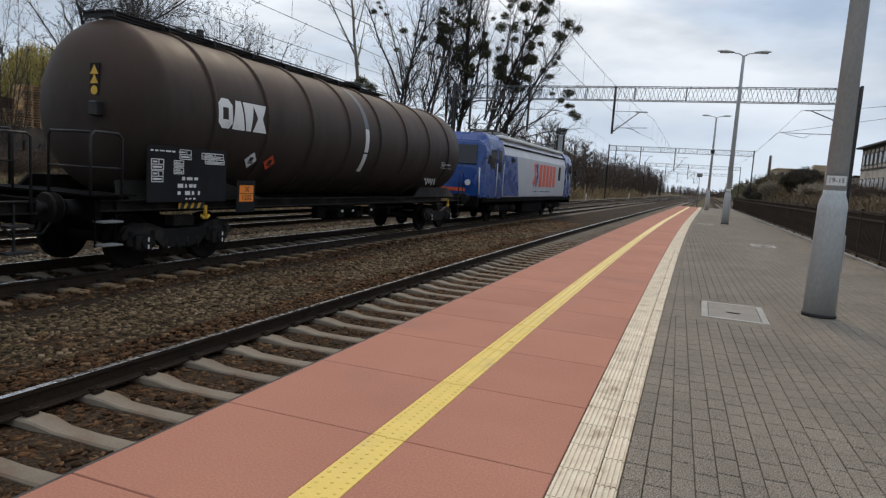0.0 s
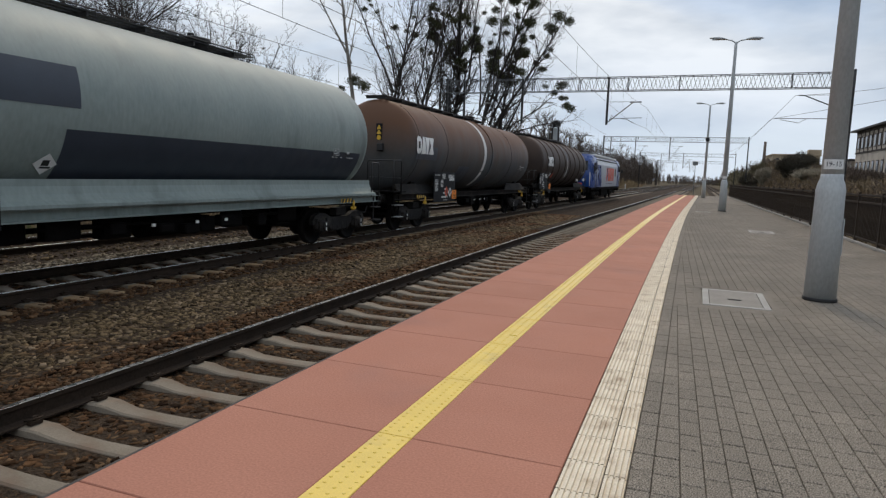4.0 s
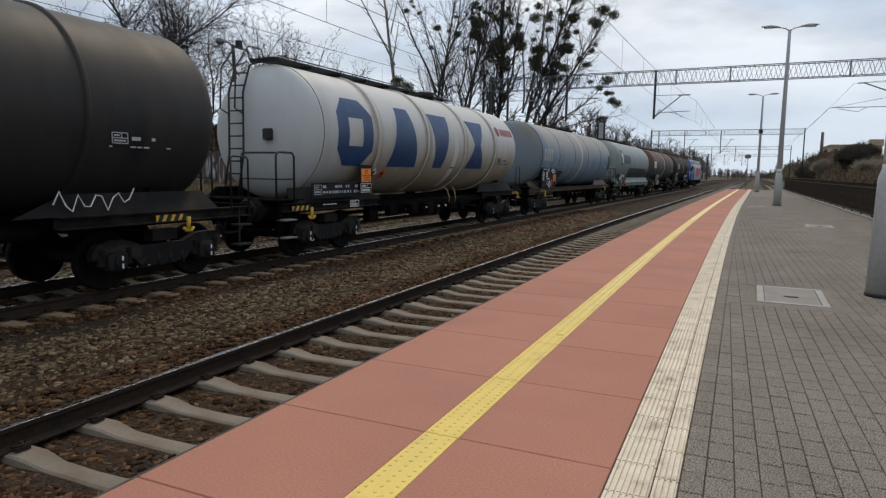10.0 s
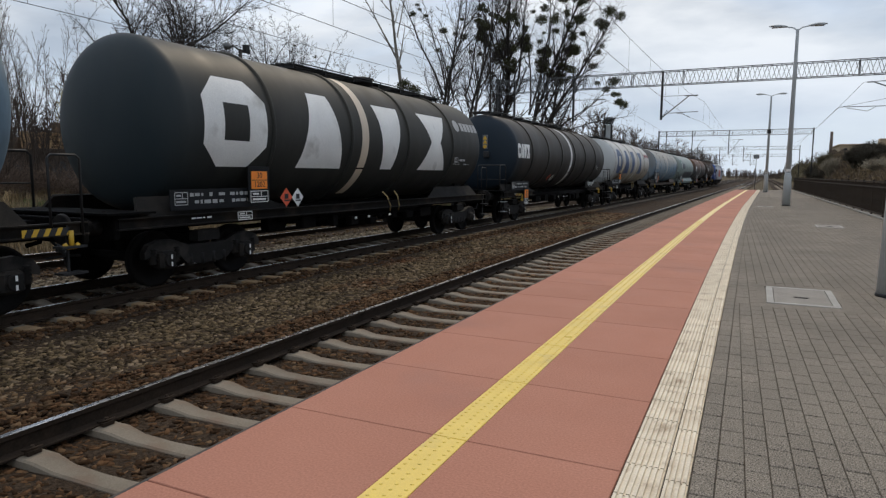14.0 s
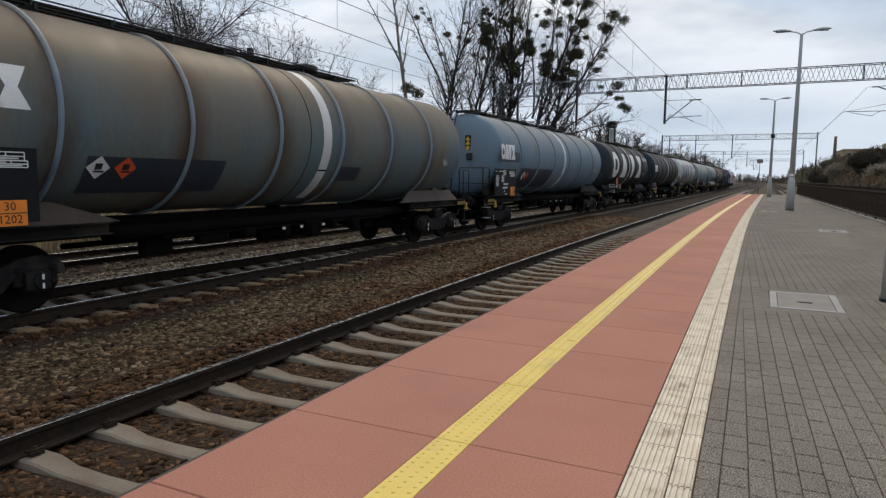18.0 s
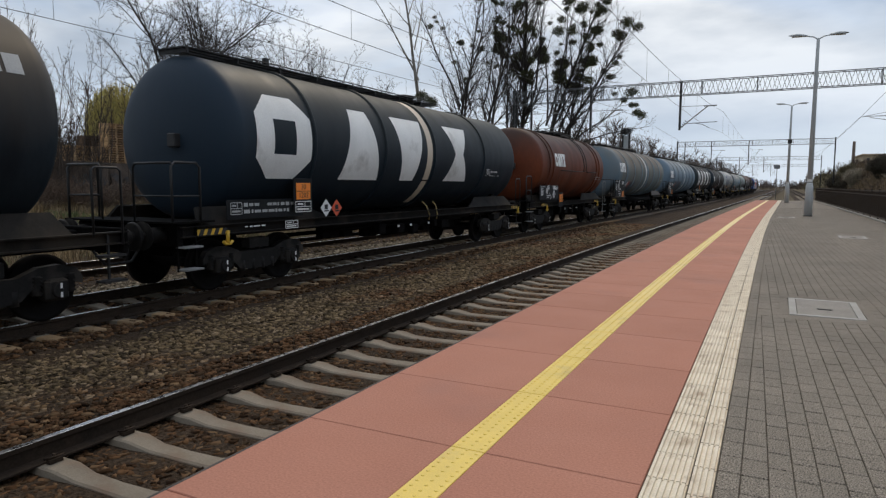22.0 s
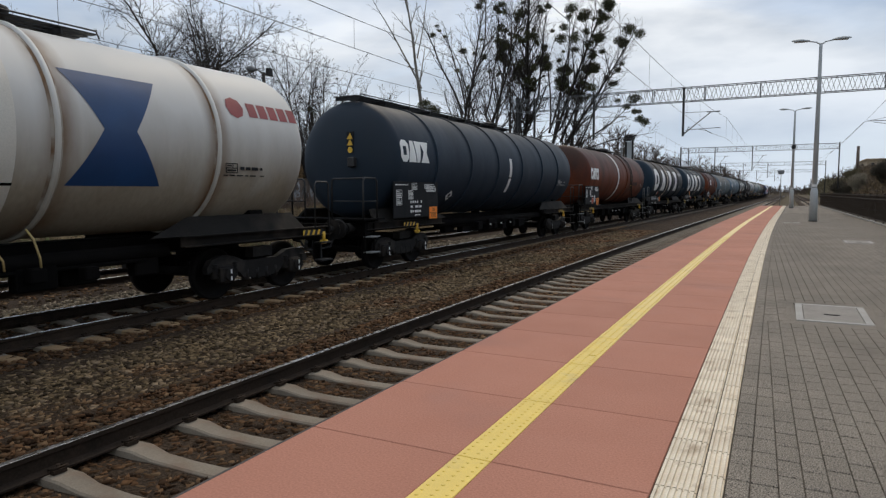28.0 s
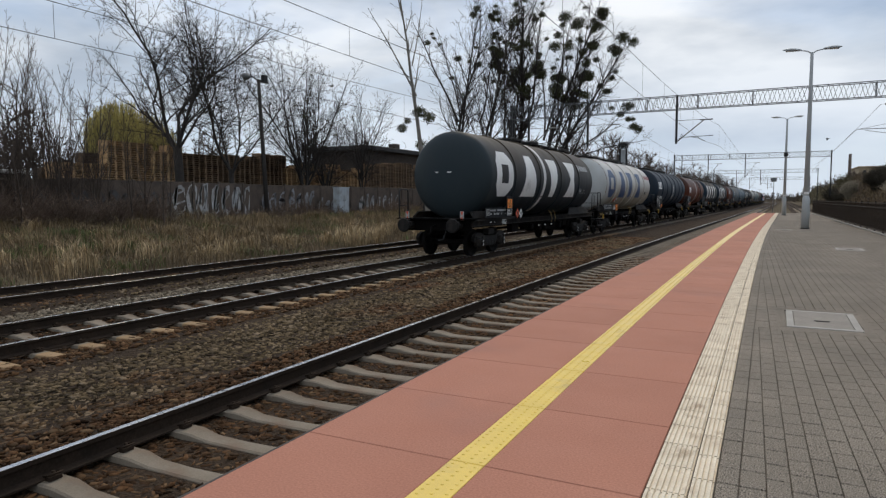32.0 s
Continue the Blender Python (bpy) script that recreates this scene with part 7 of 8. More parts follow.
tree("bare tree with dense fine twigs by the wall", -34.5, 44.5, crown_of(6, 0.34, 7.2, 0.08, 5), BUSHY, 226, trunk=(1.6, 0.13))
tree("bare tree rising behind the pallet yard", -52.0, 40.0, crown_of(5, 0.5, 8.5, 0.12, 6), BROAD, 224, trunk=(2.5, 0.18))
tree("bare tree rising behind the pallet yard", -50.0, 20.0, crown_of(5, 0.5, 8.0, 0.12, 7), BROAD, 225, trunk=(2.5, 0.18))
SAPLING = Habit((0.34, 0.26, 0.3), (0.26, 0.42, 0.5), (0.5, 0.6, 0.7), (0.18, 0.15, 0.2), 0.7, 0.05, 0.008)
for k, (x, s, n) in enumerate(((-29.5, 17.6, 11), (-30.0, 20.6, 9), (-29.0, 14.2, 10), (-28.6, 22.6, 6), (-30.4, 12.4, 10), (-30.2, 19.2, 9), (-29.4, 16.0, 9))):
    rn = random.Random(60 + k)
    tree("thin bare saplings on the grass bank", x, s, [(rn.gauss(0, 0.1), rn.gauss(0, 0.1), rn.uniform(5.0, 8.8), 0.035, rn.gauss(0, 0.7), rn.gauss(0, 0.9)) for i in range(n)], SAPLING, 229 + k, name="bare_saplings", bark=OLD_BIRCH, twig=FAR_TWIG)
tree("low bare tree with dark clumps", -25.5, 45.5, crown_of(4, 0.6, 6.0, 0.08, 9), BROAD, 239, trunk=(2.0, 0.13), balls=8, ball_size=(0.25, 0.6), high=0.5)


def willow(x, s, h, seed):
    rnd = random.Random(seed)
    tr = thing("willow_tree", "yellow-green budding willow behind the wall", "tree", Matrix.Translation(W(x, s, ground_height(x, s))))
    wood, twigs, tips = Sprig(), Sprig(), []
    for lx, ly, ln, rr, ox, oy in crown_of(6, 0.45, h * 0.85, 0.14, seed):
        branch(rnd, wood, twigs, Vector((0, 0, 0)), Vector((lx, ly, 1)), ln, rr, 0, BROAD, tips)
    part("trunk", wood.mesh("trunk"), BARK, tr)
    part("limbs", twigs.mesh("limbs"), TWIG, tr)
    vs, fs = [], []
    for i in range(1150):
        a, c = rnd.uniform(0, 6.283), rnd.random() ** 0.5
        wide = 0.36 * (0.85 + 0.6 * noise.noise((math.cos(a) * 1.7, math.sin(a) * 1.7, seed)))
        top = h * (0.62 + 0.36 * math.sqrt(max(0, 1 - c * c))) + rnd.gauss(0, 0.25)
        p = Vector((math.cos(a) * c * h * wide, math.sin(a) * c * h * wide, top - h * 0.5 * max(0, 0.36 - wide)))
        for j in range(rnd.randint(8, 18)):
            q = p + Vector((rnd.gauss(0, 0.05), rnd.gauss(0, 0.05), -0.2 * j))
            b = rnd.uniform(0, 6.283)
            u = Vector((math.cos(b), math.sin(b), 0)) * 0.032
            n = len(vs)
            vs += [q - u, q + u, q + u * 0.4 - Vector((0, 0, 0.2)), q - u * 0.4 - Vector((0, 0, 0.2))]
            fs.append((n, n + 1, n + 2, n + 3))
    part("crown", raw("crown", vs, fs), CATKIN, tr, "hanging yellow-green shoots")


willow(-46, 33.5, 9.2, 301)
willow(-47, 36.5, 8.0, 302)


def bramble(name, label, x0, x1, s0, s1, count, h, seed, mat, spread=0.4, fat=1.0, kids=2):
    """Thickets of fine arching shoots."""
    rnd = random.Random(seed)
    sp = Sprig()
    for i in range(count):
        x, s = rnd.uniform(x0, x1), rnd.uniform(s0, s1)
        lump = 0.75 + 0.7 * noise.noise((x * 0.22, s * 0.16, seed * 0.7))
        if lump < 0.55 and rnd.random() < 0.7:
            continue
        p = W(x, s, ground_height(x, s) - 0.05)
        d = Vector((rnd.gauss(0, spread), rnd.gauss(0, spread), 1)).normalized()
        hh = h * rnd.uniform(0.45, 1.0) * lump
        pts = [p]
        for k in range(4):
            d = (d + Vector((rnd.gauss(0, 0.18), rnd.gauss(0, 0.18), -0.09))).normalized()
            pts.append(pts[-1] + d * hh / 4)
        sp.shoot(pts[::2], [0.012 * fat, 0.008 * fat, 0.003 * fat], 3)
        for k in (1, 2, 3):
            for j in range(kids):
                e = (d + Vector((rnd.gauss(0, 0.7), rnd.gauss(0, 0.7), rnd.gauss(0, 0.4)))).normalized() * hh * 0.3
                sp.shoot([pts[k], pts[k] + e], [0.008 * fat, 0.003 * fat], 3)
    thing(name, label, "shrubs", kind="stuff", shape=sp.mesh(name), material=mat)


bramble("shrubs", "brown leafless scrub along the wall", -31.2, -28.0, 8, 23.5, 2500, 2.8, 41, BRIAR, fat=1.2, kids=3)
bramble("shrubs", "brown leafless scrub along the wall", -31.2, -29.0, 23, 64, 2000, 1.6, 42, BRIAR, fat=1.2, kids=3)
bramble("shrubs", "pale bramble stems along the wall", -30.9, -28.6, 9, 27, 700, 2.3, 49, PALE_BUSH, 0.8, 0.8, 2)
bramble("shrubs", "pale dry stalks among the grass", -26, -17.2, 12, 50, 1100, 1.25, 44, DRY, fat=0.8)


def blades(name, label, count, x0, x1, s0, s1, h, mat, seed, patch=0.0, width=0.012, avoid=0.0):
    rnd = np.random.default_rng(seed)
    vs, fs = [], []
    for i in range(count):
        x, s = rnd.uniform(x0, x1), s0 + (s1 - s0) * rnd.random() ** 1.35
        if noise.noise((x * 0.35, s * 0.35, seed)) < patch:
            continue
        p = W(x, s, ground_height(x, s) - 0.02)
        a, l, hh = rnd.uniform(0, 6.283), rnd.normal(0, 0.35), h * rnd.uniform(0.45, 1.1) * (0.55 + 1.1 * max(0.0, noise.noise((x * 0.9, s * 0.7, 3)) + 0.35))
        u = Vector((math.cos(a), math.sin(a), 0)) * width
        t = Vector((math.cos(a + 1.6) * l, math.sin(a + 1.6) * l, 1)) * hh
        k = len(vs)
        vs += [p - u, p + u, p + t * 0.55 + u * 0.7, p + t * 0.55 - u * 0.7, p + t + Vector((t.x * 0.5, t.y * 0.5, -0.1 * hh))]
        fs += [(k, k + 1, k + 2, k + 3), (k + 3, k + 2, k + 4)]
    thing(name, label, "grass", kind="stuff", shape=raw(name, vs, fs), material=mat)


blades("dry_grass", "tall dry straw-coloured grass on the bank", 46000, -31, -16.1, 4, 60, 0.62, DRY, 11, 0.06)
blades("brown_grass", "matted brown grass on the bank", 64000, -31, -16.1, 4, 60, 0.42, BROWN_GRASS, 15, -0.4)
blades("green_grass", "low green grass between the straw", 74000, -31.3, -16.6, 4, 60, 0.34, GREEN, 12, 0.08)


def tufts(label, spots, seed, mat, h):
    """Dense tufts of long arching blades."""
    rnd = random.Random(seed)
    vs, fs = [], []
    for x, s in spots:
        c = W(x, s, ground_height(x, s) - 0.03)
        big = rnd.uniform(0.6, 1.2)
        for i in range(110):
            a, lean = rnd.uniform(0, 6.283), rnd.uniform(0.1, 0.8)
            p = c + Vector((rnd.gauss(0, 0.16 * big), rnd.gauss(0, 0.22 * big), 0))
            d, u = Vector((math.cos(a), math.sin(a), 0)), Vector((-math.sin(a), math.cos(a), 0)) * 0.011
            l = h * big * rnd.uniform(0.5, 1.1)
            m1, m2 = p + d * lean * l * 0.3 + Vector((0, 0, l * 0.6)), p + d * lean * l * 0.9 + Vector((0, 0, l * 0.85))
            k = len(vs)
            vs += [p - u, p + u, m1 + u, m1 - u, m2]
            fs += [(k, k + 1, k + 2, k + 3), (k + 3, k + 2, k + 4)]
    thing("grass_tufts", label, "grass", kind="stuff", shape=raw("grass_tufts", vs, fs), material=mat)


rt = random.Random(91)
tufts("pale dry reed tufts near the outer track", [(rt.uniform(-20.5, -16.6), rt.uniform(9, 42)) for k in range(46)], 92, PALE_REED, 0.95)
tufts("pale dry reed tufts on the bank", [(rt.uniform(-30, -20), rt.uniform(8, 50)) for k in range(60)], 93, DRY, 0.8)
tufts("fresh green tufts beside the cabinet", [(rt.uniform(-30.5, -27.5), rt.uniform(36, 52)) for k in range(40)] + [(rt.uniform(-27, -20), rt.uniform(10, 17)) for k in range(26)], 94, GREEN, 0.45)
blades("dry_grass", "straw-coloured grass on the far cutting slope", 15000, 6.2, 17, 16, 150, 0.6, DRY, 13, -0.1, 0.04)
blades("brown_grass", "brown matted grass on the far cutting slope", 32000, 6.2, 18, 16, 150, 0.7, BROWN_GRASS, 14, -0.5, 0.045)
bramble("shrubs", "grey-brown scrub on the cutting slope", 8.0, 17, 30, 190, 2600, 1.5, 43, BUSH, 0.6, 2.6, 4)
bramble("shrubs", "pale brown scrub on the cutting slope", 6.8, 16, 24, 190, 3000, 1.3, 47, BROWN_GRASS, 0.6, 2.4, 3)


def bush(label, x, s, h, w, mat, seed, count=420):
    """A rounded leafless bush of many fine shoots from one base."""
    rnd = random.Random(seed)
    b = thing("bush", label, "bush", Matrix.Translation(W(x, s, ground_height(x, s) - 0.1)), group="bushes on the cutting slope")
    sp = Sprig()
    for i in range(count):
        a, q = rnd.uniform(0, 6.283), rnd.random() ** 0.5
        foot = Vector((math.cos(a) * q * w * 0.2, math.sin(a) * q * w * 0.2, 0))
        tip = Vector((math.cos(a) * q * w * 0.5, math.sin(a) * q * w * 0.5, h * (1 - 0.45 * q * q) * rnd.uniform(0.6, 1.05)))
        mid = foot.lerp(tip, 0.5) + Vector((rnd.gauss(0, 0.1), rnd.gauss(0, 0.1), h * 0.1))
        sp.shoot([foot, mid, tip], [0.035, 0.025, 0.01], 3)
        for k in range(5):
            p = mid.lerp(tip, rnd.uniform(0.0, 1.0))
            sp.shoot([p, p + Vector((rnd.gauss(0, 0.3), rnd.gauss(0, 0.3), rnd.uniform(-0.05, 0.45)))], [0.02, 0.009], 3)
    part("crown", sp.mesh("crown"), mat, b)


bush("dark rounded leafless bush on the cutting slope", 10.6, 95, 3.0, 4.4, DARK_BUSH, 71, 620)
bush("dark rounded leafless bush on the cutting slope", 12.6, 104, 2.6, 4.0, DARK_BUSH, 72)
bush("pale whitish budding bush on the cutting slope", 8.7, 112, 3.0, 3.0, PALE_BUSH, 73)
bush("dark low bush beside the joining track", 7.4, 119, 2.8, 2.6, DARK_BUSH, 74)
bush("pale grey-brown bush on the cutting slope", 11.2, 82, 1.5, 4.2, PALE_BUSH, 75)
bush("brown leafless bush on the cutting slope", 14.2, 84, 2.0, 4.0, BUSH, 76)
bush("brown leafless bush on the cutting slope", 13.2, 66, 1.6, 3.2, BUSH, 77)
bush("olive budding bush on the cutting slope", 9.2, 132, 3.2, 3.2, OLIVE, 78)
bush("dark low bush beside the joining track", 8.2, 150, 3.0, 3.4, DARK_BUSH, 79)
bush("olive budding bush on the cutting slope", 15.0, 118, 2.4, 4.0, OLIVE, 80)
bramble("shrubs", "brown bushes on the far part of the cutting slope", 7, 24, 190, 420, 1400, 3.2, 48, OLIVE, 0.6, 13.0, 3)
bramble("shrubs", "pale brown scrub along the outer track", -27, -17.5, 70, 210, 1500, 2.6, 45, DRY, 0.5, 6.0, 2)


def far_wood(label, spans, seed, h):
    """Distant bare woods along the line: many stems and crowns, one object."""
    rnd = random.Random(seed)
    sp = Sprig()
    for (x0, x1, s0, s1, n) in spans:
        for i in range(n):
            x, s = rnd.uniform(x0, x1), rnd.uniform(s0, s1)
            p = W(x, s, ground_height(x, s))
            hh = h * rnd.uniform(0.6, 1.1)
            top = p + Vector((rnd.gauss(0, 0.6), rnd.gauss(0, 0.6), hh))
            sp.shoot([p, top], [0.15, 0.03], 4)
            for k in range(28):
                u = rnd.uniform(0.12, 1.0)
                q = p.lerp(top, u)
                e = Vector((rnd.gauss(0, 1), rnd.gauss(0, 1), rnd.uniform(0.3, 1.6))).normalized() * hh * rnd.uniform(0.12, 0.32) * (1.25 - u * 0.6)
                m = q + e * 0.55
                sp.shoot([q, q + e * 1.05 + Vector((0, 0, 0.2))], [0.06, 0.016], 3)
                for j in range(2):
                    g = e.copy()
                    g.rotate(Euler((rnd.gauss(0, 0.6), rnd.gauss(0, 0.6), rnd.gauss(0, 0.6))))
                    sp.shoot([m, m + g * 0.5], [0.045, 0.016], 3)
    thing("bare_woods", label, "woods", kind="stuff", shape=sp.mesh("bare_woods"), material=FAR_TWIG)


far_wood("distant bare brown woods beside the railway", ((-38, -20, 85, 330, 400), (-80, -40, 60, 300, 110), (-85, -54, 2, 64, 100)), 51, 9.5)
far_wood("distant bare brown trees beyond the cutting", ((40, 90, 250, 420, 70), (-30, 40, 420, 560, 260), (14, 40, 220, 420, 120)), 52, 5.5)


# ---- yard behind the wall ----
WALL = surf("wall_concrete", (0.14, 0.105, 0.08), (0.065, 0.05, 0.04), 0.95, scale=1.1, fine=25, grain=0.3, bump=0.4, dirt=(0.022, 0.019, 0.016), dirt_scale=0.7, dirt_at=(0.5, 0.7))
TAG = surf("spray_white", (0.55, 0.54, 0.52), (0.3, 0.29, 0.28), 0.8, scale=2, grain=0.15, bump=0)
TAG_DIM = surf("spray_faded", (0.36, 0.36, 0.36), (0.2, 0.2, 0.205), 0.8, scale=2, grain=0.15, bump=0)
TAG_DARK = surf("spray_dark", (0.1, 0.095, 0.09), (0.06, 0.055, 0.052), 0.8, scale=2, grain=0.15, bump=0)
BOX_GREY = surf("cabinet_grey", (0.46, 0.5, 0.52), (0.4, 0.44, 0.46), 0.6, scale=2, grain=0.1, bump=0.03, dirt=(0.3, 0.3, 0.28), dirt_scale=2.0)
WOODEN = surf("pallet_wood", (0.5, 0.33, 0.165), (0.36, 0.22, 0.11), 0.85, scale=1.5, fine=18, grain=0.25, bump=0.1, vary=0.25)
SHED_WOOD = surf("shed_boards", (0.06, 0.045, 0.034), (0.04, 0.03, 0.024), 0.9, scale=1.5, fine=18, grain=0.25, bump=0.1)
DARK_WOOD = surf("gap_shade_wood", (0.14, 0.088, 0.05), (0.085, 0.055, 0.033), 0.9, scale=1.5, fine=18, grain=0.25, bump=0.1)
OLD_WOOD = surf("weathered_wood", (0.26, 0.165, 0.095), (0.13, 0.085, 0.05), 0.9, scale=1.5, fine=18, grain=0.25, bump=0.1, vary=0.3)
ROOF = surf("shed_roof", (0.04, 0.037, 0.035), (0.03, 0.028, 0.027), 0.8, scale=1, grain=0.2, bump=0.1)
PLASTER = surf("grey_plaster", (0.4, 0.35, 0.29), (0.32, 0.29, 0.25), 0.9, scale=0.5, fine=12, grain=0.15, bump=0.1, dirt=(0.14, 0.12, 0.1), dirt_scale=0.4, dirt_at=(0.5, 0.75))
WOODPOLE = surf("tarred_pole", (0.045, 0.038, 0.032), (0.032, 0.028, 0.025), 0.9, scale=2, fine=40, grain=0.3, bump=0.3)

WX = -31.6                                            # line of the wall


def build_wall():
    w = thing("yard_wall", "low dark concrete panel wall covered in graffiti", "wall", kind="structure")
    panel = mesh_of(soft_box(B(), (0, 1.0, 1.28), (0.12, 1.96, 2.56), 0.02), "wall_panel")
    post = mesh_of(soft_box(B(), (0, 0, 1.31), (0.2, 0.18, 2.62), 0.02), "wall_post")
    s = -4.0
    rnd = random.Random(5)
    while s < 74:
        z = ground_height(WX, s) - 0.25
        part("wall_panel", panel, WALL, w, m=at(WX, s, z))
        part("wall_post", post, WALL, w, m=at(WX, s, z))
        s += 2.0
    for s0, s1, mat, tall in ((26.4, 32.3, TAG, 2.0), (33.6, 38.9, TAG_DIM, 1.8), (45.0, 51.2, TAG, 1.6), (15.0, 26.0, TAG_DARK, 1.6), (39.6, 41.5, TAG_DIM, 1.2)):
        bm = B()
        y = s0
        while y < s1:
            h = tall * rnd.uniform(0.8, 1.0)
            wd = rnd.uniform(0.75, 1.15)
            p = W(WX + 0.075, y, ground_height(WX, y) + 0.28)
            ring = []
            for i in range(9):                      # a lumpy outlined figure
                a = i * 0.698
                ring.append((p.y + wd * (0.5 + 0.46 * math.cos(a) * rnd.uniform(0.7, 1.15)), p.z + h * (0.5 + 0.5 * math.sin(a) * rnd.uniform(0.75, 1.05))))
            for a, b in list(zip(ring, ring[1:] + ring[:1])) + [(ring[rnd.randint(0, 3)], ring[rnd.randint(4, 7)]) for q in range(4)]:
                t = rnd.uniform(0.14, 0.26)
                prism(bm, [(a[0], a[1] - t / 2), (a[0] + t, a[1] + t / 2), (b[0] + t, b[1] + t / 2), (b[0], b[1] - t / 2)], p.x, p.x + 0.006, "x")
            y += wd * 0.92
        part("graffiti", bm, mat, w, "sprayed outlined strokes")
    return w


build_wall()


def build_cabinet(x, s):
    z = ground_height(x, s)
    c = thing("utility_cabinet", "pale grey utility cabinet standing in the grass", "cabinet", at(x, s, z + 0.12))
    part("body", soft_box(B(), (0, 0, 1.04), (0.6, 1.2, 1.92), 0.02), BOX_GREY, c)
    part("plinth", soft_box(B(), (0, 0, 0.0), (0.58, 1.18, 0.3), 0.01), FRAME_C, c)
    part("roof", soft_box(B(), (0, 0, 2.03), (0.7, 1.3, 0.06), 0.015), BOX_GREY, c)
    for sy in (-0.3, 0.3):
        d = part("door", soft_box(B(), (0.305, sy, 1.04), (0.016, 0.57, 1.78), 0.004), BOX_GREY, c)
        part("door_handle", box(B(), (0.318, sy * 0.3, 1.05), (0.016, 0.03, 0.14)), DARK_STEEL, d)


build_cabinet(-29.8, 40.3)


def build_old_lamp(x, s):
    z = ground_height(x, s)
    p = thing("street_lamp", "old dark pole lamp with a single head", "street lamp", at(x, s, z))
    part("pole", rod(B(), (0, 0, -0.2), (-0.3, -0.25, 9.3), 0.16, 0.11, 10), WOODPOLE, p)
    bm = B()
    bar(bm, [(-0.3, -0.2, 9.1), (-0.3, -0.6, 9.35), (-0.3, -1.2, 9.4)], 0.045, 6)
    box(bm, (-0.3, 0.15, 9.2), (0.16, 0.9, 0.14))
    box(bm, (-0.3, 0.3, 9.45), (0.3, 0.35, 0.4))
    part("bracket", bm, DARK_STEEL, p)
    bm = B()
    lathe(bm, [(0.08, 0.1), (0.22, 0.04), (0.3, -0.14), (0.2, -0.28)], "z", 14, (-0.3, -1.35, 9.42))
    part("lamp_head", bm, GALV, p)


build_old_lamp(-30.6, 33.2)


def pallet_mesh():
    bm = B()
    for k in range(5):
        box(bm, (0, -0.34 + 0.17 * k, 0.133), (1.2, 0.125, 0.022))
    for x in (-0.53, 0, 0.53):
        box(bm, (x, 0, 0.07), (0.13, 0.8, 0.1))
    for y in (-0.33, 0, 0.33):
        box(bm, (0, y, 0.011), (1.2, 0.1, 0.022))
    return mesh_of(bm, "pallet")


PALLET = {True: pallet_mesh(), False: pallet_mesh()}


def build_stack(x, s, n, fresh, turn, z0):
    st = thing("pallet_stack", "stack of fresh pale wooden pallets" if fresh else "stack of weathered dark wooden pallets", "pallet stack", at(x, s, z0, turn), group="pallet stacks")
    rnd = random.Random(int(s * 100 + x * 7))
    for k in range(n):
        part("pallet", PALLET[fresh], WOODEN if fresh else OLD_WOOD, st, m=pose(rnd.uniform(-0.03, 0.03), rnd.uniform(-0.03, 0.03), k * 0.145, 0, 0, rnd.uniform(-1.5, 1.5)))


def build_yard():
    rnd = random.Random(8)
    z0 = 0.6
    x, s = -36.5, 23.0
    while s < 66:
        fresh = s < 31.0 or 41 < s < 53
        n = rnd.randint(19, 22) if s < 25.6 else rnd.randint(27, 31) if s < 41 else rnd.randint(23, 27) if s < 53 else rnd.randint(28, 32)
        build_stack(x + rnd.uniform(-0.15, 0.15), s, n, fresh, 90 + rnd.uniform(-2, 2), z0)
        s += 1.05 if s < 42 else 1.3
    # the rows behind, seen through the gaps, in a wood darkened for the gaps' shade
    vs, fs, me = [], [], PALLET[False]
    base, faces = [v.co.copy() for v in me.vertices], [tuple(p.vertices) for p in me.polygons]
    s = 23.2
    while s < 66:
        for k in range(18 if s < 25.6 else 25):
            m = at(-38.0 + rnd.uniform(-0.1, 0.1), s, z0 + 0.145 * k, 90 + rnd.uniform(-2, 2))
            q = len(vs)
            vs += [m @ v for v in base]
            fs += [tuple(a + q for a in f) for f in faces]
        s += 1.25
    thing("pallet_rows", "farther rows of stacked wooden pallets behind the first", "pallet stack", kind="stuff", shape=raw("pallet_rows", vs, fs), material=DARK_WOOD)
    shed = thing("shed", "long dark low shed with a flat roof behind the wall", "shed", at(-46, 69, 0.6))
    part("shed_wall", soft_box(B(), (0, 0, 3.2), (8, 15, 6.4), 0.05), SHED_WOOD, shed)
    part("shed_roof", soft_box(B(), (0, 0, 6.6), (9.5, 17, 0.5), 0.05), ROOF, shed)
    part("shed_chimney", soft_box(B(), (1, 3, 7.3), (1.0, 1.2, 1.2), 0.04), SHED_WOOD, shed)
    low = thing("low_shed", "low shed with a pale flat roof behind the wall", "shed", at(-37.5, 15.5, 0.4))
    part("shed_wall", soft_box(B(), (0, 0, 1.15), (5, 10, 2.3), 0.04), SHED_WOOD, low)
    part("shed_roof", soft_box(B(), (0, 0, 2.4), (5.4, 10.6, 0.2), 0.04), FRAME_C, low)
    part("shed_roof", soft_box(B(), (0, 0.6, 2.56), (4, 6, 0.12), 0.04), FRAME_C, low)


build_yard()


# ---- house and works beyond the cutting ----
TIMBER = surf("dark_timber", (0.05, 0.036, 0.028), (0.035, 0.026, 0.02), 0.85, scale=1, fine=14, grain=0.3, bump=0.1)
LIME = surf("pale_plaster", (0.52, 0.45, 0.37), (0.42, 0.36, 0.3), 0.9, scale=0.5, fine=12, grain=0.15, bump=0.1, dirt=(0.25, 0.2, 0.16), dirt_scale=0.5, dirt_at=(0.52, 0.75))


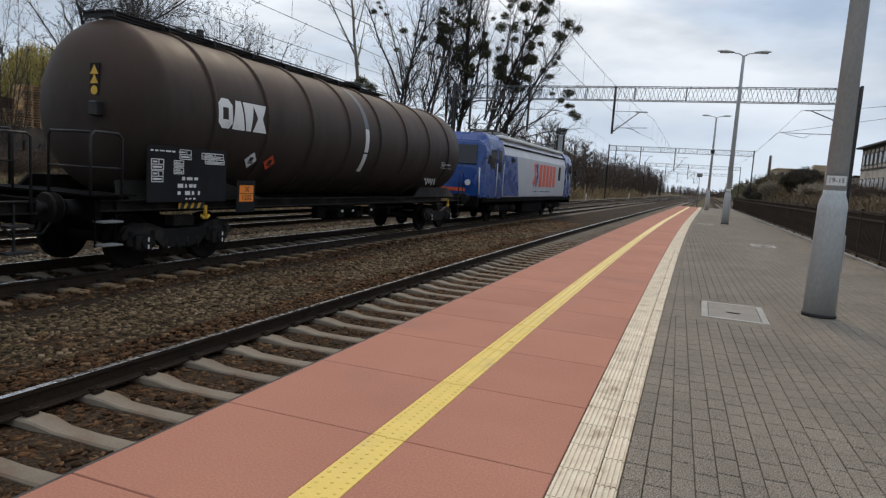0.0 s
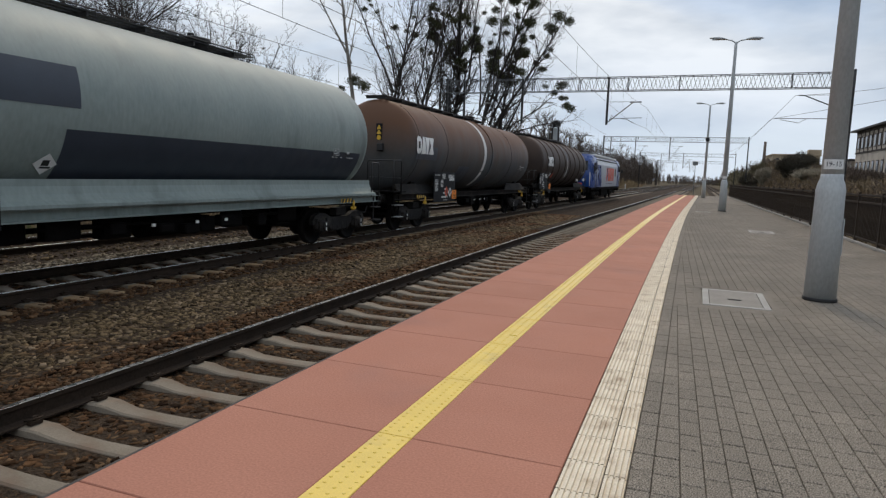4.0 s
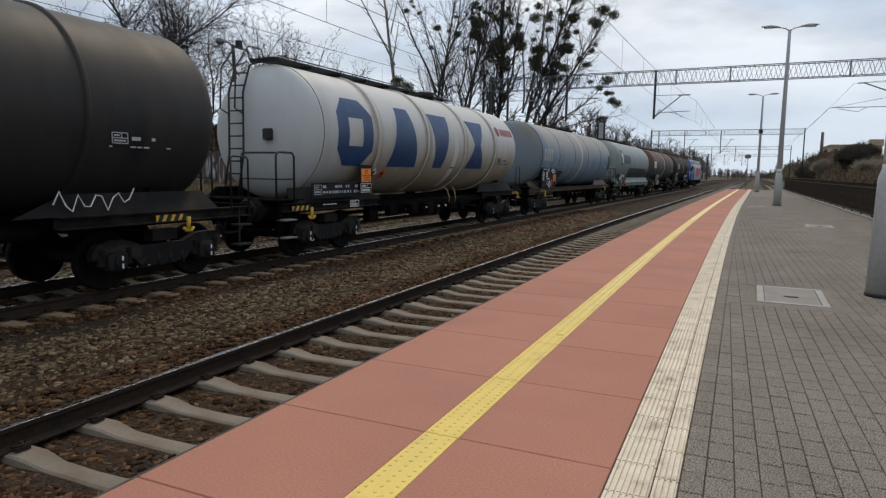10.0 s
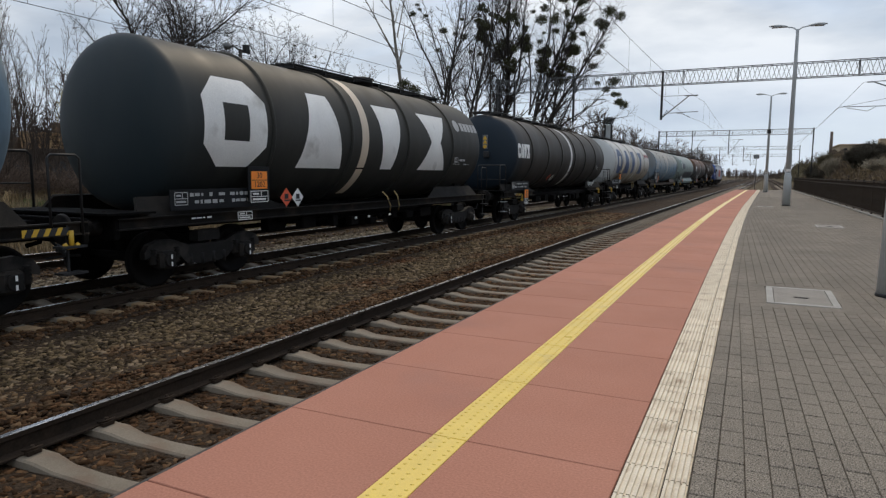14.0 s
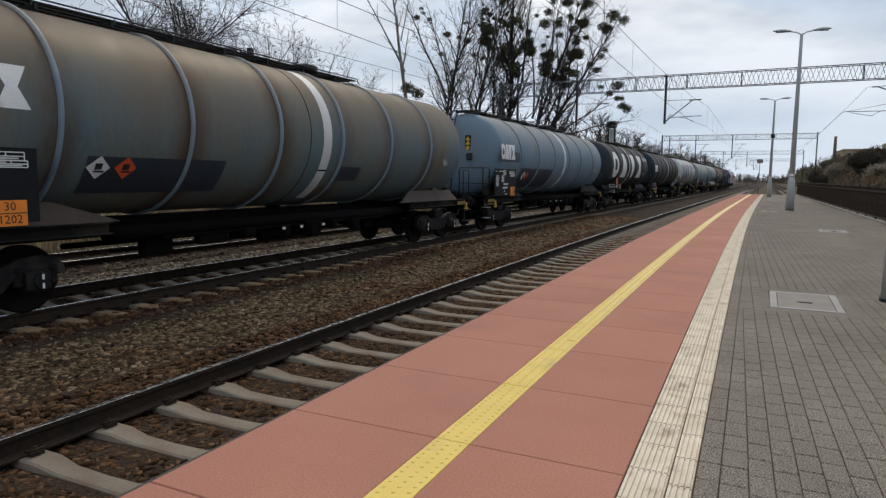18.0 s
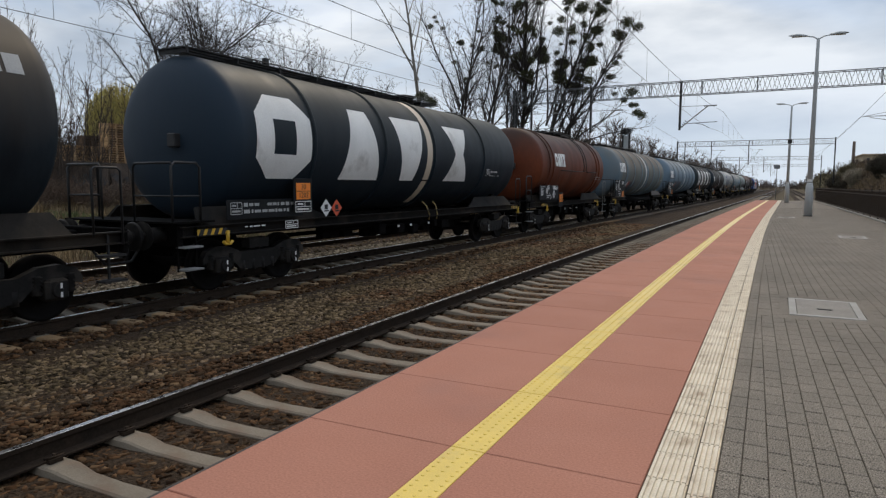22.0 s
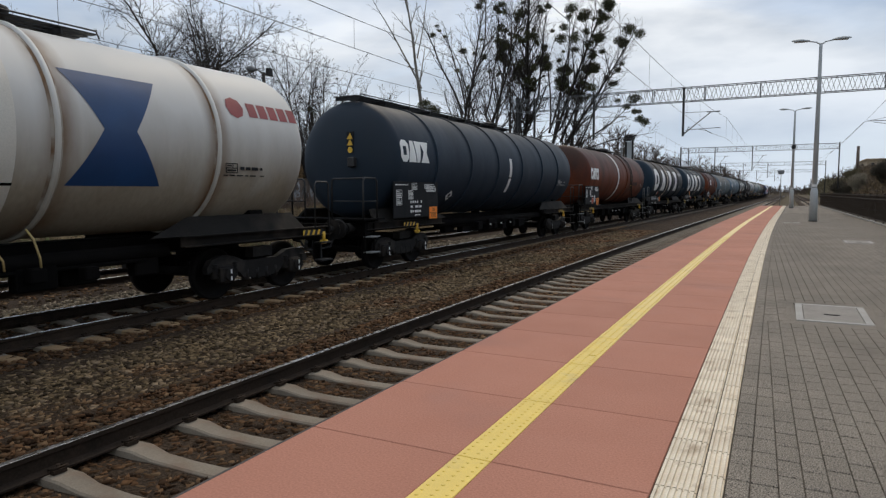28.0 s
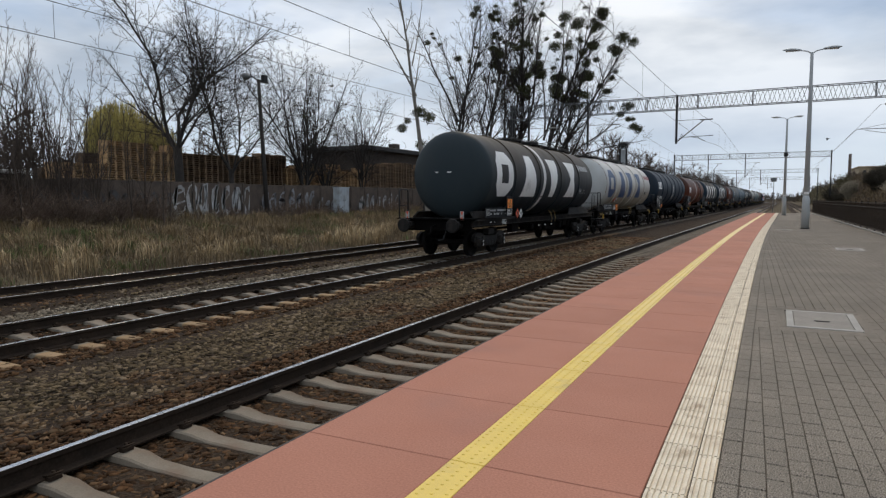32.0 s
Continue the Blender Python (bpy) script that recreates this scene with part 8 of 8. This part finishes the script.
def build_house():
    h = thing("old_house", "old half-timbered house with pale plaster above the cutting", "house", pose(34.2, 124, 1.7))
    part("house_wall", box(B(), (0, 0, 4.75), (12, 22, 9.5)), LIME, h)
    bm = B()
    prism(bm, [(-7, 9.3), (7, 9.3), (7, 9.6), (2, 11.2), (-7, 9.6)], -11.8, 11.8, "y")
    part("house_roof", bm, ROOF, h)
    for z in (0.4, 5.6, 9.1):
        part("timber_rail", box(B(), (-6.03, 0, z), (0.14, 22.1, 0.3)), TIMBER, h)
        part("timber_rail", box(B(), (0, -11.03, z), (12.1, 0.14, 0.3)), TIMBER, h)
    for z in (3.0, 7.3):
        for k in range(8):
            y = -9.2 + k * 2.65
            wn = part("window", box(B(), (-6.02, y, z), (0.1, 1.35, 2.1)), TIMBER, h, "tall window")
            part("pane", box(B(), (-6.08, y, z), (0.03, 1.05, 1.8)), GLASS, wn)
    for k in range(9):
        part("timber_post", box(B(), (-6.035, -10.5 + k * 2.65, 7.3), (0.12, 0.2, 3.5)), TIMBER, h)
    for k in range(4):
        part("timber_post", box(B(), (-5.8 + k * 3.85, -11.035, 7.3), (0.3, 0.12, 3.5)), TIMBER, h)
    for k in range(3):
        for z in (3.0, 7.3):
            wn = part("window", box(B(), (-4 + k * 3.6, -11.03, z), (1.3, 0.1, 2.0)), TIMBER, h, "tall window")
            part("pane", box(B(), (-4 + k * 3.6, -11.1, z), (1.0, 0.03, 1.7)), GLASS, wn)
    annex = thing("low_annex", "low dark annex with wide windows beside the old house", "house", pose(33, 143, 1.6))
    part("house_wall", box(B(), (0, 0, 2.2), (10, 13, 4.6)), PLASTER, annex)
    part("house_roof", soft_box(B(), (0, 0, 4.65), (11, 14, 0.35), 0.05), ROOF, annex)
    for k in range(4):
        part("window", box(B(), (-5.03, -4.5 + k * 3, 2.2), (0.1, 1.5, 1.8)), GLASS, annex)
    works = thing("works_building", "long low buff works building on the skyline", "factory", pose(46, 345, 4.2))
    part("works_wall", box(B(), (0, 0, 5), (19, 30, 11)), BUFF, works)
    part("works_roof", soft_box(B(), (0, 0, 10.7), (20, 31, 0.6), 0.1), BUFF, works)
    part("works_tower", soft_box(B(), (7.5, -12, 11.9), (5, 5, 2.6), 0.1), BUFF, works)
    for k in range(6):
        part("window", box(B(), (-7.5 + k * 3, -15.05, 8.6), (1.2, 0.1, 1.2)), GLASS, works)
    bm = B()
    lathe(bm, [(0.85, 0), (0.55, 18.4), (0.64, 18.6)], "z", 18)
    part("chimney", bm, CHIMNEY, thing("works_chimney", "tall dark brick works chimney on the skyline", "chimney", pose(33, 330, 2)))


CHIMNEY = surf("chimney_brick", (0.27, 0.21, 0.175), (0.2, 0.155, 0.13), 0.9, scale=0.4, fine=6, grain=0.2, bump=0.1)
BUFF = surf("buff_plaster", (0.4, 0.31, 0.2), (0.32, 0.25, 0.165), 0.9, scale=0.3, fine=4, grain=0.15, bump=0.1)
build_house()


# ---- pavers, stones: many small pieces ----
def build_pavers():
    dirn = math.tan(radians(-0.8))                      # rows lean a little to the cream strip
    vs, fs = [], []
    made = 0
    P, Lg = 0.1035, 0.2

    def one(c, edge):
        nonlocal made
        v = [Vector(q) for q in c]
        r = 0.004
        mid = sum(v, Vector()) / 4
        top = [q + (mid - q).normalized() * r * 1.4 for q in v]
        z = 0.0 + random.uniform(-0.0015, 0.0015)
        allv = [(q.x, q.y, -0.013) for q in v] + [(q.x, q.y, z - r) for q in v] + [(q.x, q.y, z) for q in top]
        fc = [(8, 9, 10, 11)] + [(a + i, a + (i + 1) % 4, a + 4 + (i + 1) % 4, a + 4 + i) for a in (0, 4) for i in range(4)]
        return allv, fc

    def emit(c, s, x):
        nonlocal made
        v, f = one(c, 0)
        if made < 300 and s < 9.0 and x < 1.6 and s > 2.6:
            part("paver", raw("paver", v, f), PAVER, platform)
            made += 1
        else:
            k = len(vs)
            vs.extend(v)
            fs.extend(tuple(a + k for a in q) for q in f)
    g = 0.0026
    # first row follows the strip
    s = -4.0
    while s < PEND - 0.4:
        emit([W(WR + 0.006, s + g), W(WR + 0.1, s + g), W(WR + 0.1, s + Lg - g), W(WR + 0.006, s + Lg - g)], s, 0)
        s += Lg
    # the field
    holes = ((0.61, 8.06, 0.68, 1.12), (2.06, 19.8, 0.62, 0.9), (0.82, 31.0, 0.6, 0.8))
    for i in range(-8, 42):
        off = (i % 2) * Lg / 2 + (0.04 if i % 3 else 0)
        y = -4.0 + off
        while y < 44:
            x0 = 0.0 + i * P + dirn * y
            x1 = x0 + P - 1.3 * g
            y1 = y + Lg - 2.6 * g
            lim = W(WR + 0.104, (y + y1) / 2).x
            if x1 > lim + 0.036 and x1 < PR - 0.005:
                xa = lim if x0 < lim + 0.042 else x0
                c = [(xa, y, 0), (x1, y, 0), (x1 + dirn * Lg, y1, 0), (xa + (dirn * Lg if xa == x0 else 0), y1, 0)]
                if not any(abs((x0 + x1) / 2 - hx) < hw / 2 + 0.03 and abs((y + y1) / 2 - hy) < hl / 2 + 0.1 for hx, hy, hw, hl in holes):
                    emit(c, y, x0)
            y += Lg
    part("pavers_beyond", raw("pavers_beyond", vs, fs), PAVER, platform, "grey concrete pavers farther along", kind="stuff")
    part("far_paving", sweep([(WR + 0.11, -0.013), (WR + 0.11, -0.001), (PR - 0.01, -0.001), (PR - 0.01, -0.013)], stations(44.3, PEND - 0.1, 3)), PAVER, platform, "grey concrete paving")
    # fill round the covers
    for hx, hy, hw, hl in holes:
        for c, sz in (((hx, hy - hl / 2 - 0.11, -0.006), (hw + 0.26, 0.2, 0.012)), ((hx, hy + hl / 2 + 0.11, -0.006), (hw + 0.26, 0.2, 0.012)), ((hx - hw / 2 - 0.05, hy, -0.006), (0.09, hl, 0.012)), ((hx + hw / 2 + 0.05, hy, -0.006), (0.09, hl, 0.012))):
            part("cut_paver", soft_box(B(), c, sz, 0.003), PAVER, platform)


build_pavers()


def build_stones():
    """Loose ballast stones, where they can be told apart."""
    rng = np.random.default_rng(3)
    lo = np.array([(x, y, z) for x in (-1, 1) for y in (-1, 1) for z in (-1, 1)], float) * 0.72
    quad = np.array([(0, 1, 3, 2), (4, 6, 7, 5), (0, 4, 5, 1), (2, 3, 7, 6), (0, 2, 6, 4), (1, 5, 7, 3)])
    brown = ((-7.9, -5.6, 0.8, 36.0, 850, -0.035), (-15.7, -12.3, 4.0, 24.0, 130, 0.03))
    brown += ((-7.9, -5.6, -6.0, 0.8, 260, -0.035),)
    rusty = ((-5.6, -2.5, 0.8, 24.0, 1000, -0.046), (-10.9, -8.3, 3.0, 26.0, 180, -0.034), (-8.47, -7.9, 2.0, 36.0, 600, 0.0), (-5.6, -2.5, -6.0, 0.8, 260, -0.05))
    grey = ((-12.6, -10.75, 3.0, 40.0, 520, -0.03),)
    for zones, mat, words in ((grey, STONE_GREY, "loose pale grey ballast stones between the outer tracks"), (brown, STONE, "loose grey-brown crushed ballast stones"), (rusty, STONE_RUST, "loose rust-stained ballast stones by the rails")):
        V, F = [], []
        k = 0
        for x0, x1, s0, s1, dens, dz in zones:
            n = int((x1 - x0) * (s1 - s0) * dens * 0.36)
            x = rng.uniform(x0, x1, n)
            s = s0 + (s1 - s0) * rng.random(n) ** 1.7
            for i in range(n):
                heap = 0.084 if -5.6 < x[i] < -4.84 else 0.0
                if not heap and abs(x[i] - TRACK_A) < 1.32 and abs((s[i] + 0.75 + 0.3) % 0.6 - 0.3) < 0.13:
                    continue
                p = W(x[i], s[i], RAIL - 0.2 + dz + heap)
                r = rng.uniform(0.014, 0.034) * (1 + 0.9 * max(0.0, s[i]) / 26)
                sh = lo * rng.uniform(0.45, 1.35, (8, 3)) * np.array([1.5, 1.0, 0.55]) * r
                a, b = rng.uniform(0, 6.283), rng.uniform(-0.9, 0.9)
                ca, sa, cb, sb = math.cos(a), math.sin(a), math.cos(b), math.sin(b)
                m = np.array([[ca, -sa * cb, sa * sb], [sa, ca * cb, -ca * sb], [0, sb, cb]])
                V.append(sh @ m.T + np.array([p.x, p.y, p.z + rng.uniform(-0.004, 0.018)]))
                F.append(quad + k)
                k += 8
        V, F = np.concatenate(V), np.concatenate(F)
        me = bpy.data.meshes.new("ballast_stones")
        me.vertices.add(len(V))
        me.vertices.foreach_set("co", V.astype(np.float32).ravel())
        me.loops.add(len(F) * 4)
        me.loops.foreach_set("vertex_index", F.astype(np.int32).ravel())
        me.polygons.add(len(F))
        me.polygons.foreach_set("loop_start", np.arange(0, len(F) * 4, 4, dtype=np.int32))
        me.update(calc_edges=True)
        me.validate()
        thing("ballast_stones", words, "ballast", kind="stuff", shape=me, material=mat)


build_stones()


# ---- what moves ----
FEATHER = surf("dark_feather", (0.03, 0.029, 0.03), (0.045, 0.043, 0.042), 0.8, scale=6, fine=40, grain=0.2, bump=0.05)


def build_bird():
    """A small dark bird that leaves the trees late in the shot and crosses the sky; its nose is its +y."""
    bird = thing("bird", "small dark bird flying over the tracks", "bird")
    part("body", lathe(B(), [(0.008, -0.13), (0.024, -0.1), (0.034, -0.055), (0.045, 0.0), (0.037, 0.055), (0.025, 0.085), (0.028, 0.105), (0.021, 0.13), (0.004, 0.15)], "y", 12), FEATHER, bird)
    part("tail", prism(B(), [(-0.014, -0.11), (0.014, -0.11), (0.032, -0.2), (-0.032, -0.2)], -0.004, 0.004, "z"), FEATHER, bird)
    wings = []
    for sx in (-1, 1):
        outline = [(0.02 * sx, 0.047), (0.11 * sx, 0.067), (0.21 * sx, 0.014), (0.24 * sx, -0.04), (0.13 * sx, -0.034), (0.02 * sx, -0.054)]
        wings.append((part("wing", prism(B(), outline if sx < 0 else outline[::-1], -0.006, 0.006, "z"), FEATHER, bird), sx))
    return bird, wings


BIRD, WINGS = build_bird()
FLIGHT = ((0.0, -12.6, 10.0), (29.0, -12.6, 10.0), (29.4, -11.4, 9.6), (29.8, -9.3, 9.1), (30.3, -6.4, 8.4), (30.7, -4.0, 7.4), (31.1, -1.3, 6.6), (31.5, 1.4, 6.2), (32.0, 4.4, 6.1))


def motions():
    walk(BIRD, [(t, pose(x, 60, z, -8, 0, -85)) for t, x, z in FLIGHT])
    for wing, sx in WINGS:
        beats = [0.0, 29.0] + [29.0 + 0.1 * k for k in range(1, 31)]
        walk(wing, [(t, Matrix.Rotation(sx * radians(-38 * math.cos((t - 29.0) * 2 * math.pi / 0.4) + 4), 4, "Y")) for t in beats])
    times = [0.5 * i for i in range(65)]
    for wg, off in TRAIN:
        walk(wg, [(t, at(TRACK_B, run(t) + off, RAIL)) for t in times])
    turns = [i / 15 for i in range(481)]
    for ws, sy in WHEELSETS:
        walk(ws, [(t, pose(0, sy, 0.46) @ Matrix.Rotation(-run(t) / 0.46, 4, "X")) for t in turns])


motions()
